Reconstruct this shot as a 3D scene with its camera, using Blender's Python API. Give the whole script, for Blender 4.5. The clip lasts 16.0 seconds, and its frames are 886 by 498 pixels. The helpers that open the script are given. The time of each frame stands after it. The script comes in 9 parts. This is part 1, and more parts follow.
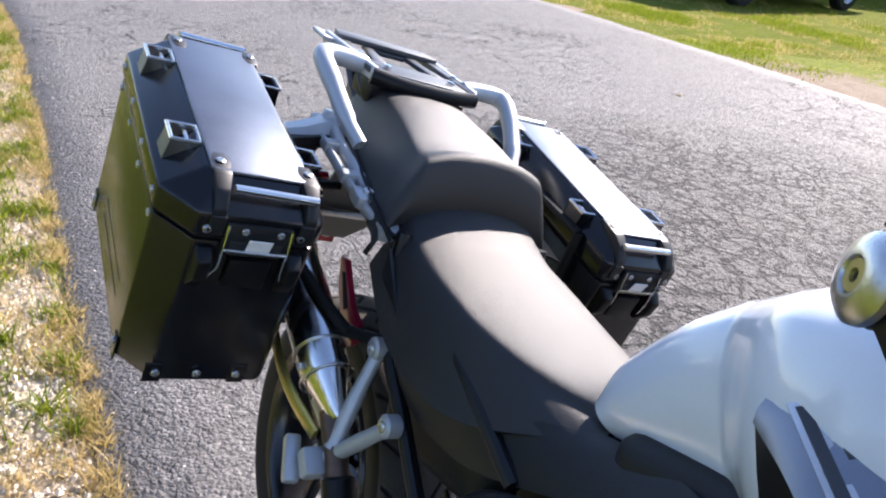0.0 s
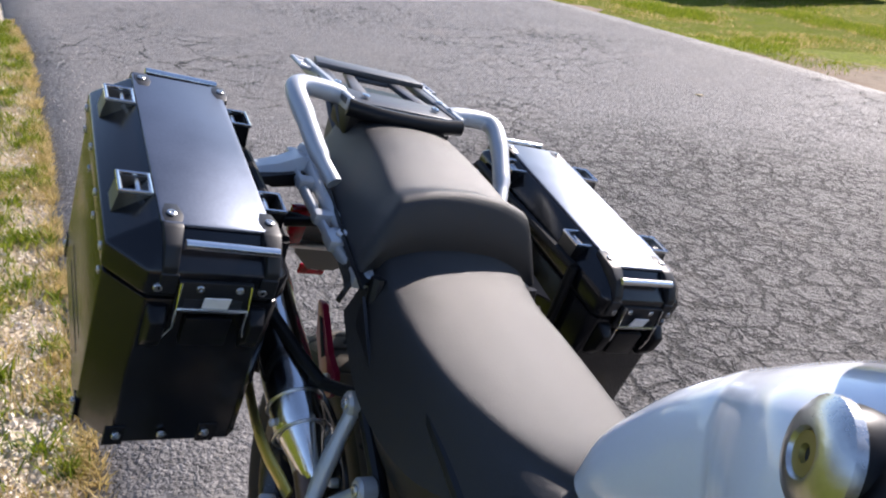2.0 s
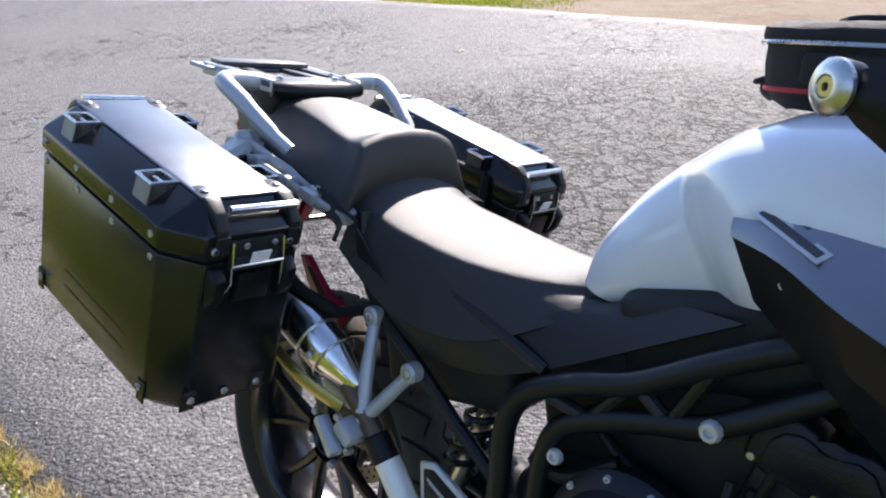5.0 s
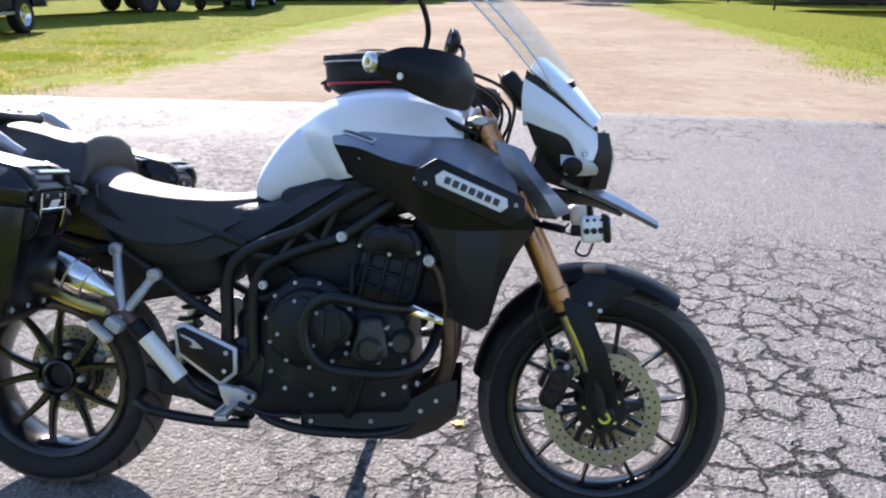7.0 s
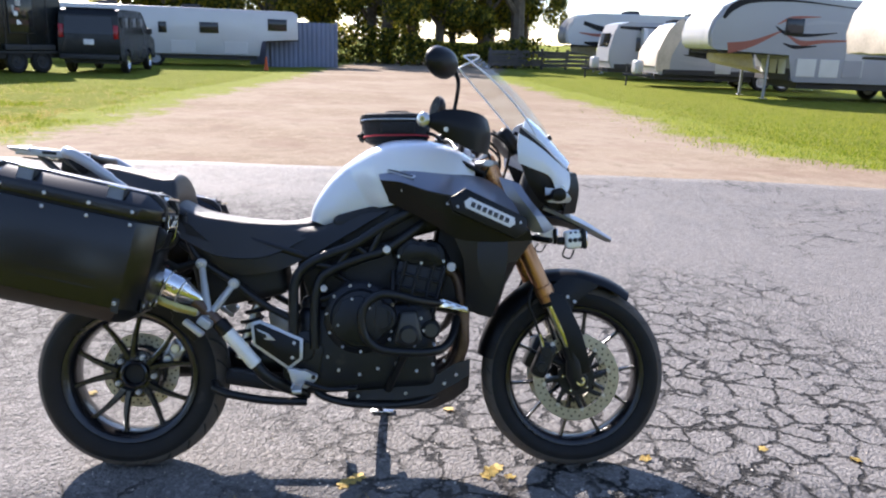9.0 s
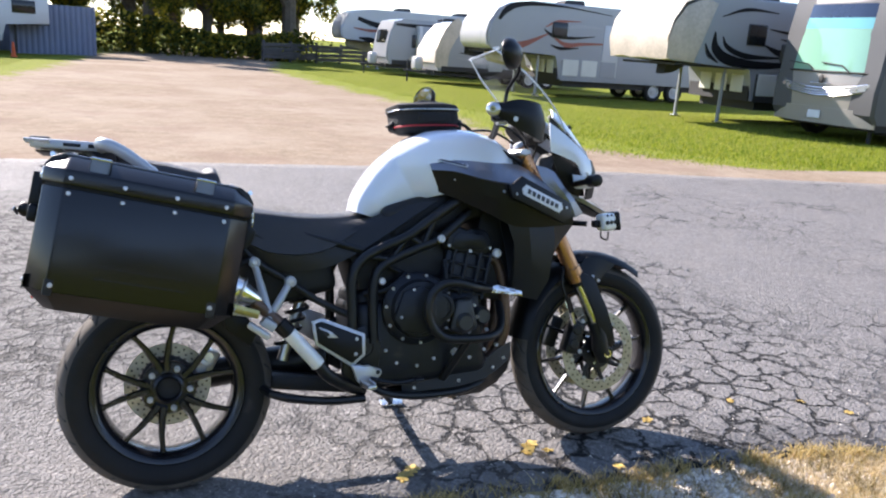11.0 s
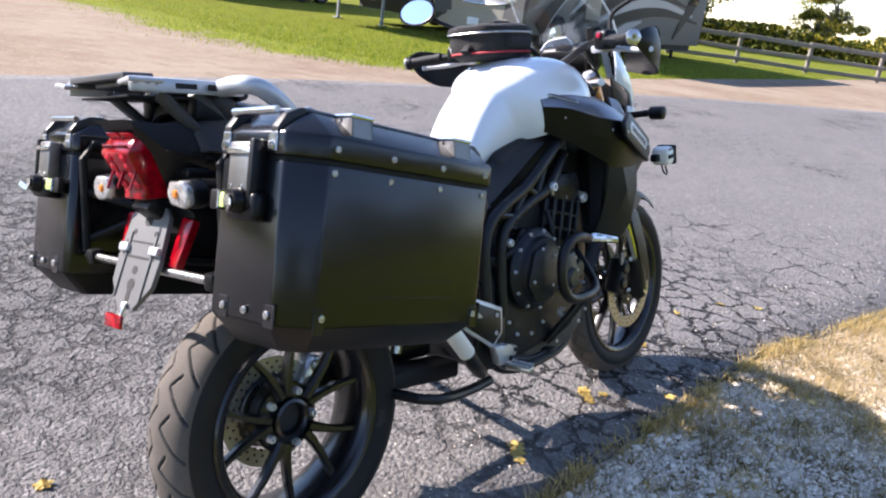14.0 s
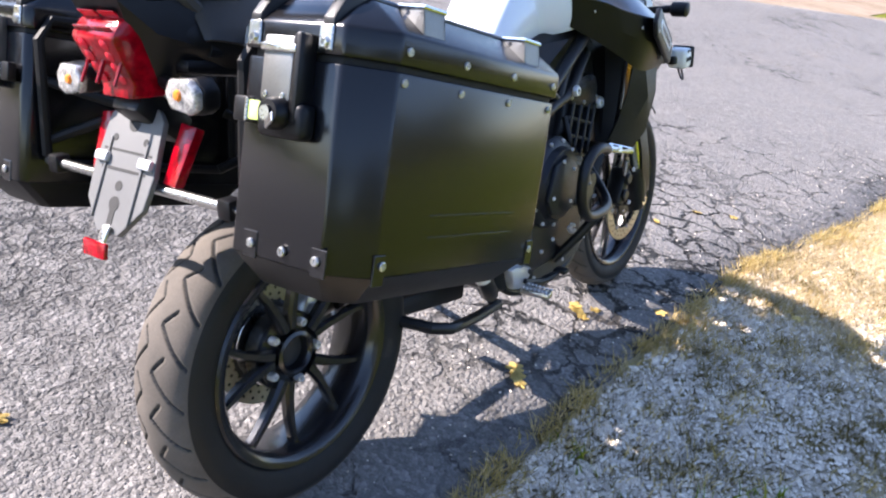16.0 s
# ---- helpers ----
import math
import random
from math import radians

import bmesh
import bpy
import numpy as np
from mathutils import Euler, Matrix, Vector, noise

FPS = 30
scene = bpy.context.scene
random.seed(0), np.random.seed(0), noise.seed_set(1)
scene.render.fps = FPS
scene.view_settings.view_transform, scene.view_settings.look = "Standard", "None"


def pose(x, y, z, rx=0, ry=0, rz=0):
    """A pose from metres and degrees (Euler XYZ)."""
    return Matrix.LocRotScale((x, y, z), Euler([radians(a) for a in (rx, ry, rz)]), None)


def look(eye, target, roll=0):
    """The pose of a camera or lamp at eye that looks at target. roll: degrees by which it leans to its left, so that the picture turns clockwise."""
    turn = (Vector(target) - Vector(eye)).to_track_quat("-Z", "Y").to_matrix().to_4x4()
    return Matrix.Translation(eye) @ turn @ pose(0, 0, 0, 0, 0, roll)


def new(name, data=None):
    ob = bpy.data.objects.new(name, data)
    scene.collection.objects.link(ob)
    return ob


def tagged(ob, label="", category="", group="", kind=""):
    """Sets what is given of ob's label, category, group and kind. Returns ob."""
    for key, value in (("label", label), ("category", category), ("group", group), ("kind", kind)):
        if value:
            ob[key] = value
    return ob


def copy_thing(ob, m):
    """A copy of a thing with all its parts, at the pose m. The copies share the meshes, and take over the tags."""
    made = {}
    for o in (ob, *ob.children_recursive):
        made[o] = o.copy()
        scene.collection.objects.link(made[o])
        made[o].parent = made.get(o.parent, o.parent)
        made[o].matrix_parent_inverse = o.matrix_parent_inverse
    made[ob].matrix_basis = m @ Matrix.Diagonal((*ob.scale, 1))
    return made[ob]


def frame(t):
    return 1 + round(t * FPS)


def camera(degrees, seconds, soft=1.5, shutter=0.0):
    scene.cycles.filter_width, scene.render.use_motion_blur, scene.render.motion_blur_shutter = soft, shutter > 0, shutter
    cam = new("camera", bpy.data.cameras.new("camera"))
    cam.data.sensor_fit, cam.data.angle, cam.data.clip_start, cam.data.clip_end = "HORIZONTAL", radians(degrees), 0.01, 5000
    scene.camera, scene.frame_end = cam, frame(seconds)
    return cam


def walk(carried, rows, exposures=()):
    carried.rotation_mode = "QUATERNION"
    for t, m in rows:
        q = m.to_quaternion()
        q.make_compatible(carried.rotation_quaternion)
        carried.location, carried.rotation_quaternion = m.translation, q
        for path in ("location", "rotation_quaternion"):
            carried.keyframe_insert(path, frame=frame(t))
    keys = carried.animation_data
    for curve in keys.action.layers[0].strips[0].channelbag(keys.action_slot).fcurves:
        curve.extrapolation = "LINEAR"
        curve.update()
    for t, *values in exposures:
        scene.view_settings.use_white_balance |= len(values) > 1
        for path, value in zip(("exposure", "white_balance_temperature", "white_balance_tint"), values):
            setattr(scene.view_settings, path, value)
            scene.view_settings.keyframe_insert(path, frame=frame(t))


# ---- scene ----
cam = camera(59.7, 16.0, soft=2.15)
PATH = [
    (0, (1.139, -0.425, 1.367), (-0.42, 0.499, 0.521), 7.4),
    (0.5, (1.043, -0.357, 1.401), (-0.537, 0.551, 0.578), 7.3),
    (1, (1.049, -0.333, 1.4), (-0.541, 0.565, 0.586), 6.8),
    (1.5, (1.08, -0.322, 1.399), (-0.515, 0.559, 0.576), 5.9),
    (2, (1.085, -0.319, 1.396), (-0.508, 0.544, 0.549), 5.0),
    (2.5, (1.087, -0.315, 1.397), (-0.501, 0.528, 0.522), 4.3),
    (3, (1.084, -0.328, 1.405), (-0.495, 0.504, 0.502), 3.7),
    (5.5, (1.196, -0.938, 1.375), (0.138, 0.537, 0.537), -5.1),
    (6, (1.246, -1.225, 1.363), (0.503, 0.444, 0.55), -3.4),
    (6.5, (1.262, -1.532, 1.413), (0.872, 0.277, 0.655), -0.7),
    (7, (1.297, -1.778, 1.426), (1.102, 0.09, 0.737), 0.2),
    (7.5, (1.25, -2.002, 1.457), (1.128, -0.104, 0.843), 0.7),
    (8, (1.113, -2.252, 1.467), (1.064, -0.33, 0.916), 1.5),
    (8.5, (1.013, -2.458, 1.47), (1.046, -0.529, 0.943), 1.8),
    (11, (-0.055, -2.304, 1.406), (0.664, -0.507, 0.9), 4.0),
    (11.5, (-0.251, -2.173, 1.397), (0.626, -0.443, 0.911), 4.4),
    (12, (-0.383, -1.945, 1.4), (0.638, -0.288, 0.936), 4.7),
    (12.5, (-0.574, -1.798, 1.38), (0.562, -0.224, 0.896), 5.4),
    (13, (-0.803, -1.645, 1.357), (0.435, -0.17, 0.816), 6.2),
    (13.5, (-0.907, -1.367, 1.318), (0.443, -0.017, 0.721), 7.1),
    (14, (-1.009, -1.143, 1.302), (0.461, 0.049, 0.654), 8.0),
    (14.5, (-1.156, -0.936, 1.304), (0.443, 0.038, 0.601), 9.3),
    (15, (-1.152, -0.723, 1.256), (0.514, 0.086, 0.502), 10.8),
    (15.5, (-1.15, -0.661, 1.257), (0.529, 0.064, 0.448), 11.7),
    (16, (-0.958, -0.826, 1.251), (0.57, 0.109, 0.362), 12.6),
]
walk(cam, [(t, look(eye, target, roll)) for t, eye, target, roll in PATH],
     [(0, 1.45, 6500, 19), (0.5, 1.04, 6500, 19), (1.5, 1.0, 6500, 19), (3, 1.06, 6500, 19), (5.5, 1.50, 6400, 18), (6, 1.66, 6350, 18), (7, 1.60, 6400, 19), (8.5, 1.52, 6450, 19), (11, 1.58, 6450, 18), (12.5, 1.52, 6450, 19), (14, 1.56, 6450, 20), (15.5, 1.76, 6450, 20), (16, 1.95, 6450, 20)])

# ---- light ----
SUN_UP, SUN_YAW = 33.0, 115.0
world = bpy.data.worlds.new("sky")
scene.world = world
world.use_nodes = True
wn = world.node_tree.nodes
sky = wn.new("ShaderNodeTexSky")
sky.sky_type, sky.sun_disc = "NISHITA", False
sky.sun_elevation, sky.sun_rotation = radians(SUN_UP), radians(90 - SUN_YAW)
sky.air_density, sky.dust_density, sky.ozone_density = 0.9, 0.05, 1.5
wn["Background"].inputs[1].default_value = 0.115
world.node_tree.links.new(sky.outputs[0], wn["Background"].inputs[0])
lamp = bpy.data.lights.new("sun", "SUN")
lamp.energy, lamp.angle, lamp.color = 5.0, radians(0.6), (1.0, 0.94, 0.85)
sun = new("sun", lamp)
sun.matrix_basis = look((math.cos(radians(SUN_YAW)) * math.cos(radians(SUN_UP)) * 30, math.sin(radians(SUN_YAW)) * math.cos(radians(SUN_UP)) * 30,
                         math.sin(radians(SUN_UP)) * 30), (0, 0, 0))

# ---- shape helpers ----
def empty(name, loc=(0, 0, 0), rot=(0, 0, 0), parent=None):
    ob = new(name)
    ob.matrix_basis = pose(*loc, *rot)
    ob.empty_display_size = 0.1
    ob.parent = parent
    return ob


def part(name, bm, material, parent=None, label="", smooth=35):
    """Links a bmesh as one mesh object under a thing or a part."""
    me = bpy.data.meshes.new(name)
    bmesh.ops.recalc_face_normals(bm, faces=bm.faces[:])
    if smooth:
        limit = radians(smooth)
        for f in bm.faces:
            f.smooth = True
        for e in bm.edges:
            e.smooth = len(e.link_faces) == 2 and e.calc_face_angle(0) < limit
    bm.to_mesh(me)
    bm.free()
    me.materials.append(material)
    ob = new(name, me)
    ob.parent = parent
    return tagged(ob, label) if label else ob


def bm_box(size, at=(0, 0, 0), rot=(0, 0, 0), bevel=0.0, seg=2, bm=None):
    """A box of that size round the point, with rounded edges."""
    one = bmesh.new()
    bmesh.ops.create_cube(one, size=1.0)
    bmesh.ops.scale(one, vec=size, verts=one.verts)
    if bevel:
        bmesh.ops.bevel(one, geom=one.edges[:], offset=min(bevel, 0.45 * min(size)), segments=seg, profile=0.5, affect="EDGES")
    bmesh.ops.transform(one, matrix=pose(*at, *rot), verts=one.verts)
    return join(bm, one)


def join(bm, one):
    """Adds one to bm and returns bm."""
    if bm is None:
        return one
    verts = {v: bm.verts.new(v.co) for v in one.verts}
    for f in one.faces:
        bm.faces.new([verts[v] for v in f.verts])
    one.free()
    return bm


def bm_prism(points, depth, axis="y", at=(0, 0, 0), rot=(0, 0, 0), bevel=0.0, seg=2, bm=None):
    """A flat outline (pairs) given thickness along an axis, centred on it. Pairs are (x, z) for y, (x, y) for z, (y, z) for x."""
    one = bmesh.new()
    lay = {"y": lambda a, b, d: (a, d, b), "z": lambda a, b, d: (a, b, d), "x": lambda a, b, d: (d, a, b)}[axis]
    low = [one.verts.new(lay(a, b, -depth / 2)) for a, b in points]
    top = [one.verts.new(lay(a, b, depth / 2)) for a, b in points]
    one.faces.new(low[::-1])
    one.faces.new(top)
    n = len(points)
    for i in range(n):
        one.faces.new((low[i], low[(i + 1) % n], top[(i + 1) % n], top[i]))
    if bevel:
        bmesh.ops.bevel(one, geom=one.edges[:], offset=bevel, segments=seg, profile=0.5, affect="EDGES", clamp_overlap=True)
    bmesh.ops.transform(one, matrix=pose(*at, *rot), verts=one.verts)
    return join(bm, one)


def spline(points, steps):
    """A smooth line through the points (Catmull-Rom)."""
    p = [Vector(q) for q in points]
    p = [p[0] * 2 - p[1]] + p + [p[-1] * 2 - p[-2]]
    out = []
    for i in range(1, len(p) - 2):
        a, b, c, d = p[i - 1:i + 3]
        for k in range(steps):
            t = k / steps
            out.append(0.5 * (2 * b + (c - a) * t + (2 * a - 5 * b + 4 * c - d) * t * t + (3 * b - a - 3 * c + d) * t ** 3))
    out.append(p[-2])
    return out


def bm_tube(points, radius, sides=10, smooth=0, bm=None, flat=1.0, closed=False):
    """A round bar along points; radius may be a list, one for each point; flat squeezes it across."""
    if smooth:
        if isinstance(radius, (list, tuple)):
            radius = [radius[min(len(radius) - 1, i // smooth)] for i in range((len(points) - 1) * smooth + 1)]
        points = spline(points, smooth)
    p = [Vector(q) for q in points]
    n = len(p)
    r = list(radius) if isinstance(radius, (list, tuple)) else [radius] * n
    one = bmesh.new()
    rings = []
    up = None
    for i in range(n):
        if closed:
            way = (p[(i + 1) % n] - p[i - 1]).normalized()
        else:
            way = (p[min(i + 1, n - 1)] - p[max(i - 1, 0)]).normalized()
        if up is None:
            up = Vector((0, 0, 1)) if abs(way.z) < 0.9 else Vector((1, 0, 0))
        side = way.cross(up).normalized()
        up = side.cross(way).normalized()
        rings.append([one.verts.new(p[i] + side * (r[i] * flat * math.cos(a)) + up * (r[i] * math.sin(a)))
                      for a in (2 * math.pi * k / sides for k in range(sides))])
    for i in range(n if closed else n - 1):
        a, b = rings[i], rings[(i + 1) % n]
        for k in range(sides):
            one.faces.new((a[k], a[(k + 1) % sides], b[(k + 1) % sides], b[k]))
    if not closed:
        one.faces.new(rings[0][::-1])
        one.faces.new(rings[-1])
    return join(bm, one)


def bm_lathe(profile, axis="y", at=(0, 0, 0), rot=(0, 0, 0), sides=32, closed=False, bm=None, arc=(0, 360)):
    """A profile of (radius, place along the axis) turned round that axis. closed: the profile is a ring."""
    one = bmesh.new()
    full = abs(arc[1] - arc[0]) >= 360
    count = sides if full else sides + 1
    turn = {"y": lambda r, s, c, d: (r * c, d, r * s), "z": lambda r, s, c, d: (r * c, r * s, d), "x": lambda r, s, c, d: (d, r * c, r * s)}[axis]
    cols = []
    for k in range(count):
        a = radians(arc[0] + (arc[1] - arc[0]) * k / sides)
        cols.append([one.verts.new(turn(max(r, 1e-5), math.sin(a), math.cos(a), d)) for r, d in profile])
    m = len(profile)
    for k in range(sides):
        a, b = cols[k], cols[(k + 1) % count]
        for j in range(m if closed else m - 1):
            one.faces.new((a[j], a[(j + 1) % m], b[(j + 1) % m], b[j]))
    if not full and closed:
        one.faces.new(cols[0])
        one.faces.new(cols[-1][::-1])
    bmesh.ops.remove_doubles(one, verts=one.verts, dist=2e-5)
    bmesh.ops.transform(one, matrix=pose(*at, *rot), verts=one.verts)
    return join(bm, one)


def bm_cyl(a, b, r, r2=None, sides=16, bevel=0.0, bm=None):
    """A round rod from a to b, with softened rims."""
    a, b = Vector(a), Vector(b)
    r2 = r if r2 is None else r2
    long = (b - a).length
    e = min(bevel, 0.4 * long, 0.6 * min(r, r2))
    prof = [(0, 0), (r - e, 0), (r, e), (r2, long - e), (r2 - e, long), (0, long)] if e else [(0, 0), (r, 0), (r2, long), (0, long)]
    one = bm_lathe(prof, "z", sides=sides)
    bmesh.ops.transform(one, matrix=Matrix.Translation(a) @ (b - a).to_track_quat("Z", "Y").to_matrix().to_4x4(), verts=one.verts)
    return join(bm, one)


def bm_loft(rings, closed=True, caps=True, bm=None, thick=0.0):
    """A skin over rings of equally many points. closed: each ring is a loop. thick: a sheet given thickness."""
    one = bmesh.new()
    vs = [[one.verts.new(q) for q in ring] for ring in rings]
    n = len(rings[0])
    for a, b in zip(vs, vs[1:]):
        for k in range(n if closed else n - 1):
            one.faces.new((a[k], a[(k + 1) % n], b[(k + 1) % n], b[k]))
    if closed and caps:
        one.faces.new(vs[0][::-1])
        one.faces.new(vs[-1])
    if thick:
        bmesh.ops.recalc_face_normals(one, faces=one.faces[:])
        bmesh.ops.solidify(one, geom=one.faces[:], thickness=thick)
    return join(bm, one)


def mirror(bm, axis=1):
    """The same shape on the other side."""
    other = bm.copy()
    for v in other.verts:
        v.co[axis] = -v.co[axis]
    return other


# ---- materials ----
def material(name, color, rough=0.5, metal=0.0, vary=0.15, scale=6.0, fine=90.0, bump=0.1, coat=0.0, dirt=None, dirt_at=0.62, rvary=0.12, spec=0.5, bscale=None):
    """A surface with variation at two scales: broad patches and fine grain, both in metres of the object."""
    m = bpy.data.materials.new(name)
    m.use_nodes = True
    n, ln = m.node_tree.nodes, m.node_tree.links
    b = n["Principled BSDF"]
    b.inputs["Metallic"].default_value = metal
    b.inputs["Specular IOR Level"].default_value = spec
    b.inputs["Coat Weight"].default_value = coat
    b.inputs["Coat Roughness"].default_value = 0.06
    tc = n.new("ShaderNodeTexCoord")
    big, small = n.new("ShaderNodeTexNoise"), n.new("ShaderNodeTexNoise")
    for tex, s, d in ((big, scale, 4.0), (small, fine, 3.0)):
        tex.inputs["Scale"].default_value, tex.inputs["Detail"].default_value = s, d
        ln.new(tc.outputs["Object"], tex.inputs["Vector"])
    mixed = n.new("ShaderNodeMath")
    mixed.operation = "MULTIPLY_ADD"
    ln.new(big.outputs["Fac"], mixed.inputs[0])
    mixed.inputs[1].default_value = 0.65
    half = n.new("ShaderNodeMath")
    half.operation = "MULTIPLY"
    half.inputs[1].default_value = 0.35
    ln.new(small.outputs["Fac"], half.inputs[0])
    ln.new(half.outputs[0], mixed.inputs[2])
    ramp = n.new("ShaderNodeValToRGB")
    ramp.color_ramp.elements[0].position, ramp.color_ramp.elements[1].position = 0.3, 0.7
    ramp.color_ramp.elements[0].color = (*[c * (1 - vary) for c in color], 1)
    ramp.color_ramp.elements[1].color = (*[min(1, c * (1 + vary)) for c in color], 1)
    ln.new(mixed.outputs[0], ramp.inputs[0])
    out = ramp.outputs[0]
    if dirt:
        spot = n.new("ShaderNodeValToRGB")
        spot.color_ramp.elements[0].position, spot.color_ramp.elements[1].position = dirt_at, dirt_at + 0.12
        ln.new(big.outputs["Fac"], spot.inputs[0])
        mix = n.new("ShaderNodeMix")
        mix.data_type = "RGBA"
        ln.new(spot.outputs[0], mix.inputs["Factor"])
        ln.new(out, mix.inputs["A"])
        mix.inputs["B"].default_value = (*dirt, 1)
        out = mix.outputs["Result"]
    ln.new(out, b.inputs["Base Color"])
    r = n.new("ShaderNodeMapRange")
    r.inputs["To Min"].default_value, r.inputs["To Max"].default_value = max(0.02, rough - rvary), min(1, rough + rvary)
    ln.new(mixed.outputs[0], r.inputs["Value"])
    ln.new(r.outputs[0], b.inputs["Roughness"])
    if bump:
        bp = n.new("ShaderNodeBump")
        bp.inputs["Strength"].default_value, bp.inputs["Distance"].default_value = bump, 0.002
        ln.new(small.outputs["Fac"], bp.inputs["Height"])
        ln.new(bp.outputs[0], b.inputs["Normal"])
    return m


def glass(name, tint, rough=0.02, alpha=0.06):
    """Thin clear sheet."""
    m = bpy.data.materials.new(name)
    m.use_nodes = True
    n, ln = m.node_tree.nodes, m.node_tree.links
    n.remove(n["Principled BSDF"])
    clear, shine, mix = n.new("ShaderNodeBsdfTransparent"), n.new("ShaderNodeBsdfGlossy"), n.new("ShaderNodeMixShader")
    clear.inputs[0].default_value = (*tint, 1)
    shine.inputs["Roughness"].default_value = rough
    mix.inputs[0].default_value = alpha
    ln.new(clear.outputs[0], mix.inputs[1])
    ln.new(shine.outputs[0], mix.inputs[2])
    ln.new(mix.outputs[0], n["Material Output"].inputs[0])
    return m


# motorcycle
M_BLACK = material("black_plastic", (0.0045, 0.0045, 0.0056), 0.40, vary=0.25, bump=0.05, spec=0.28)
M_TEXTURED = material("grained_black_plastic", (0.007, 0.007, 0.0085), 0.5, vary=0.2, fine=600, bump=0.35)
M_PANNIER = material("satin_black_paint", (0.0055, 0.0055, 0.007), 0.22, vary=0.2, scale=3, fine=500, bump=0.02, rvary=0.04, spec=0.5)
M_BRACKET = material("dull_brushed_steel", (0.21, 0.21, 0.205), 0.45, metal=0.9, vary=0.15, scale=20, fine=300, bump=0.1)
# Black lid made blue-grey: the sky's reflection is put into the colour.
M_LIDTOP = material("sky_tinted_lid_paint", (0.125, 0.145, 0.185), 0.40, vary=0.2, scale=9, fine=350, bump=0.06, metal=0.8, rvary=0.06)
M_WHITE = material("pearl_white_paint", (0.755, 0.795, 0.86), 0.22, vary=0.03, scale=2, fine=300, bump=0.0, coat=1.0, rvary=0.04)
M_GREYPAINT = material("matt_graphite_paint", (0.235, 0.245, 0.28), 0.36, metal=0.8, vary=0.12, scale=3, fine=700, bump=0.04, coat=0.25)
M_SEAT = material("black_grained_vinyl", (0.0135, 0.0122, 0.0115), 0.48, vary=0.18, scale=5, fine=900, bump=0.5, rvary=0.05, spec=0.62)
M_RUBBER = material("tyre_rubber", (0.012, 0.012, 0.0125), 0.6, vary=0.3, scale=14, fine=300, bump=0.3, dirt=(0.04, 0.036, 0.032), dirt_at=0.66, spec=0.25)
M_TREAD = material("dusty_tread_rubber", (0.085, 0.072, 0.060), 0.85, vary=0.3, scale=14, fine=300, bump=0.3)
M_BRASS = material("dull_brass", (0.42, 0.36, 0.14), 0.35, metal=0.85, bump=0.05)
M_LED = material("bright_red_led", (0.60, 0.012, 0.03), 0.15, bump=0)
M_PIPEBLACK = material("dull_black_tube", (0.004, 0.004, 0.0045), 0.6, vary=0.25, fine=400, bump=0.1, spec=0.25)
M_RACK = material("satin_grey_rack_paint", (0.075, 0.077, 0.082), 0.42, metal=0.3, vary=0.15, fine=400, bump=0.08)
M_CAP = material("dark_grey_corner_plastic", (0.012, 0.0125, 0.014), 0.46, vary=0.15, bump=0.05, spec=0.4)
M_RIM = material("gloss_black_alloy", (0.008, 0.008, 0.010), 0.24, metal=0.0, vary=0.2, bump=0.03, coat=0.15)
M_FRAME = material("black_powder_coat", (0.006, 0.0066, 0.008), 0.38, vary=0.25, fine=500, bump=0.12, spec=0.4)
M_ENGINE = material("black_engine_casting", (0.016, 0.018, 0.023), 0.38, metal=0.5, vary=0.3, scale=12, fine=420, bump=0.35, dirt=(0.06, 0.055, 0.05), dirt_at=0.64)
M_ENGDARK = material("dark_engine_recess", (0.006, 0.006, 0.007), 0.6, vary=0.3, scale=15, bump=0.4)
M_ALLOY = material("cast_silver_alloy", (0.56, 0.57, 0.59), 0.40, metal=0.6, vary=0.12, scale=12, fine=300, bump=0.12)
M_SILVER = material("silver_paint", (0.46, 0.48, 0.50), 0.40, metal=0.35, vary=0.08, fine=500, bump=0.05, coat=0.15)
M_CHROME = material("polished_steel", (0.70, 0.70, 0.70), 0.16, metal=1.0, vary=0.06, bump=0.02, rvary=0.08)
M_BOLT = material("zinc_plated_bolt", (0.66, 0.66, 0.67), 0.38, metal=0.45, vary=0.1, bump=0.02)
# Engine casting made paler; the sun's sheen is put into its colour.
M_PUMP = material("sun_paled_pump_casting", (0.055, 0.055, 0.054), 0.36, metal=0.5, vary=0.2, scale=12, fine=420, bump=0.25)
M_STEEL = material("brushed_stainless", (0.58, 0.58, 0.57), 0.28, metal=1.0, vary=0.1, fine=400, bump=0.08)
M_CANWHITE = material("satin_aluminium_heat_shield", (0.84, 0.84, 0.80), 0.45, metal=0.25, vary=0.08, bump=0.05)
M_GOLD = material("copper_anodised_tube", (0.50, 0.25, 0.12), 0.28, metal=0.85, vary=0.1, fine=300, bump=0.03)
M_FORKTUBE = material("polished_fork_tube", (0.66, 0.62, 0.48), 0.14, metal=1.0, vary=0.06, bump=0.02)
M_HEADER = material("heat_stained_header", (0.13, 0.085, 0.065), 0.42, metal=0.7, vary=0.35, scale=10, bump=0.1)
M_DISC = material("steel_brake_disc", (0.44, 0.41, 0.33), 0.38, metal=0.9, vary=0.15, scale=20, fine=500, bump=0.15)
M_HOLE = material("hole_dark", (0.02, 0.02, 0.02), 0.8, bump=0)
M_RED = material("red_lens", (0.26, 0.001, 0.007), 0.14, vary=0.7, scale=42, fine=120, bump=0.45, coat=0.25, spec=0.35)
M_REDDARK = material("deep_red_lens", (0.17, 0.001, 0.006), 0.25, bump=0)
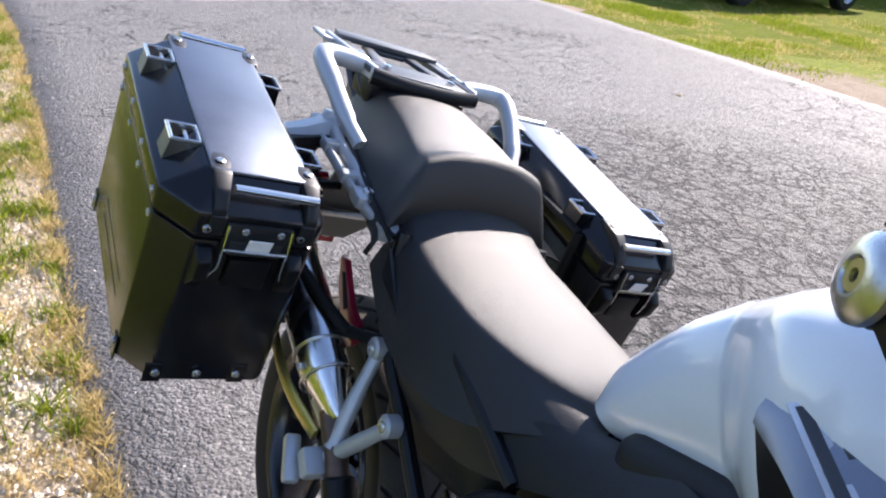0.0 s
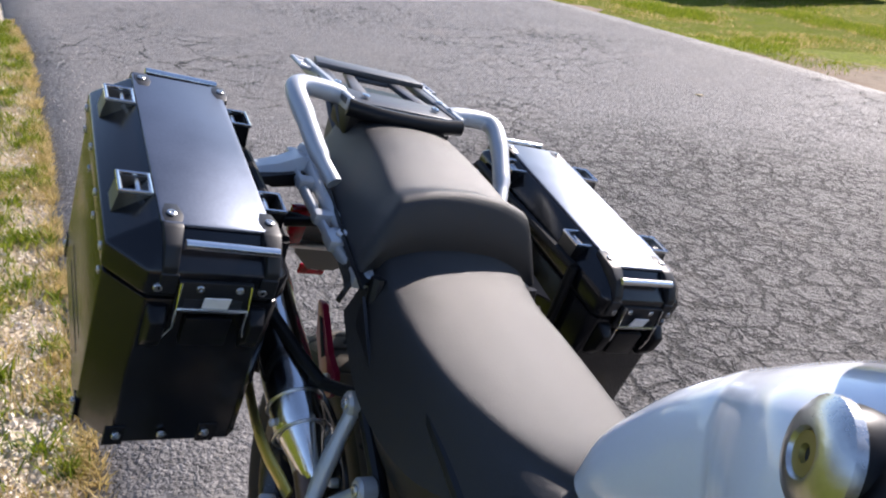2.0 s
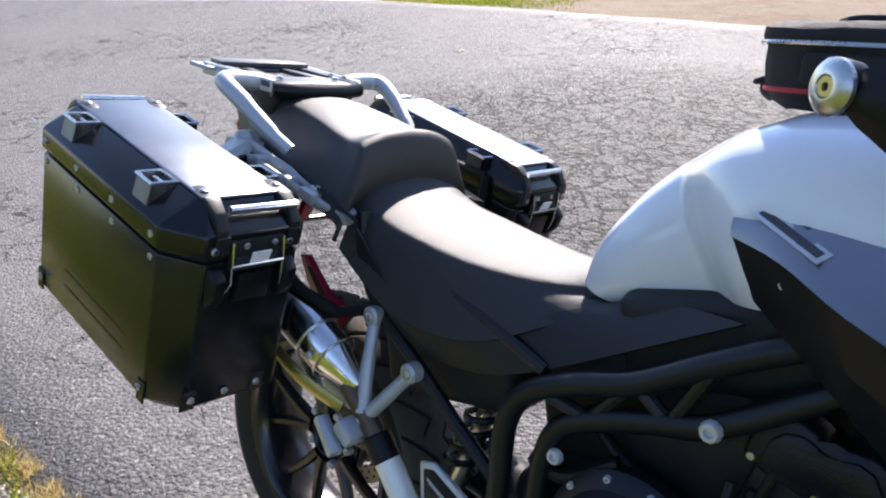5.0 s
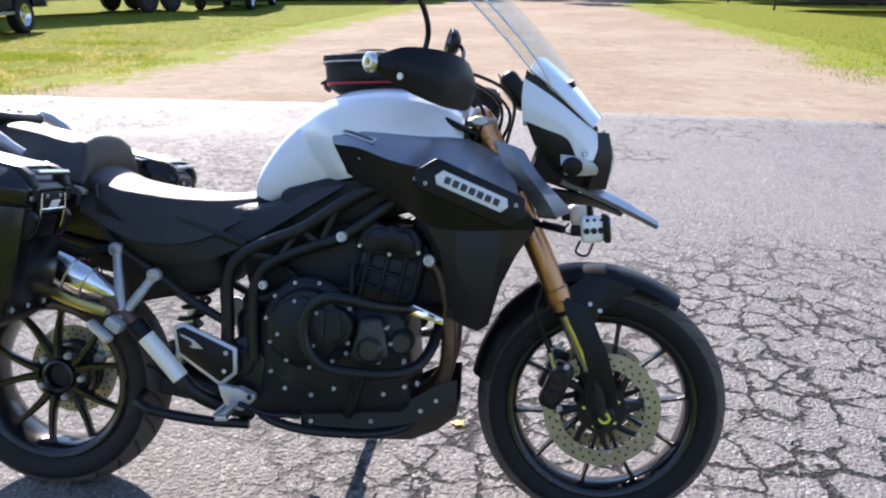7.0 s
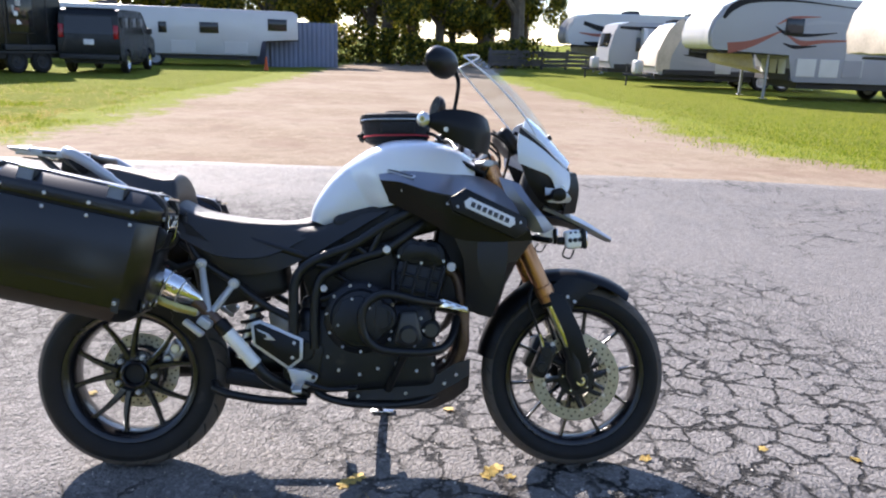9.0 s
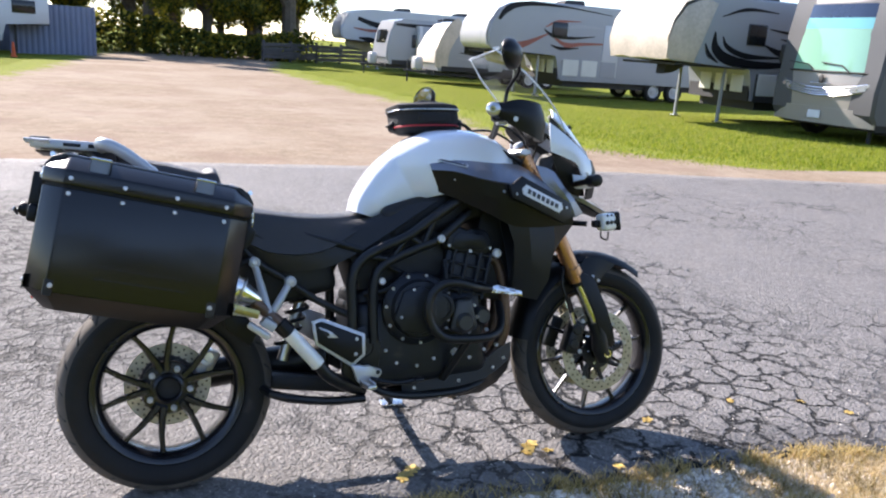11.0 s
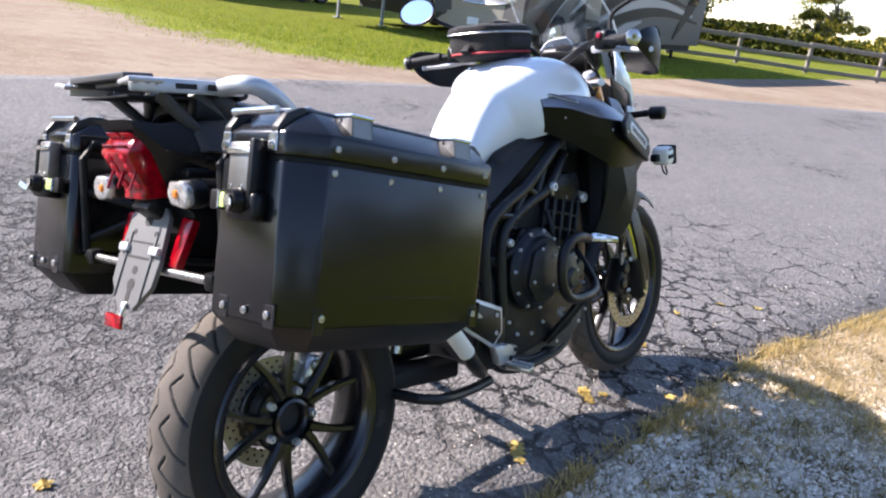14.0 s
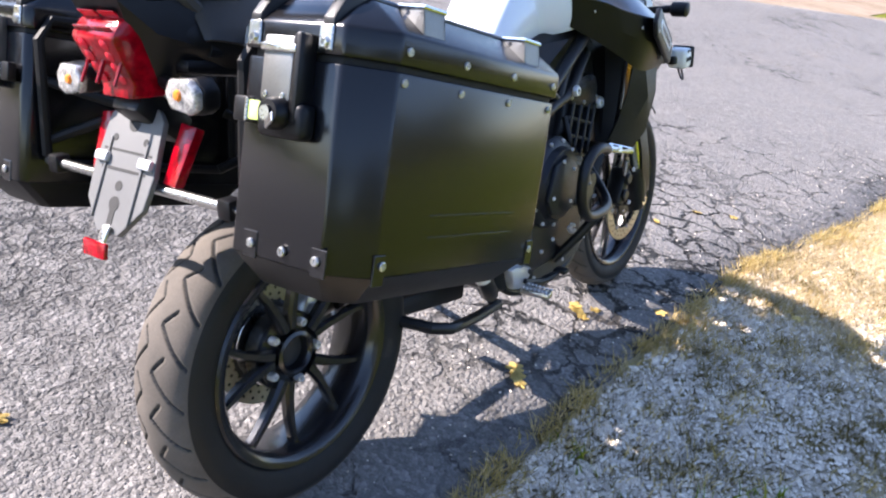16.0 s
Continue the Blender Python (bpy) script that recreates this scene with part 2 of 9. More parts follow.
M_REDANOD = material("red_anodised_alloy", (0.36, 0.012, 0.045), 0.3, vary=0.1, coat=0.4)
M_LENS = material("clear_ribbed_lens", (0.50, 0.485, 0.47), 0.14, metal=0.45, vary=0.75, scale=75, fine=260, bump=0.8, coat=1.0)
M_AMBER = material("amber_bulb", (0.75, 0.22, 0.03), 0.2, bump=0)
M_MIRROR = material("mirror_glass", (0.9, 0.92, 0.95), 0.03, metal=1.0, vary=0.0, bump=0, rvary=0.01)
M_CLEAR = glass("clear_windscreen", (0.93, 0.96, 0.97))
M_PLATE = material("grey_plate_bracket", (0.125, 0.125, 0.124), 0.5, metal=0.2, vary=0.1, scale=8, fine=300, bump=0.1)
M_BADGE = material("white_badge_vinyl", (0.72, 0.73, 0.75), 0.35, vary=0.05, bump=0)
M_INK = material("dark_badge_print", (0.03, 0.03, 0.035), 0.4, bump=0)
M_FABRIC = material("black_nylon_fabric", (0.016, 0.015, 0.016), 0.8, vary=0.3, scale=12, fine=1400, bump=0.8)
M_REDTRIM = material("red_piping_fabric", (0.42, 0.03, 0.04), 0.7, bump=0.3)
M_TAG = material("yellow_green_key_tag", (0.62, 0.78, 0.22), 0.5, bump=0)
M_LABEL = material("white_label", (0.8, 0.8, 0.8), 0.5, bump=0)


# ---- ground materials ----
class Nodes:
    """A short way to write node trees."""

    def __init__(self, name):
        self.m = bpy.data.materials.new(name)
        self.m.use_nodes = True
        self.n, self.l = self.m.node_tree.nodes, self.m.node_tree.links
        self.b = self.n["Principled BSDF"]
        self.pos = self.n.new("ShaderNodeTexCoord").outputs["Object"]

    def noise(self, scale, detail=4.0, vec=None, rough=0.55):
        t = self.n.new("ShaderNodeTexNoise")
        t.inputs["Scale"].default_value, t.inputs["Detail"].default_value, t.inputs["Roughness"].default_value = scale, detail, rough
        self.l.new(vec or self.pos, t.inputs["Vector"])
        return t.outputs

    def cells(self, scale, feature="F1", vec=None, rand=1.0):
        t = self.n.new("ShaderNodeTexVoronoi")
        t.feature = feature
        t.inputs["Scale"].default_value, t.inputs["Randomness"].default_value = scale, rand
        self.l.new(vec or self.pos, t.inputs["Vector"])
        return t.outputs

    def ramp(self, value, *stops):
        r = self.n.new("ShaderNodeValToRGB")
        e = r.color_ramp.elements
        while len(e) < len(stops):
            e.new(0.5)
        for k, (p, c) in enumerate(stops):
            e[k].position = p
            e[k].color = (*c, 1) if isinstance(c, tuple) else (c, c, c, 1)
        self.l.new(value, r.inputs[0])
        return r.outputs[0]

    def mix(self, fac, a, b, kind="MIX"):
        x = self.n.new("ShaderNodeMix")
        x.data_type, x.blend_type = "RGBA", kind
        for sock, val in (("Factor", fac), ("A", a), ("B", b)):
            if isinstance(val, (int, float)):
                x.inputs[sock].default_value = val if sock == "Factor" else (val, val, val, 1)
            elif isinstance(val, tuple):
                x.inputs[sock].default_value = (*val, 1)
            else:
                self.l.new(val, x.inputs[sock])
        return x.outputs["Result"]

    def math(self, op, a, b=0.0):
        x = self.n.new("ShaderNodeMath")
        x.operation = op
        for k, val in enumerate((a, b)):
            if isinstance(val, (int, float)):
                x.inputs[k].default_value = val
            else:
                self.l.new(val, x.inputs[k])
        return x.outputs[0]

    def warp(self, scale, amount):
        c = self.noise(scale, 3.0)["Color"]
        s = self.n.new("ShaderNodeVectorMath")
        s.operation = "MULTIPLY_ADD"
        self.l.new(c, s.inputs[0])
        s.inputs[1].default_value = (amount, amount, amount)
        self.l.new(self.pos, s.inputs[2])
        return s.outputs[0]

    def finish(self, color, rough, height=None, strength=1.0, dist=0.003, spec=0.5):
        for sock, val in (("Base Color", color), ("Roughness", rough)):
            if isinstance(val, (int, float)):
                self.b.inputs[sock].default_value = val
            else:
                self.l.new(val, self.b.inputs[sock])
        self.b.inputs["Specular IOR Level"].default_value = spec
        if height is not None:
            bp = self.n.new("ShaderNodeBump")
            bp.inputs["Strength"].default_value, bp.inputs["Distance"].default_value = strength, dist
            self.l.new(height, bp.inputs["Height"])
            self.l.new(bp.outputs[0], self.b.inputs["Normal"])
        return self.m


def asphalt_material():
    k = Nodes("worn_cracked_asphalt")
    stone = k.cells(70.0)
    small = k.cells(190.0)
    grit = k.noise(320.0, 2.0)["Fac"]
    patchy = k.noise(0.55, 5.0)["Fac"]
    mid = k.noise(3.2, 5.0)["Fac"]
    tone = k.ramp(stone["Color"], (0.0, (0.05, 0.048, 0.047)), (0.40, (0.165, 0.156, 0.150)), (0.72, (0.262, 0.247, 0.234)), (1.0, (0.50, 0.475, 0.45)))
    tone = k.mix(0.4, tone, k.ramp(small["Color"], (0.0, (0.04, 0.039, 0.038)), (0.6, (0.14, 0.133, 0.126)), (1.0, (0.46, 0.44, 0.415))))
    tone = k.mix(0.28, tone, k.ramp(mid, (0.3, (0.075, 0.072, 0.070)), (0.7, (0.19, 0.18, 0.169))))
    tone = k.mix(k.ramp(patchy, (0.38, 0.0), (0.66, 0.35)), tone, (0.21, 0.197, 0.186))
    jag = k.noise(38.0, 3.0)["Color"]
    vec = k.n.new("ShaderNodeVectorMath")
    vec.operation = "MULTIPLY_ADD"
    k.l.new(jag, vec.inputs[0])
    vec.inputs[1].default_value = (0.06, 0.06, 0.06)
    k.l.new(k.warp(2.4, 0.30), vec.inputs[2])
    vec2 = k.n.new("ShaderNodeVectorMath")
    vec2.operation = "MULTIPLY_ADD"
    k.l.new(jag, vec2.inputs[0])
    vec2.inputs[1].default_value = (0.05, 0.05, 0.05)
    k.l.new(k.warp(5.0, 0.16), vec2.inputs[2])
    e1 = k.cells(3.3, "DISTANCE_TO_EDGE", vec.outputs[0])["Distance"]
    e2 = k.cells(7.0, "DISTANCE_TO_EDGE", vec2.outputs[0])["Distance"]
    far = k.n.new("ShaderNodeVectorMath")
    far.operation = "DISTANCE"
    k.l.new(k.warp(1.2, 1.2), far.inputs[0])
    far.inputs[1].default_value = (2.5, 1.2, 0.6)
    patch_ = k.ramp(k.math("MULTIPLY", far.outputs["Value"], 0.4), (0.40, 1.0), (0.74, 0.0))
    wide = k.math("ADD", k.ramp(k.noise(2.3, 3.0)["Fac"], (0.3, 0.2), (0.7, 0.8)), k.ramp(k.noise(26.0, 3.0)["Fac"], (0.38, 0.0), (0.72, 0.9)))
    m1 = k.ramp(k.math("DIVIDE", e1, wide), (0.0, 1.0), (0.012, 0.9), (0.026, 0.0))
    m2 = k.ramp(k.math("DIVIDE", e2, wide), (0.0, 1.0), (0.052, 0.9), (0.095, 0.0))
    where = k.ramp(k.noise(0.42, 3.0)["Fac"], (0.46, 0.0), (0.60, 0.9))
    where2 = k.math("MAXIMUM", k.ramp(k.noise(0.7, 3.0)["Fac"], (0.56, 0.0), (0.66, 0.8)), patch_)
    breaks = k.ramp(k.noise(5.0, 4.0)["Fac"], (0.36, 0.0), (0.47, 1.0))
    crack = k.math("MULTIPLY", k.math("MAXIMUM", k.math("MULTIPLY", m1, where), k.math("MULTIPLY", m2, where2)), breaks)
    # crumbling, finely crazed stretch on the other side of the machine
    far2 = k.n.new("ShaderNodeVectorMath")
    far2.operation = "DISTANCE"
    k.l.new(k.warp(1.5, 1.4), far2.inputs[0])
    far2.inputs[1].default_value = (-0.2, 3.3, 0.7)
    crumble = k.ramp(k.math("MULTIPLY", far2.outputs["Value"], 0.3), (0.42, 1.0), (0.78, 0.0))
    e3 = k.cells(15.0, "DISTANCE_TO_EDGE", vec2.outputs[0])["Distance"]
    m3 = k.ramp(k.math("DIVIDE", e3, wide), (0.0, 1.0), (0.05, 0.85), (0.11, 0.0))
    gaps = k.ramp(k.noise(7.0, 4.0)["Fac"], (0.46, 0.0), (0.56, 1.0))
    craze = k.math("MULTIPLY", k.math("MAXIMUM", k.math("MULTIPLY", m3, gaps), k.math("MULTIPLY", k.math("MULTIPLY", m2, breaks), 0.9)), crumble)
    crack = k.math("MAXIMUM", crack, k.math("MULTIPLY", craze, 0.9))
    tone = k.mix(k.math("MULTIPLY", crumble, 0.4), tone, (0.060, 0.057, 0.054))
    tone = k.mix(crack, tone, (0.012, 0.0115, 0.011))
    sand = k.ramp(k.noise(1.3, 6.0)["Fac"], (0.60, 0.0), (0.75, 0.3))
    tone = k.mix(sand, tone, (0.27, 0.235, 0.20))
    h = k.math("ADD", k.math("MULTIPLY", stone["Distance"], -1.5), k.math("MULTIPLY", grit, 0.5))
    h = k.math("ADD", h, k.math("MULTIPLY", small["Distance"], -0.7))
    h = k.math("ADD", h, k.math("MULTIPLY", crack, -3.6))
    h = k.math("ADD", h, k.math("MULTIPLY", k.noise(60.0, 3.0)["Fac"], 0.5))
    h = k.math("ADD", h, k.math("MULTIPLY", k.math("MULTIPLY", k.noise(30.0, 3.0)["Fac"], crumble), 3.4))
    return k.finish(tone, k.ramp(mid, (0.3, 0.58), (0.7, 0.73)), h, 0.95, 0.0055, 0.15)


def gravel_material(name, lo, hi, pale, scale=55.0, green=None, bump=1.0):
    k = Nodes(name)
    c = k.cells(scale)
    fine = k.noise(180.0, 2.0)["Fac"]
    big = k.noise(0.35, 5.0)["Fac"]
    mid = k.noise(2.5, 5.0)["Fac"]
    tone = k.ramp(c["Color"], (0.1, lo), (0.6, hi), (0.95, pale))
    tone = k.mix(0.6, tone, k.ramp(mid, (0.3, lo), (0.7, hi)))
    tone = k.mix(k.ramp(big, (0.40, 0.0), (0.65, 0.45)), tone, tuple(0.8 * v for v in pale))
    if green:
        tone = k.mix(k.ramp(k.noise(1.1, 6.0)["Fac"], (0.50, 0.0), (0.64, 0.85)), tone, green)
    h = k.math("ADD", k.math("MULTIPLY", c["Distance"], -1.2), k.math("MULTIPLY", fine, 0.4))
    return k.finish(tone, 0.9, h, bump, 0.006, 0.2)


def grass_tone(k):
    a, b, c = k.noise(0.25, 5.0)["Fac"], k.noise(2.2, 5.0)["Fac"], k.noise(30.0, 5.0, None, 0.7)["Fac"]
    tone = k.ramp(b, (0.3, (0.085, 0.125, 0.007)), (0.55, (0.155, 0.195, 0.012)), (0.75, (0.25, 0.235, 0.030)))
    tone = k.mix(k.ramp(a, (0.42, 0.0), (0.64, 0.4)), tone, (0.19, 0.165, 0.035))
    tone = k.mix(k.ramp(k.noise(4.5, 7.0, None, 0.72)["Fac"], (0.42, 0.0), (0.64, 0.82)), tone, (0.225, 0.185, 0.105))
    tone = k.mix(k.ramp(k.noise(14.0, 5.0, None, 0.7)["Fac"], (0.44, 0.0), (0.60, 0.6)), tone, (0.048, 0.075, 0.006))
    return k.mix(0.5, tone, k.ramp(c, (0.36, (0.055, 0.085, 0.006)), (0.64, (0.29, 0.32, 0.030)))), b, c


def grass_material():
    k = Nodes("mown_grass")
    tone, b, c = grass_tone(k)
    h = k.math("ADD", k.math("MULTIPLY", c, 1.0), k.math("MULTIPLY", b, 0.8))
    return k.finish(tone, 0.95, h, 1.0, 0.04, 0.03)


def lot_material():
    """Packed gravel whose borders are overgrown in ragged tongues; "overgrown" is 1 outside, 0 inside."""
    k = Nodes("packed_tan_gravel")
    lo, hi, pale = (0.175, 0.132, 0.092), (0.275, 0.215, 0.155), (0.36, 0.30, 0.24)
    c = k.cells(40.0)
    tone = k.ramp(c["Color"], (0.1, lo), (0.6, hi), (0.95, pale))
    tone = k.mix(0.6, tone, k.ramp(k.noise(3.5, 6.0, None, 0.65)["Fac"], (0.34, lo), (0.66, hi)))
    tone = k.mix(k.ramp(k.noise(0.32, 5.0)["Fac"], (0.42, 0.0), (0.62, 0.5)), tone, (0.33, 0.275, 0.215))
    tone = k.mix(k.ramp(k.noise(0.8, 6.0, None, 0.65)["Fac"], (0.50, 0.0), (0.64, 0.55)), tone, (0.20, 0.138, 0.105))
    tone = k.mix(k.ramp(k.noise(1.7, 6.0, None, 0.7)["Fac"], (0.58, 0.0), (0.70, 0.5)), tone, (0.13, 0.11, 0.075))
    at = k.n.new("ShaderNodeAttribute")
    at.attribute_name = "overgrown"
    rag = k.math("ADD", k.math("MULTIPLY", k.noise(1.1, 6.0, None, 0.65)["Fac"], 1.5), k.math("MULTIPLY", k.noise(9.0, 4.0)["Fac"], 0.7))
    over = k.math("ADD", k.math("MULTIPLY", at.outputs["Fac"], 1.5), k.math("SUBTRACT", rag, 1.85))
    green, _, _ = grass_tone(k)
    tone = k.mix(k.ramp(over, (0.0, 0.0), (0.22, 1.0)), tone, green)
    h = k.math("ADD", k.math("MULTIPLY", c["Distance"], -1.2), k.math("MULTIPLY", k.noise(180.0, 2.0)["Fac"], 0.4))
    return k.finish(tone, 0.95, h, 0.6, 0.006, 0.05)


def blade_material(name, a, b, c):
    """Leaves and blades, each island its own tint, letting some light through."""
    k = Nodes(name)
    g = k.n.new("ShaderNodeNewGeometry")
    tone = k.ramp(g.outputs["Random Per Island"], (0.0, a), (0.55, b), (1.0, c))
    m = k.finish(tone, 0.55, spec=0.25)
    tr = k.n.new("ShaderNodeBsdfTranslucent")
    k.l.new(tone, tr.inputs[0])
    mx = k.n.new("ShaderNodeMixShader")
    mx.inputs[0].default_value = 0.50
    k.l.new(k.b.outputs[0], mx.inputs[1])
    k.l.new(tr.outputs[0], mx.inputs[2])
    k.l.new(mx.outputs[0], k.n["Material Output"].inputs[0])
    return m


def island_material(name, a, b, c, rough=0.85):
    k = Nodes(name)
    g = k.n.new("ShaderNodeNewGeometry")
    tone = k.ramp(g.outputs["Random Per Island"], (0.0, a), (0.6, b), (1.0, c))
    tone = k.mix(0.25, tone, k.ramp(k.noise(300.0, 3.0)["Fac"], (0.3, a), (0.7, c)))
    return k.finish(tone, rough, k.noise(400.0, 3.0)["Fac"], 0.4, 0.002, 0.25)


M_ASPHALT = asphalt_material()
M_LOT = lot_material()
M_VERGE = gravel_material("pale_verge_gravel", (0.36, 0.295, 0.215), (0.56, 0.47, 0.355), (0.72, 0.65, 0.55), 62.0, (0.34, 0.27, 0.12), 1.0)
M_GRASS = grass_material()
M_STONES = island_material("loose_gravel_stones", (0.36, 0.30, 0.235), (0.66, 0.575, 0.47), (0.94, 0.87, 0.76))
M_BLADE = blade_material("green_grass_blades", (0.085, 0.140, 0.008), (0.185, 0.245, 0.016), (0.36, 0.36, 0.045))
M_DRYBLADE = blade_material("dry_grass_blades", (0.34, 0.265, 0.085), (0.54, 0.41, 0.17), (0.72, 0.56, 0.29))
M_BROWNBLADE = blade_material("withered_brown_grass", (0.10, 0.078, 0.03), (0.20, 0.155, 0.06), (0.33, 0.26, 0.11))
M_STRAW = blade_material("pale_trampled_straw", (0.44, 0.34, 0.18), (0.62, 0.50, 0.31), (0.80, 0.68, 0.47))
M_LEAF = blade_material("tree_leaves", (0.030, 0.046, 0.008), (0.105, 0.118, 0.016), (0.46, 0.36, 0.035))
M_YELLOWLEAF = material("fallen_yellow_leaf", (0.62, 0.46, 0.14), 0.7, vary=0.25, scale=40, bump=0.2)
M_BARK = material("grey_brown_bark", (0.10, 0.08, 0.06), 0.9, vary=0.4, scale=4, fine=30, bump=0.8)
# vehicles and fences
M_RVWHITE = material("white_fibreglass", (0.44, 0.45, 0.47), 0.3, vary=0.05, scale=0.8, fine=40, bump=0.02, coat=0.4)
M_RVGREY = material("light_grey_fibreglass", (0.27, 0.285, 0.31), 0.35, vary=0.06, scale=0.8, fine=40, bump=0.02, coat=0.3)
M_TARP = material("cream_vinyl_cover", (0.46, 0.40, 0.33), 0.6, vary=0.25, scale=1.5, fine=12, bump=0.8)
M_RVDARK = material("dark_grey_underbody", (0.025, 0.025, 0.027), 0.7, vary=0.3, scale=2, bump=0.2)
M_TAUPE = material("bronze_grey_coach_paint", (0.082, 0.083, 0.086), 0.42, vary=0.06, scale=0.7, fine=60, bump=0.0, coat=0.04, spec=0.25)
M_TAUPELIGHT = material("champagne_coach_paint", (0.29, 0.272, 0.25), 0.32, metal=0.2, vary=0.06, scale=0.7, fine=60, bump=0.0, coat=0.3)
M_STRIPEDARK = material("dark_swirl_paint", (0.010, 0.010, 0.012), 0.42, vary=0.1, scale=1, bump=0, coat=0.02, spec=0.15)
M_STRIPESILVER = material("silver_swirl_paint", (0.31, 0.32, 0.34), 0.4, metal=0.1, vary=0.06, scale=1, bump=0, coat=0.1, spec=0.3)
M_STRIPERED = material("rust_red_swirl_paint", (0.26, 0.075, 0.05), 0.4, vary=0.1, scale=1, bump=0)
M_GLASSDARK = material("tinted_window_glass", (0.012, 0.013, 0.015), 0.06, vary=0.1, bump=0, rvary=0.02, spec=0.4)
M_GLASSBLUE = material("blue_tinted_visor_glass", (0.014, 0.022, 0.050), 0.08, vary=0.1, bump=0, coat=0.6)
M_GLASSCYAN = material("pale_cyan_windscreen_glass", (0.16, 0.42, 0.46), 0.08, vary=0.12, scale=0.6, bump=0, coat=0.6)
M_GLASSGREEN = material("coach_windscreen_with_sunshade", (0.22, 0.42, 0.31), 0.08, vary=0.12, scale=0.6, bump=0, rvary=0.03, coat=1.0)
M_CURTAIN = material("pale_window_blind", (0.62, 0.62, 0.58), 0.5, vary=0.06, scale=2, bump=0.05)
M_BLUE = material("blue_grey_steel_sheet", (0.13, 0.16, 0.24), 0.5, vary=0.12, scale=1, fine=30, bump=0.1)
M_VANBLACK = material("black_car_paint", (0.006, 0.008, 0.010), 0.26, vary=0.1, scale=1, bump=0, coat=0.0, spec=0.3)
M_WOOD = material("weathered_grey_wood", (0.20, 0.18, 0.155), 0.85, vary=0.25, scale=2.5, fine=40, bump=0.5)
M_DARKWOOD = material("dark_weathered_boards", (0.09, 0.08, 0.075), 0.85, vary=0.3, scale=2.5, fine=40, bump=0.4)
M_ORANGE = material("orange_marker", (0.65, 0.10, 0.02), 0.5, bump=0)
M_WALL = material("pale_siding", (0.55, 0.54, 0.52), 0.7, vary=0.06, scale=1, fine=20, bump=0.1)
M_ROOF = material("grey_shingle", (0.12, 0.115, 0.11), 0.85, vary=0.25, scale=4, fine=30, bump=0.4)


# ---- the ground ----
rng = np.random.default_rng(7)
NEAR = [(-40, -3.2), (-20, -1.6), (-12, -0.95), (-7, -0.54), (-5.5, -0.41), (-3.2, -0.36), (-1.8, -0.36), (-0.4, -0.33), (0.34, -0.28), (0.75, -0.285), (1.46, -0.30), (2.26, -0.33), (3.3, -0.55), (4.25, -0.66), (6.85, -1.25), (12, -3.1), (20, -7.0), (40, -19)]
FAR = [(-40, 5.2), (-20, 6.0), (-10, 6.5), (-7.5, 6.6), (-4.8, 6.65), (-3.3, 6.62), (-1.4, 6.6), (2.3, 6.38), (4.5, 6.24), (5.7, 6.05), (9.4, 5.25), (13, 4.1), (17, 2.45), (21, 0.75), (30, -4.0), (40, -10)]


def along(line, x):
    return float(np.interp(x, [p[0] for p in line], [p[1] for p in line]))


def sheet(name, xs, lo, hi, cols, z, material_, lump=0.0, ragged=0.02, skirt=0.0, scale=1.0):
    """A strip of ground between two edge lines, with ragged edges; skirt: how far its sides go down."""
    co, faces = [], []
    m = cols + 1
    for x in xs:
        a = lo(x) + ragged * noise.noise(Vector((x * 7.0, 1.7, 0))) + ragged * 2 * noise.noise(Vector((x * 1.3, 9.1, 0)))
        b = hi(x) + ragged * noise.noise(Vector((x * 7.0, 5.7, 0))) + ragged * 2 * noise.noise(Vector((x * 1.3, 3.1, 0)))
        for j in range(m):
            y = a + (b - a) * j / cols
            co.append((x, y, z + lump * noise.noise(Vector((x * scale, y * scale, 2.0)))))
    n = len(xs)
    for i in range(n - 1):
        for j in range(cols):
            faces.append((i * m + j, (i + 1) * m + j, (i + 1) * m + j + 1, i * m + j + 1))
    if skirt:
        for j in (0, cols):
            base = len(co)
            co += [(co[i * m + j][0], co[i * m + j][1] + (-0.02 if j == 0 else 0.02), z - skirt) for i in range(n)]
            for i in range(n - 1):
                q = (i * m + j, base + i, base + i + 1, (i + 1) * m + j)
                faces.append(q if j == 0 else q[::-1])
    me = bpy.data.meshes.new(name)
    me.from_pydata(co, [], faces)
    me.materials.append(material_)
    for p in me.polygons:
        p.use_smooth = True
    return new(name, me)


g = bmesh.new()
bmesh.ops.create_grid(g, x_segments=60, y_segments=60, size=600)
ground = tagged(part("ground", g, M_GRASS, smooth=0), "mown green and straw-coloured grass", "ground", kind="structure")
ground.location = (0, 0, -0.035)
xs = sorted(set([round(x, 3) for x in np.arange(-40, -8, 0.5)] + [round(x, 3) for x in np.arange(-8, 8, 0.04)] + [round(x, 3) for x in np.arange(8, 40, 0.4)]))
road = tagged(sheet("road", xs, lambda x: along(NEAR, x), lambda x: along(FAR, x), 24, 0.0, M_ASPHALT, 0.0, 0.022, 0.034), "worn cracked grey asphalt drive", "road", kind="structure")
LOT_L = [(6.0, -5.0), (7.2, -4.7), (8.2, -3.8), (11, -3.4), (16, -3.4), (23, -2.6), (30, -2.2), (40, -1.6), (60, 3.0)]
LOT_R = [(6.0, 60), (6.4, 8.6), (7.9, 6.9), (9.4, 6.0), (15, 5.9), (20, 5.5), (30, 4.7), (40, 6.6), (60, 10.0)]


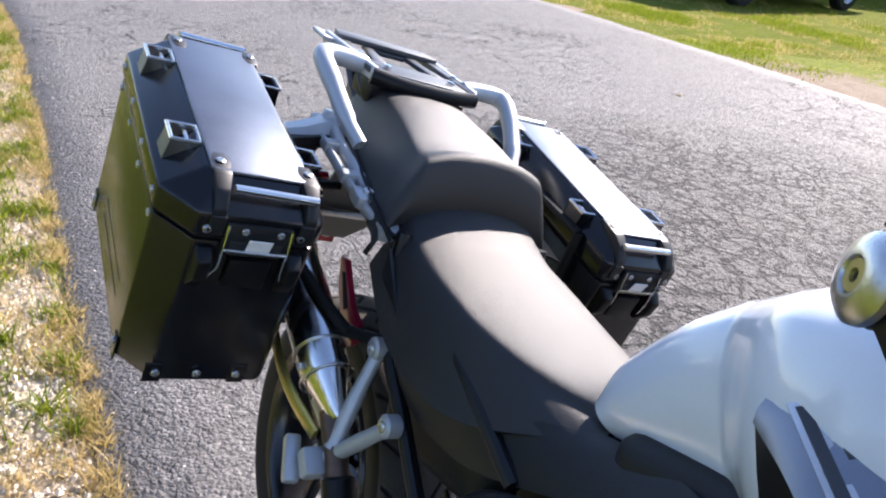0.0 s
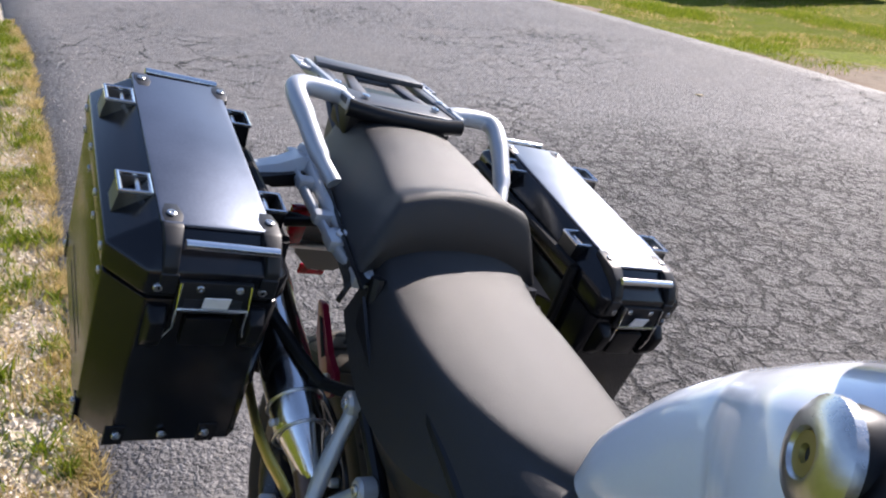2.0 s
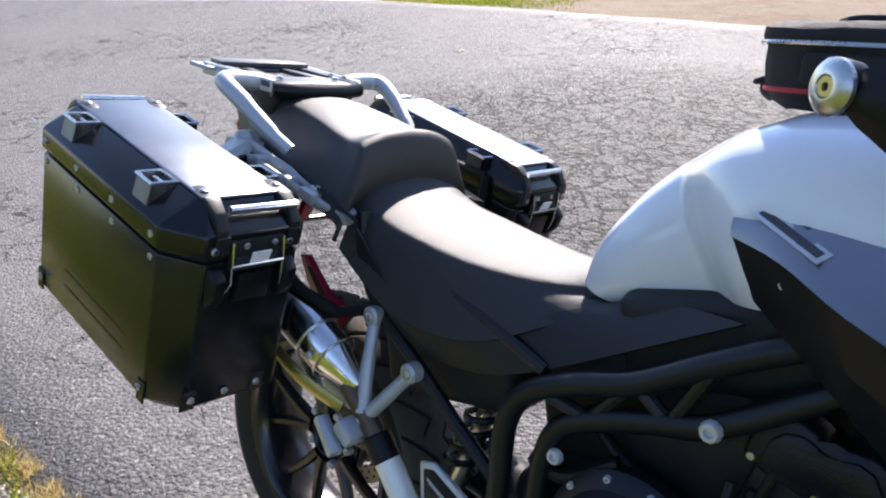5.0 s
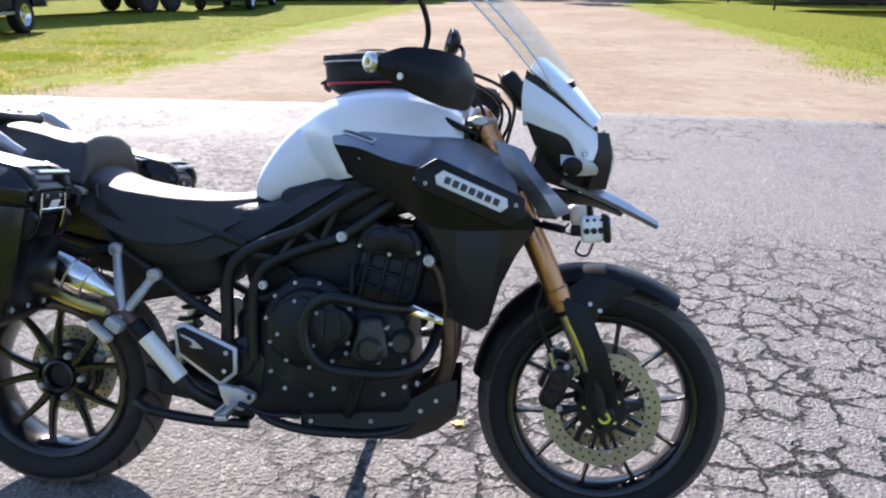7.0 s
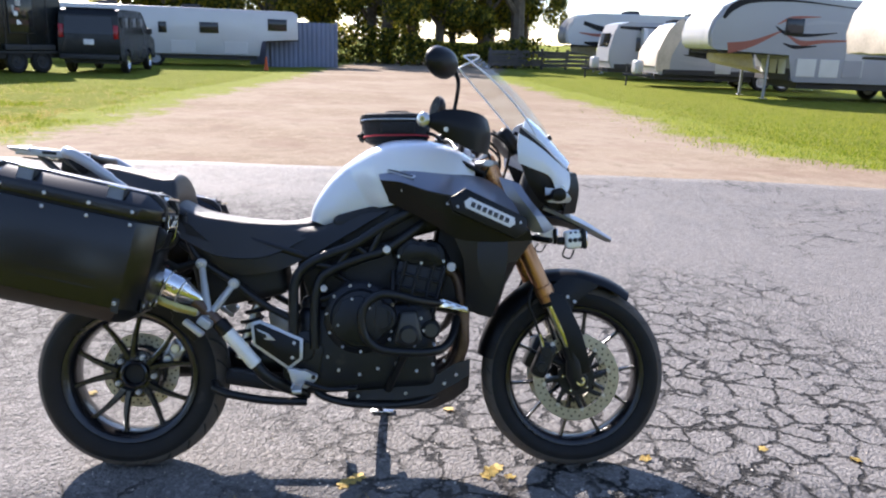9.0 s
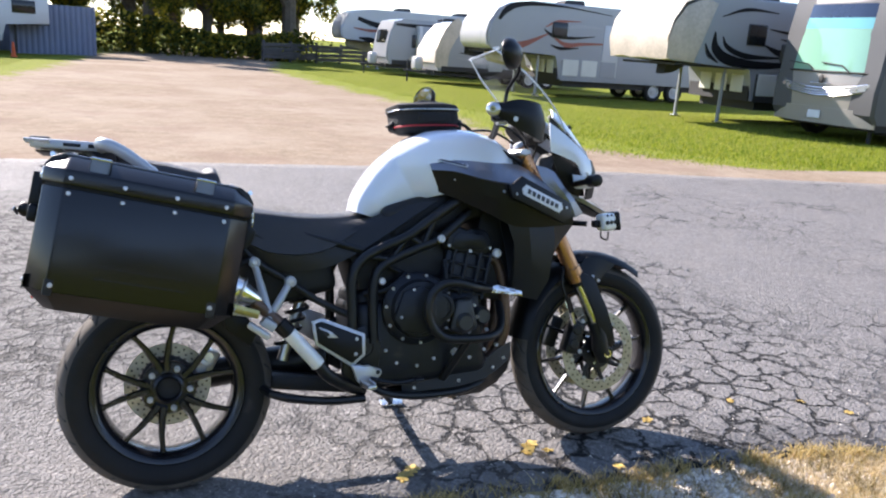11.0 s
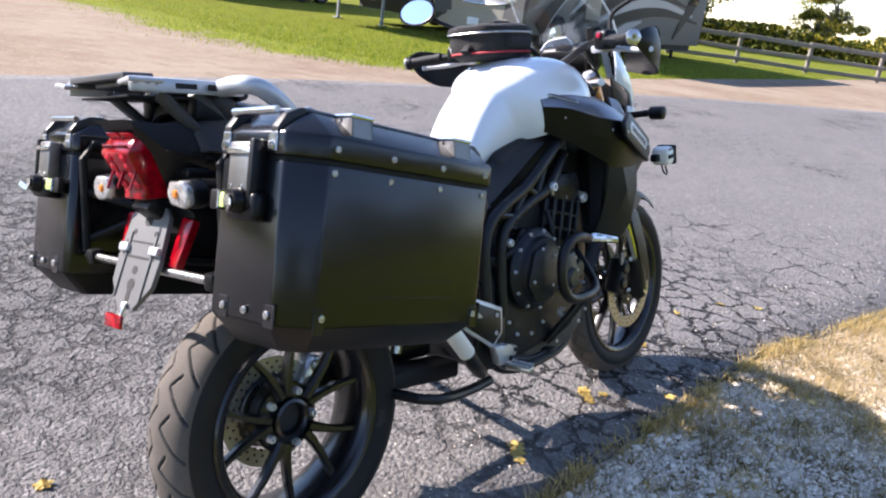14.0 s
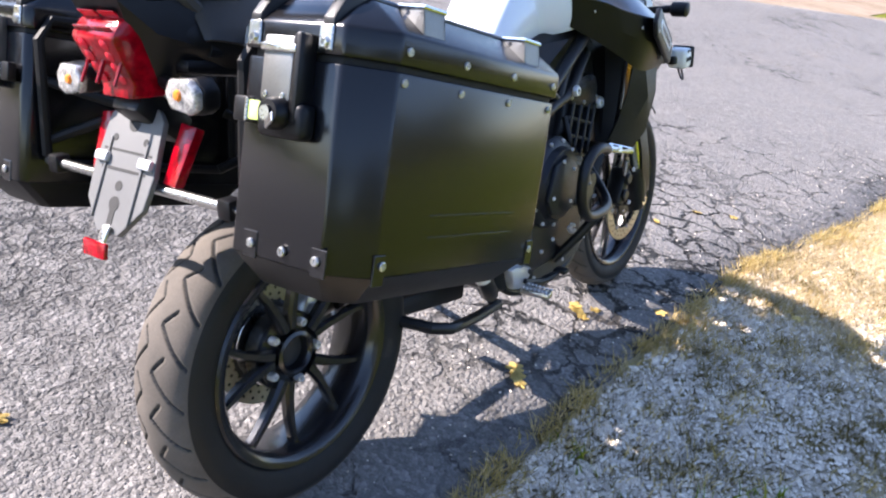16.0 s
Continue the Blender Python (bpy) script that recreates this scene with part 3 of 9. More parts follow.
def lot():
    ys = list(np.arange(2.0, 12, 0.15)) + list(np.arange(12, 62, 0.5))
    co, faces, grown = [], [], []
    steps = list(np.linspace(0, 3.2, 9))
    m = 2 * len(steps) + 6
    for y in ys:
        yy = max(y, 6.0)
        a = np.interp(yy, [p[0] for p in LOT_L], [p[1] for p in LOT_L]) + 0.4 * noise.noise(Vector((y * 0.9, 3, 0))) - 1.4
        b = np.interp(yy, [p[0] for p in LOT_R], [p[1] for p in LOT_R]) + 0.4 * noise.noise(Vector((y * 0.9, 8, 0))) + 1.4
        row = [a + u for u in steps] + list(np.linspace(a + 3.2, b - 3.2, 8)[1:-1]) + [b - u for u in steps[::-1]]
        for x in row:
            co.append((x, y, -0.022 + 0.006 * noise.noise(Vector((x, y, 0)))))
            grown.append(max(0.0, 1.0 - min(x - a, b - x) / 2.8))
    for i in range(len(ys) - 1):
        for j in range(m - 1):
            faces.append((i * m + j, i * m + j + 1, (i + 1) * m + j + 1, (i + 1) * m + j))
    me = bpy.data.meshes.new("gravel_lot")
    me.from_pydata(co, [], faces)
    me.attributes.new("overgrown", "FLOAT", "POINT").data.foreach_set("value", grown)
    me.materials.append(M_LOT)
    return tagged(new("gravel_lot", me), "packed tan gravel lot", "ground", kind="structure")


lot()
strip = tagged(sheet("gravel_strip", [round(x, 2) for x in np.arange(4, 40, 0.1)], lambda x: along(FAR, x) - 0.1, lambda x: along(FAR, x) + 0.55 + 0.2 * noise.noise(Vector((x * 0.8, 0, 5))), 4, -0.016, M_LOT, 0.0, 0.06),
               "sandy strip along the far edge of the drive", "ground", kind="structure")
strip2 = tagged(sheet("gravel_strip", [round(x, 2) for x in np.arange(-40, -4.3, 0.06)], lambda x: along(FAR, x) - 0.1, lambda x: along(FAR, x) - 0.02 + 0.6 * max(0.0, noise.noise(Vector((x * 0.9, 0, 5)))) + 0.22 * noise.noise(Vector((x * 4.1, 0, 2))), 4, -0.018, M_LOT, 0.0, 0.05),
                "bare soil along the far edge of the drive", "ground", kind="structure")
verge = tagged(sheet("gravel_verge", [round(x, 3) for x in np.arange(-14, 14, 0.06)], lambda x: min(-1.10, along(NEAR, x) - 0.42) - 0.10 * noise.noise(Vector((x * 0.7, 4, 4))) - 0.10 * noise.noise(Vector((x * 2.7, 4, 4))), lambda x: along(NEAR, x) + 0.06, 36, -0.017, M_VERGE, 0.012, 0.05, scale=9.0),
               "pale gravel verge with straw-coloured grass", "ground", kind="structure")


def scatter_mesh(name, co, faces, material_, label, cat):
    me = bpy.data.meshes.new(name)
    me.from_pydata(co.tolist(), [], faces.tolist())
    me.materials.append(material_)
    return tagged(new(name, me), label, cat, kind="stuff")


def stones(name, pts, sizes, material_, label):
    base = np.array([(1, 0, 0), (0.1, 1, 0), (-1, 0.1, 0), (0, -1, 0.1), (0, 0, 0.8), (0.1, 0, -0.5)], float)
    tri = np.array([(0, 1, 4), (1, 2, 4), (2, 3, 4), (3, 0, 4), (1, 0, 5), (2, 1, 5), (3, 2, 5), (0, 3, 5)])
    n = len(pts)
    a = rng.uniform(0, 2 * np.pi, n)
    c, s = np.cos(a), np.sin(a)
    v = np.repeat(base[None], n, 0) * rng.uniform(0.65, 1.25, (n, 6, 3)) * sizes[:, None, None]
    x, y = v[..., 0] * c[:, None] - v[..., 1] * s[:, None], v[..., 0] * s[:, None] + v[..., 1] * c[:, None]
    v = np.stack([x, y, v[..., 2]], -1) + pts[:, None, :]
    return scatter_mesh(name, v.reshape(-1, 3), (tri[None] + 6 * np.arange(n)[:, None, None]).reshape(-1, 3), material_, label, "gravel")


def blades(name, pts, heights, material_, label, width=0.09, lean=0.5):
    n = len(pts)
    a, t = rng.uniform(0, 2 * np.pi, n), rng.uniform(-1, 1, (n, 2)) * lean
    w = heights * width * rng.uniform(0.7, 1.4, n)
    d = np.stack([np.cos(a), np.sin(a), np.zeros(n)], -1) * w[:, None] / 2
    up = np.stack([t[:, 0] * heights, t[:, 1] * heights, heights], -1)
    mid = up * 0.5 * np.array([0.7, 0.7, 1.1])
    v = np.stack([pts - d, pts + d, pts + mid + d * 0.7, pts + mid - d * 0.7, pts + up], 1)
    f4 = np.array([(0, 1, 2), (0, 2, 3), (3, 2, 4)])
    return scatter_mesh(name, v.reshape(-1, 3), (f4[None] + 5 * np.arange(n)[:, None, None]).reshape(-1, 3), material_, label, "grass")


def clumped(n, box, size, count):
    """Points gathered in clumps inside a box."""
    cx, cy = rng.uniform(box[0], box[1], count), rng.uniform(box[2], box[3], count)
    k = rng.integers(0, count, n)
    r = np.abs(rng.normal(0, size, n))
    a = rng.uniform(0, 2 * np.pi, n)
    return np.stack([cx[k] + r * np.cos(a), cy[k] + r * np.sin(a)], -1)


def near_edge(x):
    return np.interp(x, [p[0] for p in NEAR], [p[1] for p in NEAR])


def far_edge(x):
    return np.interp(x, [p[0] for p in FAR], [p[1] for p in FAR])


# gravel and grass on the near verge: gravel beside the machine, straw and weeds further along
n = 98000
x = rng.uniform(-5.0, 4.5, n)
off = np.abs(rng.normal(0, 0.42, n))
keep = rng.random(n) < np.interp(x, [-3, -0.4, 0.2, 1.7, 2.1, 4.5], [0.12, 0.22, 0.9, 0.9, 0.15, 0.10])
pts = np.stack([x, near_edge(x) - 0.03 - off, np.full(n, -0.009)], -1)[keep]
n = len(pts)
stones("loose_gravel", pts, rng.uniform(0.0036, 0.0105, n) * (1 + (rng.random(n) > 0.93) * 0.8), M_STONES, "loose pale gravel on the verge")
n = 1500
x = rng.uniform(-6, 6, n)
pts = np.stack([x, near_edge(x) + np.abs(rng.normal(0, 0.35, n)), np.full(n, 0.001)], -1)
stones("road_grit", pts, rng.uniform(0.0015, 0.005, n), M_STONES, "scattered grit on the asphalt")
n = 34000
x = rng.uniform(-7, 7, n)
dens = np.array([noise.noise(Vector((u * 2.4, 11.0, 0))) + 0.5 * noise.noise(Vector((u * 9.0, 4.0, 0))) for u in x])
y = near_edge(x) - np.abs(rng.normal(0, 0.040, n)) * (1 + 1.3 * (dens > 0.15)) + 0.02
keep = (rng.random(n) < 0.15 + 0.85 * (dens > -0.05))
pts = np.stack([x, y, np.full(n, -0.014)], -1)[keep]
blades("verge_edge_grass", pts, rng.uniform(0.014, 0.055, keep.sum()), M_DRYBLADE, "straw-coloured grass along the asphalt edge", 0.085, 1.0)
# thin straw lying over the sunny stretches
n = 90000
x = np.concatenate([rng.uniform(-6, 0.3, n // 3), rng.uniform(1.55, 5.5, n - n // 3)])
y = near_edge(x) - 0.02 - np.abs(rng.normal(0, 0.45, n))
lay = np.array([noise.noise(Vector((a * 1.7, b * 1.7, 6.0))) for a, b in zip(x, y)])
keep = (lay > -0.28 + 0.5 * rng.random(n) - 0.25) & ((x < 0.5) | (rng.random(n) < np.interp(x, [1.5, 2.2], [0.05, 1.0])))
pts = np.stack([x, y, np.full(n, -0.013)], -1)[keep]
blades("verge_straw", pts, rng.uniform(0.012, 0.034, keep.sum()), M_STRAW, "trampled straw over the verge", 0.10, 1.5)
xy = clumped(40000, (-7, 7, -1.6, -0.3), 0.075, 420)
keep = (xy[:, 1] < near_edge(xy[:, 0]) - 0.01) & (rng.random(len(xy)) < np.interp(xy[:, 0], [-0.5, 0.3, 1.5, 2.5], [1.0, 0.8, 0.8, 0.8]))
xy = xy[keep]
pts = np.concatenate([xy, np.full((len(xy), 1), -0.014)], 1)
gre = np.array([noise.noise(Vector((a * 1.5, b * 1.5, 3.0))) - 0.35 * (a > 1.2) for a, b in xy])
blades("verge_dry_grass", pts[gre < 0.0], rng.uniform(0.012, 0.045, int((gre < 0.0).sum())), M_DRYBLADE, "dry straw-coloured grass in the gravel", 0.10, 0.9)
blades("verge_green_grass", pts[gre >= 0.0], rng.uniform(0.015, 0.055, int((gre >= 0.0).sum())), M_BLADE, "low green weeds in the gravel", 0.13, 0.8)
# withered tufts through the gravel beside the machine, green ones along the verge behind it
xy = clumped(17000, (0.1, 2.7, -1.45, -0.25), 0.05, 300)
xy = xy[xy[:, 1] < near_edge(xy[:, 0]) - 0.02]
blades("verge_withered_tufts", np.concatenate([xy, np.full((len(xy), 1), -0.012)], 1), rng.uniform(0.009, 0.034, len(xy)), M_BROWNBLADE, "withered brown grass tufts in the gravel", 0.12, 1.3)
xy = clumped(20000, (-7, -0.6, -1.05, -0.30), 0.060, 170)
xy = xy[xy[:, 1] < near_edge(xy[:, 0]) - 0.005]
blades("verge_green_tufts", np.concatenate([xy, np.full((len(xy), 1), -0.014)], 1), rng.uniform(0.015, 0.06, len(xy)), M_BLADE, "fresh green grass tufts along the drive", 0.12, 0.9)
# lawns beyond the drive and behind the verge
n = 70000
x = rng.uniform(-6, 7, n)
y = np.minimum(-1.06, near_edge(x) - 0.40) - rng.gamma(1.4, 0.8, n) - 0.15 * np.array([noise.noise(Vector((u * 1.6, 2.0, 7.0))) for u in x])
blades("lawn_grass", np.stack([x, y, np.full(n, -0.035)], -1), rng.uniform(0.03, 0.07, n), M_BLADE, "green lawn grass behind the verge", 0.12, 0.7)
n = 60000
x = rng.uniform(4.5, 27, n)
y = far_edge(x) + 0.3 + rng.gamma(1.6, 2.4, n)
right = np.interp(y, [p[0] for p in LOT_R], [p[1] for p in LOT_R])
ok = (x > right - 0.2 + rng.normal(0, 0.35, n))
pts = np.stack([x, y, np.full(n, -0.035)], -1)[ok]
blades("lawn_grass", pts, rng.uniform(0.03, 0.075, len(pts)), M_BLADE, "short green lawn grass", 0.16, 0.6)
n = 110000
x = -4.0 - rng.gamma(1.7, 3.0, n)
y = far_edge(x) + 0.12 + rng.gamma(1.3, 3.2, n)
left = np.interp(y, [p[0] for p in LOT_L], [p[1] for p in LOT_L])
ok = (x < left + 0.3 + rng.normal(0, 0.4, n))
pts = np.stack([x, y, np.full(n, -0.035)], -1)[ok]
bare = np.array([noise.noise(Vector((u * 0.8, v * 0.8, 9.0))) + 0.5 * noise.noise(Vector((u * 3, v * 3, 1.0))) for u, v, _ in pts])
bare += rng.normal(0, 0.14, len(bare))
pts, bare = pts[bare > -0.02], bare[bare > -0.02]
blades("lawn_grass", pts[bare > 0.2], rng.uniform(0.03, 0.07, int((bare > 0.2).sum())), M_BLADE, "short green lawn grass with bare patches", 0.13, 0.7)
blades("lawn_straw", pts[bare <= 0.2], rng.uniform(0.02, 0.05, int((bare <= 0.2).sum())), M_DRYBLADE, "dry grass round the bare patches of the lawn", 0.13, 0.9)


# fallen leaves
def fallen_leaf():
    pts_ = []
    for k in range(22):
        a = 2 * math.pi * k / 22
        r = 0.5 + 0.5 * abs(math.cos(2.5 * a)) ** 0.7
        pts_.append((r * math.cos(a) * 0.030, r * math.sin(a) * 0.026))
    b_ = bmesh.new()
    mid_ = b_.verts.new((0, 0, 0.004))
    rim = [b_.verts.new((px_, py_, 0.003 + 0.006 * noise.noise(Vector((px_ * 60, py_ * 60, 1))))) for px_, py_ in pts_]
    for k in range(22):
        b_.faces.new((mid_, rim[k], rim[(k + 1) % 22]))
    bmesh.ops.solidify(b_, geom=b_.faces[:], thickness=0.0008)
    return b_


leaf = tagged(part("fallen_leaf", fallen_leaf(), M_YELLOWLEAF), "dry yellow fallen leaf on the asphalt", "leaf", "fallen leaves")
leaf.matrix_basis = pose(0.748, -0.115, 0.003, 0, 0, 20)
for (lx, ly, lr, sc) in ((0.775, -0.09, 130, 1.0), (0.725, -0.135, 250, 0.9), (1.236, -0.055, 70, 1.1), (1.262, -0.03, 160, 0.9), (1.215, -0.085, 300, 0.8), (1.30, -0.09, 10, 0.8), (1.82, 0.03, 45, 0.9), (2.30, 0.10, 200, 0.7),
                         (2.62, 0.02, 100, 0.9), (1.12, 0.42, 330, 0.8), (1.50, -0.25, 90, 0.8), (2.75, -0.12, 15, 0.8), (-0.35, 0.55, 140, 0.9), (0.45, 0.95, 60, 0.7), (1.95, -0.62, 280, 0.8), (-3.6, 4.5, 40, 1.3), (-2.6, 0.4, 90, 1.0)):
    c = copy_thing(leaf, pose(lx, ly, 0.003, rng.uniform(-8, 8), rng.uniform(-8, 8), lr))
    c.scale = (sc, sc, sc)


# ---- distance: trees, fences, buildings ----
def tree_crown(r, h, z0, count, seed, leaf_size, squash=1.0):
    q = np.random.default_rng(seed)
    lobes = 13
    lc = np.stack([q.normal(0, r * 0.45, lobes), q.normal(0, r * 0.45, lobes), z0 + h * q.uniform(0.18, 0.86, lobes)], -1)
    lr = r * q.uniform(0.22, 0.46, lobes)
    k = q.integers(0, lobes, count)
    d = q.normal(0, 1, (count, 3))
    d /= np.linalg.norm(d, axis=1)[:, None]
    p = lc[k] + d * (lr[k] * q.uniform(0.45, 1.08, count) ** 0.6)[:, None] * np.array([1, 1, 0.85])
    u = q.normal(0, 1, (count, 3))
    u /= np.linalg.norm(u, axis=1)[:, None]
    w = np.cross(u, d)
    w /= np.linalg.norm(w, axis=1)[:, None] + 1e-6
    s = leaf_size * q.uniform(0.6, 1.4, count)[:, None]
    v = np.stack([p - u * s, p + w * s * 0.55, p + u * s, p - w * s * 0.55], 1)
    f = np.arange(count * 4).reshape(-1, 4)
    me = bpy.data.meshes.new("crown")
    me.from_pydata(v.reshape(-1, 3).tolist(), [], f.tolist())
    me.materials.append(M_LEAF)
    return me


def tree(name, r, h, seed, count=9000, leaf_size=0.125, label="tall leafy tree with dark green foliage"):
    t = tagged(empty(name), label, "tree", "trees behind the lot")
    z0 = h * 0.18
    limbs = bm_tube([(0, 0, -0.1), (0.05, 0, h * 0.2), (0.0, 0.1, h * 0.45), (0.1, 0, h * 0.75)], [0.05 * h * 0.8, 0.035 * h, 0.025 * h, 0.008 * h], 8, 3)
    q = np.random.default_rng(seed)
    for k in range(6):
        a, zz = q.uniform(0, 6.28), h * q.uniform(0.25, 0.6)
        limbs = bm_tube([(0, 0, zz), (math.cos(a) * r * 0.35, math.sin(a) * r * 0.35, zz + h * 0.12), (math.cos(a) * r * 0.7, math.sin(a) * r * 0.7, zz + h * 0.2)], [0.018 * h, 0.012 * h, 0.005 * h], 6, bm=limbs)
    part("trunk", limbs, M_BARK, t)
    c_ = new("crown", tree_crown(r, h - z0, z0, count, seed, leaf_size))
    c_.parent = t
    return t


kinds = [tree("tree", 3.4, 9.0, 11), tree("tree", 2.8, 7.0, 12), tree("tree", 4.2, 11.0, 13, 12000, 0.14)]
homes = [(-27, 45), (-23, 49), (-19.5, 46), (-16, 50), (-13, 47), (-9.5, 49), (-6.5, 46), (-3.5, 50), (-0.5, 47), (2.0, 51), (4.6, 48), (-30, 38), (6.8, 51.5), (-25, 55), (-15, 56), (-5, 56), (2, 58), (-33, 50), (8.5, 60), (-11.5, 43.5), (0.5, 44.5), (3.6, 45.5), (6.6, 47.0), (8.4, 46.6), (9.6, 50.5)]
for k, (tx, ty) in enumerate(homes):
    m = pose(tx, ty, -0.03, 0, 0, 47 * k)
    if k < 3:
        kinds[k].matrix_basis = m
    else:
        c = copy_thing(kinds[k % 3], m)
        sc = 0.8 + 0.1 * (k % 4)
        c.scale = (sc, sc, sc)
# trees past the rail fence
for k, (tx, ty, sc) in enumerate(((40, 17.5, 0.75), (44, 20.5, 0.8), (47, 13, 0.4), (50, 8.5, 0.42), (54, 4, 0.45), (48, 2.0, 0.3), (58, 11, 0.5), (60, 0, 0.6), (64, 17, 0.7), (66, 6, 0.6), (70, -4, 0.7))):
    c = copy_thing(kinds[(k + 1) % 3], pose(tx, ty, -0.05, 0, 0, 61 * k))
    c.scale = (sc, sc, sc * (0.9 if k < 2 else 0.8))
    tagged(c, "leafy tree beyond the rail fence", "tree", "trees beyond the rail fence")
# the wooded edge of the lawn behind the camera
for k in range(16):
    c = copy_thing(kinds[k % 3], pose(-34 + 5.0 * k + 1.2 * math.sin(k * 2.3), -27.0 - 2.2 * math.cos(k * 1.7), -0.05, 0, 0, 33 * k))
    c.scale = (1.0, 1.0, 0.85 + 0.06 * (k % 4))
    tagged(c, "leafy tree at the edge of the lawn", "tree", "trees along the lawn")


def shrub_row(name, x0, x1, y0, y1, zs, count, label, seed):
    q = np.random.default_rng(seed)
    f = q.random(count)
    px_, py_ = x0 + (x1 - x0) * f + q.normal(0, 0.5, count), y0 + (y1 - y0) * f + q.normal(0, 0.7, count)
    top = np.array([zs * (0.75 + 0.45 * noise.noise(Vector((u * 6, seed, 0)))) for u in f])
    p = np.stack([px_, py_, q.random(count) ** 0.8 * top], -1)
    u = q.normal(0, 1, (count, 3))
    u /= np.linalg.norm(u, axis=1)[:, None]
    w = np.cross(u, q.normal(0, 1, (count, 3)))
    w /= np.linalg.norm(w, axis=1)[:, None]
    s = 0.13 * q.uniform(0.5, 1.4, count)[:, None]
    v = np.stack([p - u * s, p + w * s * 0.6, p + u * s, p - w * s * 0.6], 1)
    return scatter_mesh(name, v.reshape(-1, 3), np.arange(count * 4).reshape(-1, 4), M_LEAF, label, "bushes")


shrub_row("undergrowth", -36, 9, 41.5, 44, 2.3, 26000, "dense dark green undergrowth below the trees", 3)
shrub_row("undergrowth", -38, 46, -24.0, -25.0, 3.4, 50000, "green undergrowth along the lawn", 8)
shrub_row("undergrowth", 36, 62, 24, -6, 2.0, 18000, "green bushes beyond the rail fence", 5)


def board_fence(x0, y0, x1, y1, h, n_posts, material_, rails, name="wooden_fence", label="", closed=False):
    f = tagged(empty(name, (x0, y0, -0.03)), label, "fence")
    d = Vector((x1 - x0, y1 - y0, 0))
    long = d.length
    turn = math.degrees(math.atan2(d.y, d.x))
    f.matrix_basis = pose(x0, y0, -0.035, 0, 0, turn)
    q = random.Random(int(abs(x0 * 10)))
    gap = long / (n_posts - 1)
    for k in range(n_posts):
        part("post", bm_box((0.13, 0.13, h + 0.12), (k * gap, 0, h / 2), (q.uniform(-2, 2), q.uniform(-2, 2), q.uniform(0, 20)), 0.02, 1), material_, f)
    for k in range(n_posts - 1):
        for z, t in rails:
            part("rail", bm_box((gap + 0.16, 0.05, t), ((k + 0.5) * gap, -0.085 + 0.02 * (k % 2), z + q.uniform(-0.03, 0.03)), (0, q.uniform(-1.2, 1.2), 0), 0.015, 1), material_, f)
    return f


board_fence(26.2, 11.8, 31.6, 3.6, 1.0, 5, M_WOOD, ((0.93, 0.16), (0.52, 0.14), (0.15, 0.14)), "rail_fence", "weathered grey wooden rail fence at the edge of the lawn")
board_fence(31.6, 3.6, 41.5, -11.5, 1.0, 8, M_WOOD, ((0.93, 0.16), (0.52, 0.14), (0.15, 0.14)), "rail_fence", "weathered grey wooden rail fence at the edge of the lawn")
board_fence(24.0, 15.2, 26.2, 11.8, 1.0, 3, M_WOOD, ((0.93, 0.16), (0.52, 0.14), (0.15, 0.14)), "rail_fence", "weathered grey wooden rail fence beside the motorhome")
board_fence(6.2, 41.5, 14.5, 46.5, 1.1, 6, M_DARKWOOD, ((0.95, 0.2), (0.72, 0.2), (0.49, 0.2), (0.26, 0.2)), "board_fence", "dark weathered board fence below the trees")


def shed(at, size, turn, label):
    s_ = tagged(empty("house", at, (0, 0, turn)), label, "house")
    lx, ly, lz = size
    part("wall", bm_box((lx, ly, lz), (0, 0, lz / 2), bevel=0.03, seg=1), M_WALL, s_)
    part("roof", bm_prism([(-ly / 2 - 0.4, lz - 0.1), (0, lz + ly * 0.28), (ly / 2 + 0.4, lz - 0.1), (ly / 2 + 0.4, lz + 0.05), (0, lz + ly * 0.28 + 0.18), (-ly / 2 - 0.4, lz + 0.05)], lx + 0.6, "x"), M_ROOF, s_)
    for k in (-1, 0, 1):
        w = part("window", bm_box((1.0, 0.08, 1.1), (k * lx * 0.3, -ly / 2 - 0.01, lz * 0.55), bevel=0.02, seg=1), M_RVWHITE, s_)
        part("pane", bm_box((0.84, 0.04, 0.94), (k * lx * 0.3, -ly / 2 - 0.05, lz * 0.55), bevel=0.01, seg=1), M_GLASSDARK, w)
    return s_


shed((58, -1.5, -0.035), (9, 6, 2.8), 75, "pale sided house beyond the rail fence")


# ---- parked vehicles ----
def road_wheel(parent, x, y, r, w, s, hubmat=None):
    t = part("wheel", bm_lathe([(r * 0.62, -w / 2), (r * 0.9, -w / 2), (r, -w * 0.36), (r, w * 0.36), (r * 0.9, w / 2), (r * 0.62, w / 2)], "y", (x, y, r), sides=28, closed=True), M_RUBBER, parent)
    part("rim", bm_lathe([(0, s * w * 0.30), (r * 0.16, s * w * 0.42), (r * 0.20, s * w * 0.25), (r * 0.45, s * w * 0.20), (r * 0.60, s * w * 0.46), (r * 0.64, s * w * 0.46), (r * 0.64, -s * w * 0.3), (0, -s * w * 0.3)], "y", (x, y, r), sides=28), hubmat or M_STEEL, t)
    return t


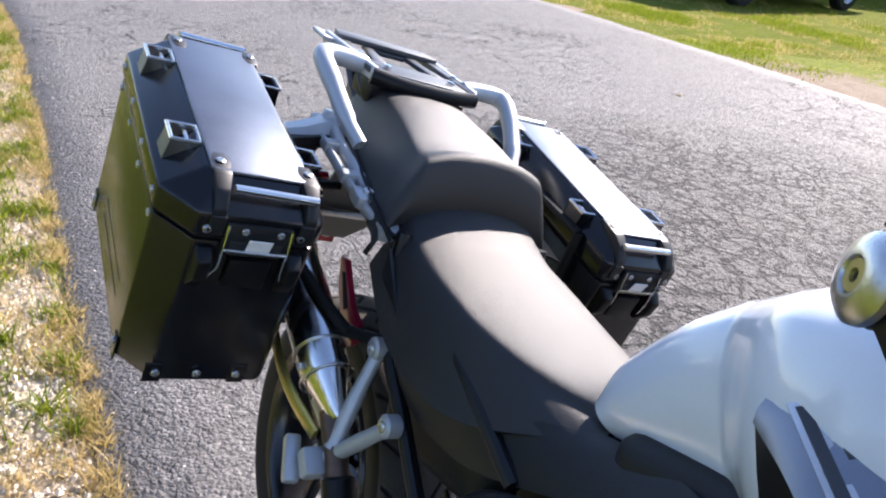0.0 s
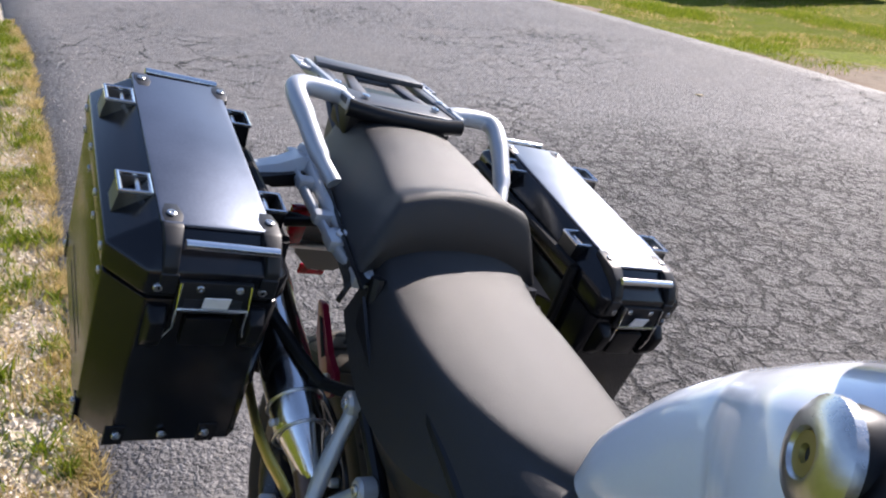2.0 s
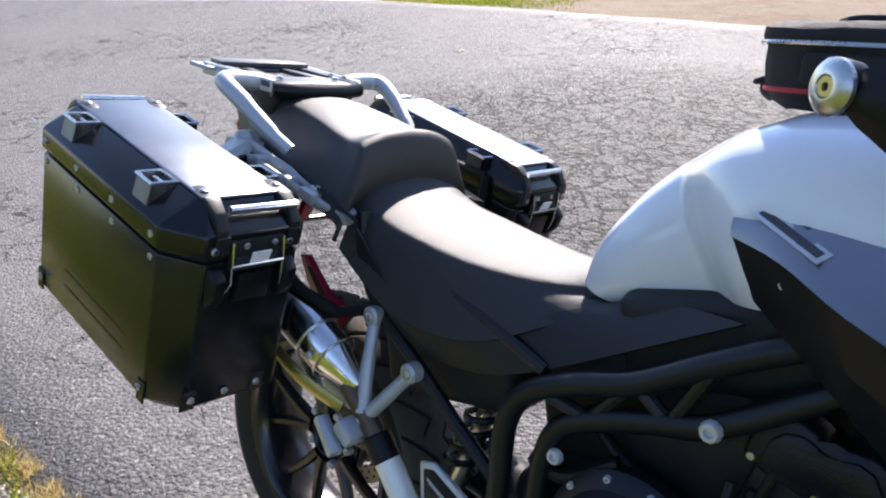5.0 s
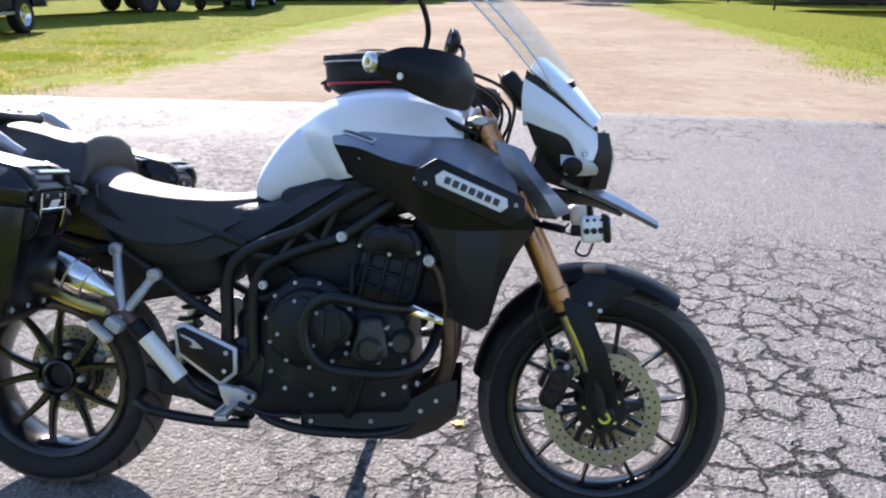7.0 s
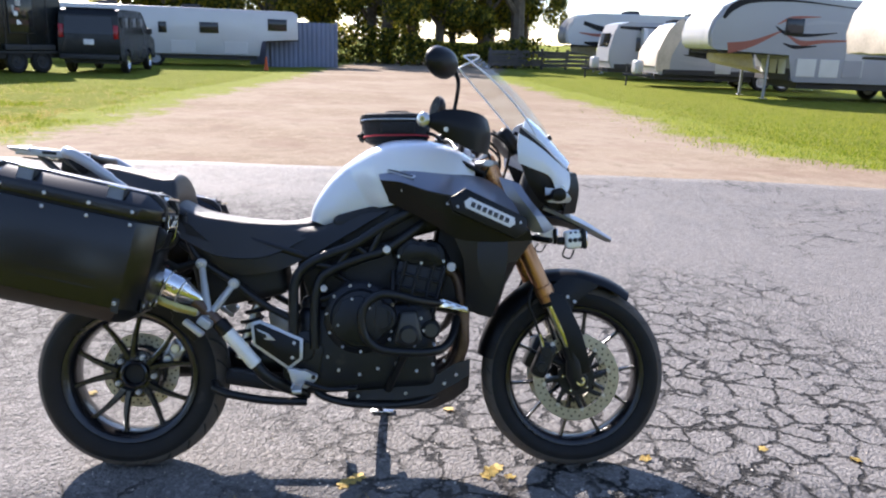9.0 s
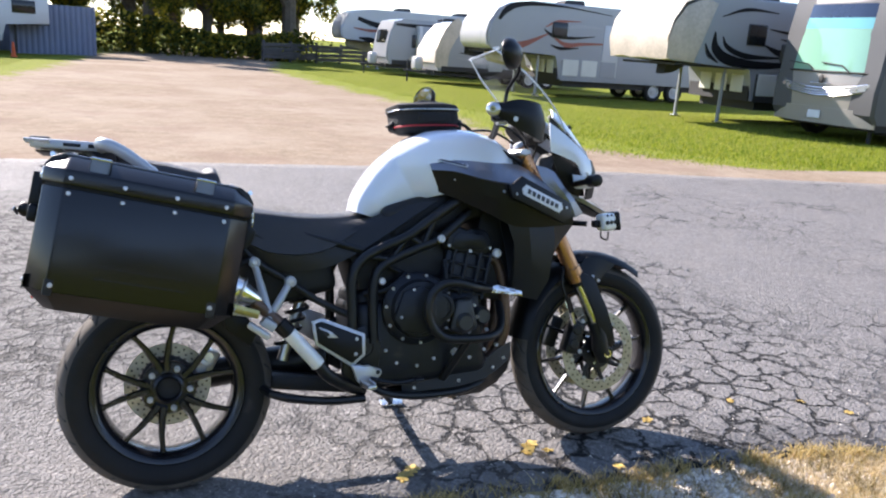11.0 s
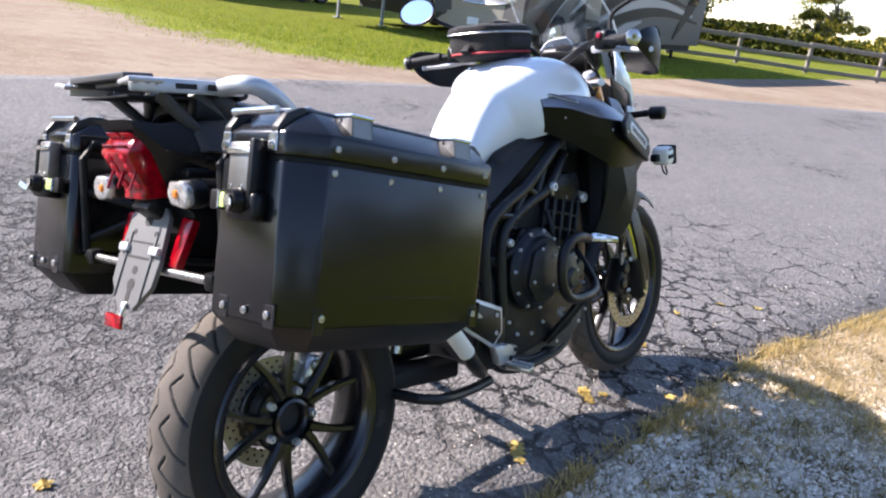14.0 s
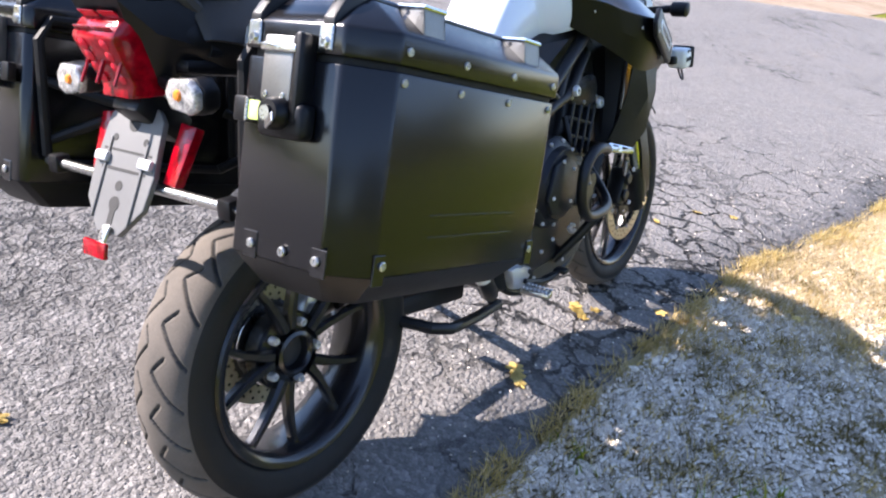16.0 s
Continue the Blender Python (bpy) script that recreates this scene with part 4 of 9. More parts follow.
def swoosh(parent, pts, widths, y, material_, normal="y"):
    """A curved painted band on a flank, laid just proud of it."""
    line = spline([(a, b, 0) for a, b in pts], 8)
    n_ = len(line)
    ring = []
    for k, p in enumerate(line):
        a, b = line[max(k - 1, 0)], line[min(k + 1, n_ - 1)]
        d = (b - a).normalized()
        f = k / (n_ - 1) * (len(widths) - 1)
        w = np.interp(f, range(len(widths)), widths) / 2
        ring.append([(p.x - d.y * w, p.y + d.x * w), (p.x + d.y * w, p.y - d.x * w)])
    rows_ = []
    for a, b in ring:
        if normal == "y":
            rows_.append([(a[0], y - 0.008, a[1]), (b[0], y - 0.008, b[1]), (b[0], y + 0.004, b[1]), (a[0], y + 0.004, a[1])])
        else:
            rows_.append([(y - 0.008, a[0], a[1]), (y - 0.008, b[0], b[1]), (y + 0.004, b[0], b[1]), (y + 0.004, a[0], a[1])])
    return part("painted_band", bm_loft(rows_), material_, parent)


def pane(parent, x, y, z, w, h, axis="y", frame_=0.04, mat=None, name="window"):
    if axis == "y":
        o = part(name, bm_box((w + frame_, 0.05, h + frame_), (x, y, z), bevel=0.05, seg=2), M_RVDARK, parent)
        part("pane", bm_box((w, 0.03, h), (x, y - 0.018, z), bevel=0.03, seg=2), mat or M_GLASSDARK, o)
    else:
        o = part(name, bm_box((0.05, w + frame_, h + frame_), (x, y, z), bevel=0.05, seg=2), M_RVDARK, parent)
        part("pane", bm_box((0.03, w, h), (x - 0.018, y, z), bevel=0.03, seg=2), mat or M_GLASSDARK, o)
    return o


def air_unit(parent, x, y, z):
    part("roof_unit", bm_loft([[(x - 0.42, y - 0.33, z), (x + 0.42, y - 0.33, z), (x + 0.42, y + 0.33, z), (x - 0.42, y + 0.33, z)],
                               [(x - 0.40, y - 0.31, z + 0.14), (x + 0.40, y - 0.31, z + 0.16), (x + 0.40, y + 0.31, z + 0.16), (x - 0.40, y + 0.31, z + 0.14)],
                               [(x - 0.22, y - 0.26, z + 0.20), (x + 0.34, y - 0.26, z + 0.22), (x + 0.34, y + 0.26, z + 0.22), (x - 0.22, y + 0.26, z + 0.20)]]), M_RVDARK, parent)


# motorhome; its own origin is on the ground under the nose, x runs back along it, its near flank is y = 0
def motorhome(at):
    v = tagged(empty("motorhome", at), "bronze and silver swirl-painted class A motorhome parked on the lawn", "motorhome")
    W, H, L = 2.75, 3.08, 9.3
    prof = [(0.10, 0.42), (-0.02, 0.60), (-0.03, 1.05), (0.03, 1.40), (0.10, 2.2), (0.22, 2.92), (0.36, 3.04), (0.75, H), (L - 0.3, H), (L - 0.05, H - 0.12), (L, 2.6), (L, 0.45)]
    arch = lambda cx: [(cx + 0.50, 0.42), (cx + 0.45, 0.68), (cx + 0.25, 0.86), (cx, 0.92), (cx - 0.25, 0.86), (cx - 0.45, 0.68), (cx - 0.50, 0.42)]
    pts_ = prof + arch(6.15) + arch(1.25)
    rings_ = []
    for y_, inset in ((0.0, 0.06), (0.06, 0.0), (W - 0.06, 0.0), (W, 0.06)):
        rings_.append([(a + (inset if a < 1 else -inset if a > L - 0.5 else 0), y_, b - (inset if b > 2.9 else 0)) for a, b in pts_])
    part("body", bm_loft(rings_), M_TAUPE, v, "bronze-grey coach body", 25)
    part("underbody", bm_box((L - 0.6, W - 0.3, 0.3), (L / 2, W / 2, 0.42)), M_RVDARK, v)
    for cx in (1.25, 6.15):
        part("wheel_well", bm_box((0.95, 0.5, 0.7), (cx, 0.30, 0.55)), M_RVDARK, v)
        road_wheel(v, cx, 0.10, 0.42, 0.26, -1, M_CHROME)
        road_wheel(v, cx, W - 0.17, 0.42, 0.26, 1, M_CHROME)
    # nose
    def nose(z_, hw, lift=0.0, n_=15):
        """One line across the rounded nose at height z."""
        ax_ = np.interp(z_, [0.34, 0.60, 1.05, 1.40, 2.2, 2.92, 3.04], [-0.02, -0.05, -0.07, -0.03, 0.055, 0.185, 0.33])
        return [(ax_ - lift + 0.20 * abs(u) ** 3.2, W / 2 + u * W * hw, z_) for u in np.linspace(-1, 1, n_)]

    skin = [nose(z_, 0.493) for z_ in (0.48, 0.60, 0.78, 1.02, 1.24, 1.40)]
    part("front_cap", bm_loft(skin, closed=False, thick=0.03), M_TAUPELIGHT, v, "champagne front panel", 60)
    part("brow", bm_loft([nose(z_, 0.485) for z_ in (2.80, 2.90, 2.98, 3.04)], closed=False, thick=0.03), M_TAUPE, v, "", 60)
    wo = part("windscreen", bm_loft([nose(z_, 0.472, 0.012) for z_ in (1.43, 1.75, 2.10, 2.32)], closed=False, thick=0.03), M_GLASSGREEN, v, "windscreen with a pale green sunshade behind it", 60)
    part("upper_glass", bm_loft([nose(z_, 0.470, 0.013) for z_ in (2.30, 2.42, 2.54)], closed=False, thick=0.03), M_GLASSCYAN, wo, "pale cyan upper glass", 60)
    part("windscreen_visor", bm_loft([nose(z_, 0.468, 0.015) for z_ in (2.52, 2.66, 2.80)], closed=False, thick=0.03), M_GLASSBLUE, wo, "dark blue tinted visor strip", 60)
    part("windscreen_seal", bm_tube([Vector(p_) for p_ in nose(1.42, 0.478, 0.02)], 0.022, 6), M_RVDARK, wo)
    for s in (-1, 1):
        part("windscreen_seal", bm_tube([nose(z_, 0.476, 0.012)[0 if s < 0 else -1] for z_ in (1.42, 1.75, 2.10, 2.45, 2.80)], 0.028, 6), M_RVDARK, wo)
    smile = lambda u, dz, lift: (-0.085 - lift + 0.20 * abs(u * 0.82) ** 3.2, W / 2 + u * W * 0.40, 1.00 + dz + 0.13 * abs(u) ** 2)
    part("grille", bm_loft([[smile(u, -0.07, 0.0), smile(u, 0.07, 0.0)] for u in np.linspace(-0.72, 0.72, 15)], closed=False, thick=0.02), M_RVGREY, v, "silver curved grille")
    for dz in (-0.075, 0.075):
        part("grille_trim", bm_tube([smile(u, dz, 0.012) for u in np.linspace(-1, 1, 17)], 0.018, 6), M_CHROME, v, "chrome grille trim")
    for dz in (-0.03, 0.02):
        part("grille_slat", bm_tube([smile(u, dz, 0.008) for u in np.linspace(-0.70, 0.70, 13)], 0.012, 6), M_CHROME, v)
    part("name_strip", bm_box((0.015, 0.55, 0.03), (-0.085, W / 2, 1.17), bevel=0.004, seg=1), M_CHROME, v)
    part("bumper", bm_loft([[(-0.085 + 0.2 * abs(u) ** 3, W / 2 + u * W * 0.49, z_) for u in np.linspace(-1, 1, 11)] for z_ in (0.34, 0.5, 0.68)], closed=False, thick=0.05), M_TAUPELIGHT, v, smooth=60)
    part("front_plate", bm_box((0.02, 0.34, 0.17), (-0.12, W / 2, 0.52), bevel=0.01, seg=1), M_BADGE, v)
    part("emblem", bm_prism([(0, 0.10), (0.06, 0.05), (0.05, -0.06), (0, -0.10), (-0.05, -0.06), (-0.06, 0.05)], 0.02, "x", (-0.085, W / 2, 1.26), bevel=0.005), M_RVDARK, v)
    for s in (-1, 1):
        hl = part("headlight", bm_loft([[smile(s * u, -0.06 * w_, 0.016), smile(s * u, 0.075 * w_, 0.016)] for u, w_ in ((0.74, 0.8), (0.86, 1.0), (0.98, 1.0), (1.12, 0.7))], closed=False, thick=0.03), M_LENS, v, "clear headlamp cluster")
        for u in (0.82, 0.97):
            c_ = Vector(smile(s * u, 0.0, 0.02))
            part("reflector", bm_cyl(c_, c_ + Vector((-0.02, 0, 0)), 0.05, sides=16), M_CHROME, hl)
        part("wiper", bm_tube([(-0.05, W / 2 + s * 0.45 - 0.2, 1.42), (-0.05, W / 2 + s * 0.45, 1.55), (-0.045, W / 2 + s * 0.45 + 0.55, 1.60)], 0.014, 6), M_RVDARK, v)
        my_ = -0.22 if s < 0 else W + 0.22
        part("side_mirror", bm_box((0.10, 0.22, 0.42), (0.35, my_, 1.75), bevel=0.05), M_RVDARK, v)
        part("mirror_arm", bm_tube([(0.45, 0.02 if s < 0 else W - 0.02, 1.45), (0.40, my_, 1.55)], 0.03, 8), M_RVDARK, v)
    # flank
    dw = pane(v, 0.62, -0.012, 2.25, 0.95, 0.95)
    for dx in (-0.24, 0.24):
        part("blind", bm_box((0.36, 0.012, 0.62), (0.62 + dx, -0.040, 2.08), bevel=0.01, seg=1), M_CURTAIN, dw)
    for x_, z_, w_, h_ in ((2.0, 2.35, 0.45, 0.85), (3.35, 1.95, 0.5, 0.5), (8.3, 2.0, 0.5, 0.8)):
        pane(v, x_, -0.012, z_, w_, h_)
    part("entry_door", bm_box((0.68, 0.03, 1.75), (2.75, -0.012, 1.75), bevel=0.10, seg=3), M_TAUPELIGHT, v)
    part("awning", bm_tube([(1.5, -0.06, 2.93), (8.6, -0.06, 2.93)], 0.075, 10), M_RVDARK, v)
    for k, (pts_, wd, mt) in enumerate((
            ([(0.55, 0.55), (1.0, 1.05), (1.7, 1.62), (2.7, 2.02), (3.4, 2.14)], (0.42, 0.32, 0.26, 0.18, 0.03), M_STRIPEDARK),
            ([(0.80, 0.62), (1.25, 1.10), (1.9, 1.55), (2.9, 1.98), (4.4, 2.32), (6.6, 2.40)], (0.16, 0.12, 0.10, 0.16, 0.34, 0.08), M_STRIPESILVER),
            ([(2.2, 2.02), (3.2, 2.30), (4.6, 2.52), (6.4, 2.60)], (0.03, 0.18, 0.26, 0.10), M_STRIPEDARK),
            ([(1.75, 0.95), (2.5, 1.45), (3.6, 1.92), (5.2, 2.15), (7.2, 2.05)], (0.03, 0.20, 0.30, 0.28, 0.06), M_STRIPESILVER),
            ([(1.80, 0.80), (2.6, 1.32), (3.7, 1.75), (5.2, 1.98), (7.6, 1.80)], (0.03, 0.20, 0.24, 0.20, 0.04), M_STRIPEDARK),
            ([(2.0, 0.62), (2.9, 1.08), (4.2, 1.52), (5.8, 1.72), (8.0, 1.50)], (0.05, 0.24, 0.30, 0.26, 0.05), M_STRIPEDARK),
            ([(2.5, 0.56), (3.4, 0.98), (4.6, 1.34), (6.2, 1.50), (8.4, 1.28)], (0.05, 0.14, 0.24, 0.24, 0.06), M_STRIPESILVER),
            ([(3.0, 0.55), (3.9, 0.90), (5.0, 1.16), (6.6, 1.28), (8.8, 1.10)], (0.06, 0.26, 0.28, 0.22, 0.05), M_STRIPEDARK),
            ([(3.7, 0.52), (4.5, 0.78), (5.3, 0.98)], (0.06, 0.24, 0.06), M_STRIPESILVER),
            ([(7.4, 0.62), (8.2, 1.6), (8.9, 2.6)], (0.08, 0.5, 0.12), M_STRIPEDARK))):
        swoosh(v, pts_, wd, -0.004 - 0.002 * (k % 3) - (0.008 if mt is M_STRIPEDARK else 0.0), mt)
    for x_ in (2.6, 3.8, 4.9):
        part("locker_door", bm_box((1.05, 0.02, 0.42), (x_, -0.004, 0.70), bevel=0.02, seg=1), M_TAUPE, v)
    air_unit(v, 2.2, W / 2, H)
    air_unit(v, 6.0, W / 2, H)
    part("roof_rail", bm_tube([(3.0, 0.25, H + 0.05), (7.5, 0.25, H + 0.05)], 0.03, 8), M_RVWHITE, v)
    for x_ in (0.6, 8.6):
        part("leveling_jack", bm_cyl((x_, 0.5, 0.0), (x_, 0.5, 0.4), 0.05, sides=10), M_RVDARK, v)
    return v


coach = motorhome((14.2, 9.72, -0.035))
coach.scale = (1.05, 1.05, 1.05)


# fifth-wheel trailers: raised nose ahead of a long body; x back along it, near flank y = 0
def fifth_wheel(at, label, L, covered, palette):
    v = tagged(empty("caravan", at), label, "caravan", "caravans on the lawn")
    W = 2.45
    prof = [(0.10, 1.50), (0.0, 1.62), (-0.05, 1.95), (0.05, 2.35), (0.35, 2.78), (0.85, 3.02), (1.5, 3.12), (L, 3.12), (L, 0.62), (2.75, 0.62), (2.55, 1.40)]
    rings_ = [[(a + (0.05 if a < 1 else -0.04 if a > L - 0.1 else 0), y_, b - (0.05 if b > 2.9 else 0)) for a, b in prof] if e else [(a, y_, b) for a, b in prof] for y_, e in ((0, 1), (0.05, 0), (W - 0.05, 0), (W, 1))]
    part("body", bm_loft(rings_), palette[0], v, "", 25)
    if covered:
        cov = []
        for y_ in np.linspace(-0.05, W + 0.05, 9):
            cov.append([(a - 0.06 + 0.05 * noise.noise(Vector((a, y_ * 2, b * 2))), y_, b + 0.04 + 0.05 * noise.noise(Vector((a * 2, y_ * 2, b)))) for a, b in ((0.55, 1.46), (0.05, 1.50), (-0.05, 1.95), (0.05, 2.40), (0.35, 2.82), (0.9, 3.06), (1.35, 3.13))])
        part("nose_cover", bm_loft(cov, closed=False, thick=0.02), M_TARP, v, "cream vinyl cover over the nose", 60)
        part("cover_side", bm_prism([(-0.08, 1.55), (-0.08, 1.95), (0.04, 2.38), (0.35, 2.80), (0.9, 3.02), (1.25, 2.9), (1.0, 2.2), (0.75, 1.48)], 0.03, "y", (0, -0.03, 0), bevel=0.01), M_TARP, v)
    else:
        part("nose_cap", bm_loft([[(a - 0.05, y_, b + 0.02) for a, b in ((0.12, 1.52), (0.0, 1.62), (-0.05, 1.95), (0.05, 2.35), (0.35, 2.78), (0.85, 3.02))] for y_ in np.linspace(0.1, W - 0.1, 7)], closed=False, thick=0.04), M_RVWHITE, v, "", 60)
    part("chassis", bm_box((L - 3.2, W - 0.3, 0.28), (L / 2 + 1.4, W / 2, 0.52)), M_RVDARK, v)
    part("skirt", bm_box((L - 2.85, 0.03, 0.72), (L / 2 + 1.36, -0.004, 0.94), bevel=0.01, seg=1), M_RVDARK if covered else M_RVGREY, v, "dark lower flank" if covered else "grey lower flank")
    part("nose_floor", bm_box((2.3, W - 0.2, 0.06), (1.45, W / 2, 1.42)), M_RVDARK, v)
    # Near-black sheet stands in for the shade below the raised nose.
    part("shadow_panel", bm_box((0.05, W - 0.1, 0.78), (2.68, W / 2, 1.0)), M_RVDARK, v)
    for k in range(3):
        part("front_locker", bm_box((0.03, 0.46, 0.52), (2.60, 0.45 + 0.62 * k, 1.08), bevel=0.03, seg=1), M_CURTAIN, v)
    if not covered:
        part("pin_cover", bm_loft([[(0.55, W / 2 - 0.32, 1.50), (0.55, W / 2 + 0.32, 1.50), (1.7, W / 2 + 0.40, 1.48), (1.7, W / 2 - 0.40, 1.48)], [(0.50, W / 2 - 0.26, 1.22), (0.50, W / 2 + 0.26, 1.22), (1.85, W / 2 + 0.42, 0.98), (1.85, W / 2 - 0.42, 0.98)],
                                   [(0.62, W / 2 - 0.2, 1.08), (0.62, W / 2 + 0.2, 1.08), (2.2, W / 2 + 0.3, 0.80), (2.2, W / 2 - 0.3, 0.80)]]), M_TARP, v, "pale cover hanging over the hitch", 60)
    for cx in (L * 0.66, L * 0.66 + 0.92):
        for y_, s in ((0.14, -1), (W - 0.14, 1)):
            road_wheel(v, cx, y_, 0.36, 0.22, s, M_RVWHITE)
    for x_ in (2.05,):
        for y_ in (0.35, W - 0.35):
            lg = part("landing_leg", bm_box((0.075, 0.075, 1.35), (x_, y_, 0.72), bevel=0.01, seg=1), M_RVGREY, v)
            part("leg_foot", bm_box((0.22, 0.22, 0.03), (x_, y_, 0.03), bevel=0.005, seg=1), M_STEEL, lg)
    part("pin_box", bm_loft([[(0.8, W / 2 - 0.25, 1.5), (0.8, W / 2 + 0.25, 1.5), (1.5, W / 2 + 0.25, 1.5), (1.5, W / 2 - 0.25, 1.5)], [(0.7, W / 2 - 0.15, 1.15), (0.7, W / 2 + 0.15, 1.15), (1.0, W / 2 + 0.15, 1.2), (1.0, W / 2 - 0.15, 1.2)]]), M_RVDARK, v)
    for k in range(3):
        part("locker_door", bm_box((0.62, 0.03, 0.55), (3.15 + 0.75 * k, -0.016, 1.03), bevel=0.03, seg=1), M_CURTAIN if k < 2 else M_RVGREY, v)
    for x_, z_, w_, h_ in ((2.6, 2.25, 0.55, 0.48), (L * 0.62, 2.05, 0.8, 0.7), (L * 0.86, 2.05, 0.7, 0.6)):
        pane(v, x_, -0.012, z_, w_, h_)
    part("entry_door", bm_box((0.65, 0.03, 1.75), (L * 0.46, -0.012, 1.65), bevel=0.06, seg=2), M_RVWHITE, v)
    for pts_, wd, mt in palette[1]:
        swoosh(v, pts_, wd, -0.004, mt)
    air_unit(v, 3.6, W / 2, 3.12)
    air_unit(v, L * 0.75, W / 2, 3.12)
    return v


DARK, SIL, REDP = M_STRIPEDARK, M_STRIPESILVER, M_STRIPERED
# Grey body colour holds the shade on its white flank.
fifth_wheel((11.9, 13.8, -0.035), "white fifth-wheel caravan with shade greyed into its flank, dark swooshes and a covered nose", 9.6, True,
            (M_RVGREY, [([(1.30, 2.25), (1.38, 1.85), (1.85, 1.60), (2.9, 1.52), (4.6, 1.66)], (0.03, 0.24, 0.26, 0.20, 0.03), DARK), ([(1.55, 2.15), (1.75, 1.90), (2.4, 1.72), (3.6, 1.74)], (0.02, 0.12, 0.14, 0.03), DARK), ([(2.9, 2.02), (3.6, 1.84), (4.9, 2.0)], (0.03, 0.20, 0.03), DARK),
                         ([(1.45, 2.62), (2.2, 2.84), (3.2, 2.82)], (0.02, 0.09, 0.02), DARK), ([(1.05, 1.95), (1.20, 1.70), (1.5, 1.52)], (0.03, 0.12, 0.03), DARK), ([(3.4, 2.20), (4.2, 2.12), (5.4, 2.3)], (0.02, 0.13, 0.03), DARK), ([(3.0, 2.42), (3.9, 2.36), (5.0, 2.5)], (0.02, 0.10, 0.02), DARK),
                         ([(2.0, 1.46), (3.0, 1.40), (4.4, 1.50)], (0.02, 0.07, 0.02), SIL)]))
fifth_wheel((10.7, 21.8, -0.035), "white and grey fifth-wheel caravan with rust-red swirls", 10.2, False,
            (M_RVGREY, [([(0.30, 2.45), (0.60, 2.80), (1.2, 3.0), (2.6, 3.02), (4.6, 2.86)], (0.10, 0.22, 0.16, 0.06, 0.02), DARK), ([(2.0, 2.25), (2.35, 2.06), (3.1, 2.02), (4.0, 2.12)], (0.03, 0.12, 0.10, 0.02), DARK), ([(2.05, 2.32), (2.5, 2.52), (3.4, 2.58)], (0.03, 0.10, 0.02), REDP), ([(0.55, 1.55), (1.3, 1.72), (2.2, 2.12)], (0.34, 0.20, 0.03), REDP), ([(2.4, 2.0), (2.9, 1.78), (3.6, 1.85), (4.6, 1.9)], (0.04, 0.16, 0.10, 0.03), REDP),
                        ([(2.3, 1.75), (2.7, 1.65), (3.4, 1.70)], (0.03, 0.12, 0.03), DARK), ([(2.7, 2.25), (3.4, 2.42), (4.6, 2.40)], (0.03, 0.12, 0.03), SIL)]))

# box-shaped travel trailers
def travel_trailer(at, label, L, H, main, accent, front_slope, turn=0, bands=()):
    v = tagged(empty("travel_trailer", at, (0, 0, turn)), label, "caravan", "caravans on the lawn")
    W = 2.4
    prof = [(0.12, 0.50), (0.0, 0.80), (0.02, 1.3), (front_slope * 0.5, H * 0.78), (front_slope, H - 0.12), (front_slope + 0.4, H), (L - 0.1, H), (L, H - 0.12), (L, 0.50)]
    rings_ = [[(a + (0.04 if a < 1 else -0.04), y_, b) for a, b in prof] if e else [(a, y_, b) for a, b in prof] for y_, e in ((0, 1), (0.05, 0), (W - 0.05, 0), (W, 1))]
    part("body", bm_loft(rings_), main, v, "", 25)
    part("front_panel", bm_loft([[(a - 0.02, y_, b) for a, b in prof[1:5]] for y_ in np.linspace(0.08, W - 0.08, 5)], closed=False, thick=0.02), accent, v, "", 60)
    part("chassis", bm_box((L, W - 0.3, 0.2), (L / 2, W / 2, 0.42)), M_RVDARK, v)
    part("tongue", bm_tube([(0.3, 0.4, 0.42), (-0.9, W / 2, 0.42), (0.3, W - 0.4, 0.42)], 0.05, 8), M_RVDARK, v)
    part("gas_bottles", bm_box((0.35, 0.62, 0.55), (-0.35, W / 2, 0.72), bevel=0.12, seg=3), M_RVWHITE, v)
    part("tongue_jack", bm_cyl((-0.75, W / 2, 0.0), (-0.75, W / 2, 0.85), 0.04, sides=10), M_RVDARK, v)
    for cx in (L * 0.58, L * 0.58 + 0.85):
        for y_, s in ((0.12, -1), (W - 0.12, 1)):
            road_wheel(v, cx, y_, 0.34, 0.2, s, M_RVWHITE)
    for x_, z_, w_, h_ in ((1.6, H * 0.62, 0.8, 0.55), (L * 0.5, H * 0.62, 0.7, 0.5), (L * 0.8, H * 0.62, 0.8, 0.55)):
        pane(v, x_, -0.012, z_, w_, h_)
    part("entry_door", bm_box((0.62, 0.03, 1.65), (L * 0.36, -0.012, 1.42), bevel=0.05, seg=2), M_RVWHITE, v)
    for pts_, wd, mt in bands:
        swoosh(v, pts_, wd, -0.005, mt)
    part("skirt", bm_box((L - 0.3, 0.03, 0.20), (L / 2 + 0.1, -0.006, 0.60), bevel=0.01, seg=1), M_RVDARK, v)
    if front_slope < 0.5:
        so = part("slide_out", bm_box((2.4, 0.5, 1.45), (2.6, -0.24, 1.55), bevel=0.04), M_RVGREY, v, "slide-out room standing out of the flank")
        pane(so, 2.9, -0.50, 1.75, 0.8, 0.55)
        part("slide_trim", bm_box((0.16, 0.52, 1.47), (1.45, -0.24, 1.55), bevel=0.02), M_RVWHITE, so)
        part("front_window", bm_box((0.04, 1.5, 0.6), (0.06, W / 2, 1.75), (0, 8, 0), 0.03), M_GLASSDARK, v)
    air_unit(v, L * 0.45, W / 2, H)
    return v


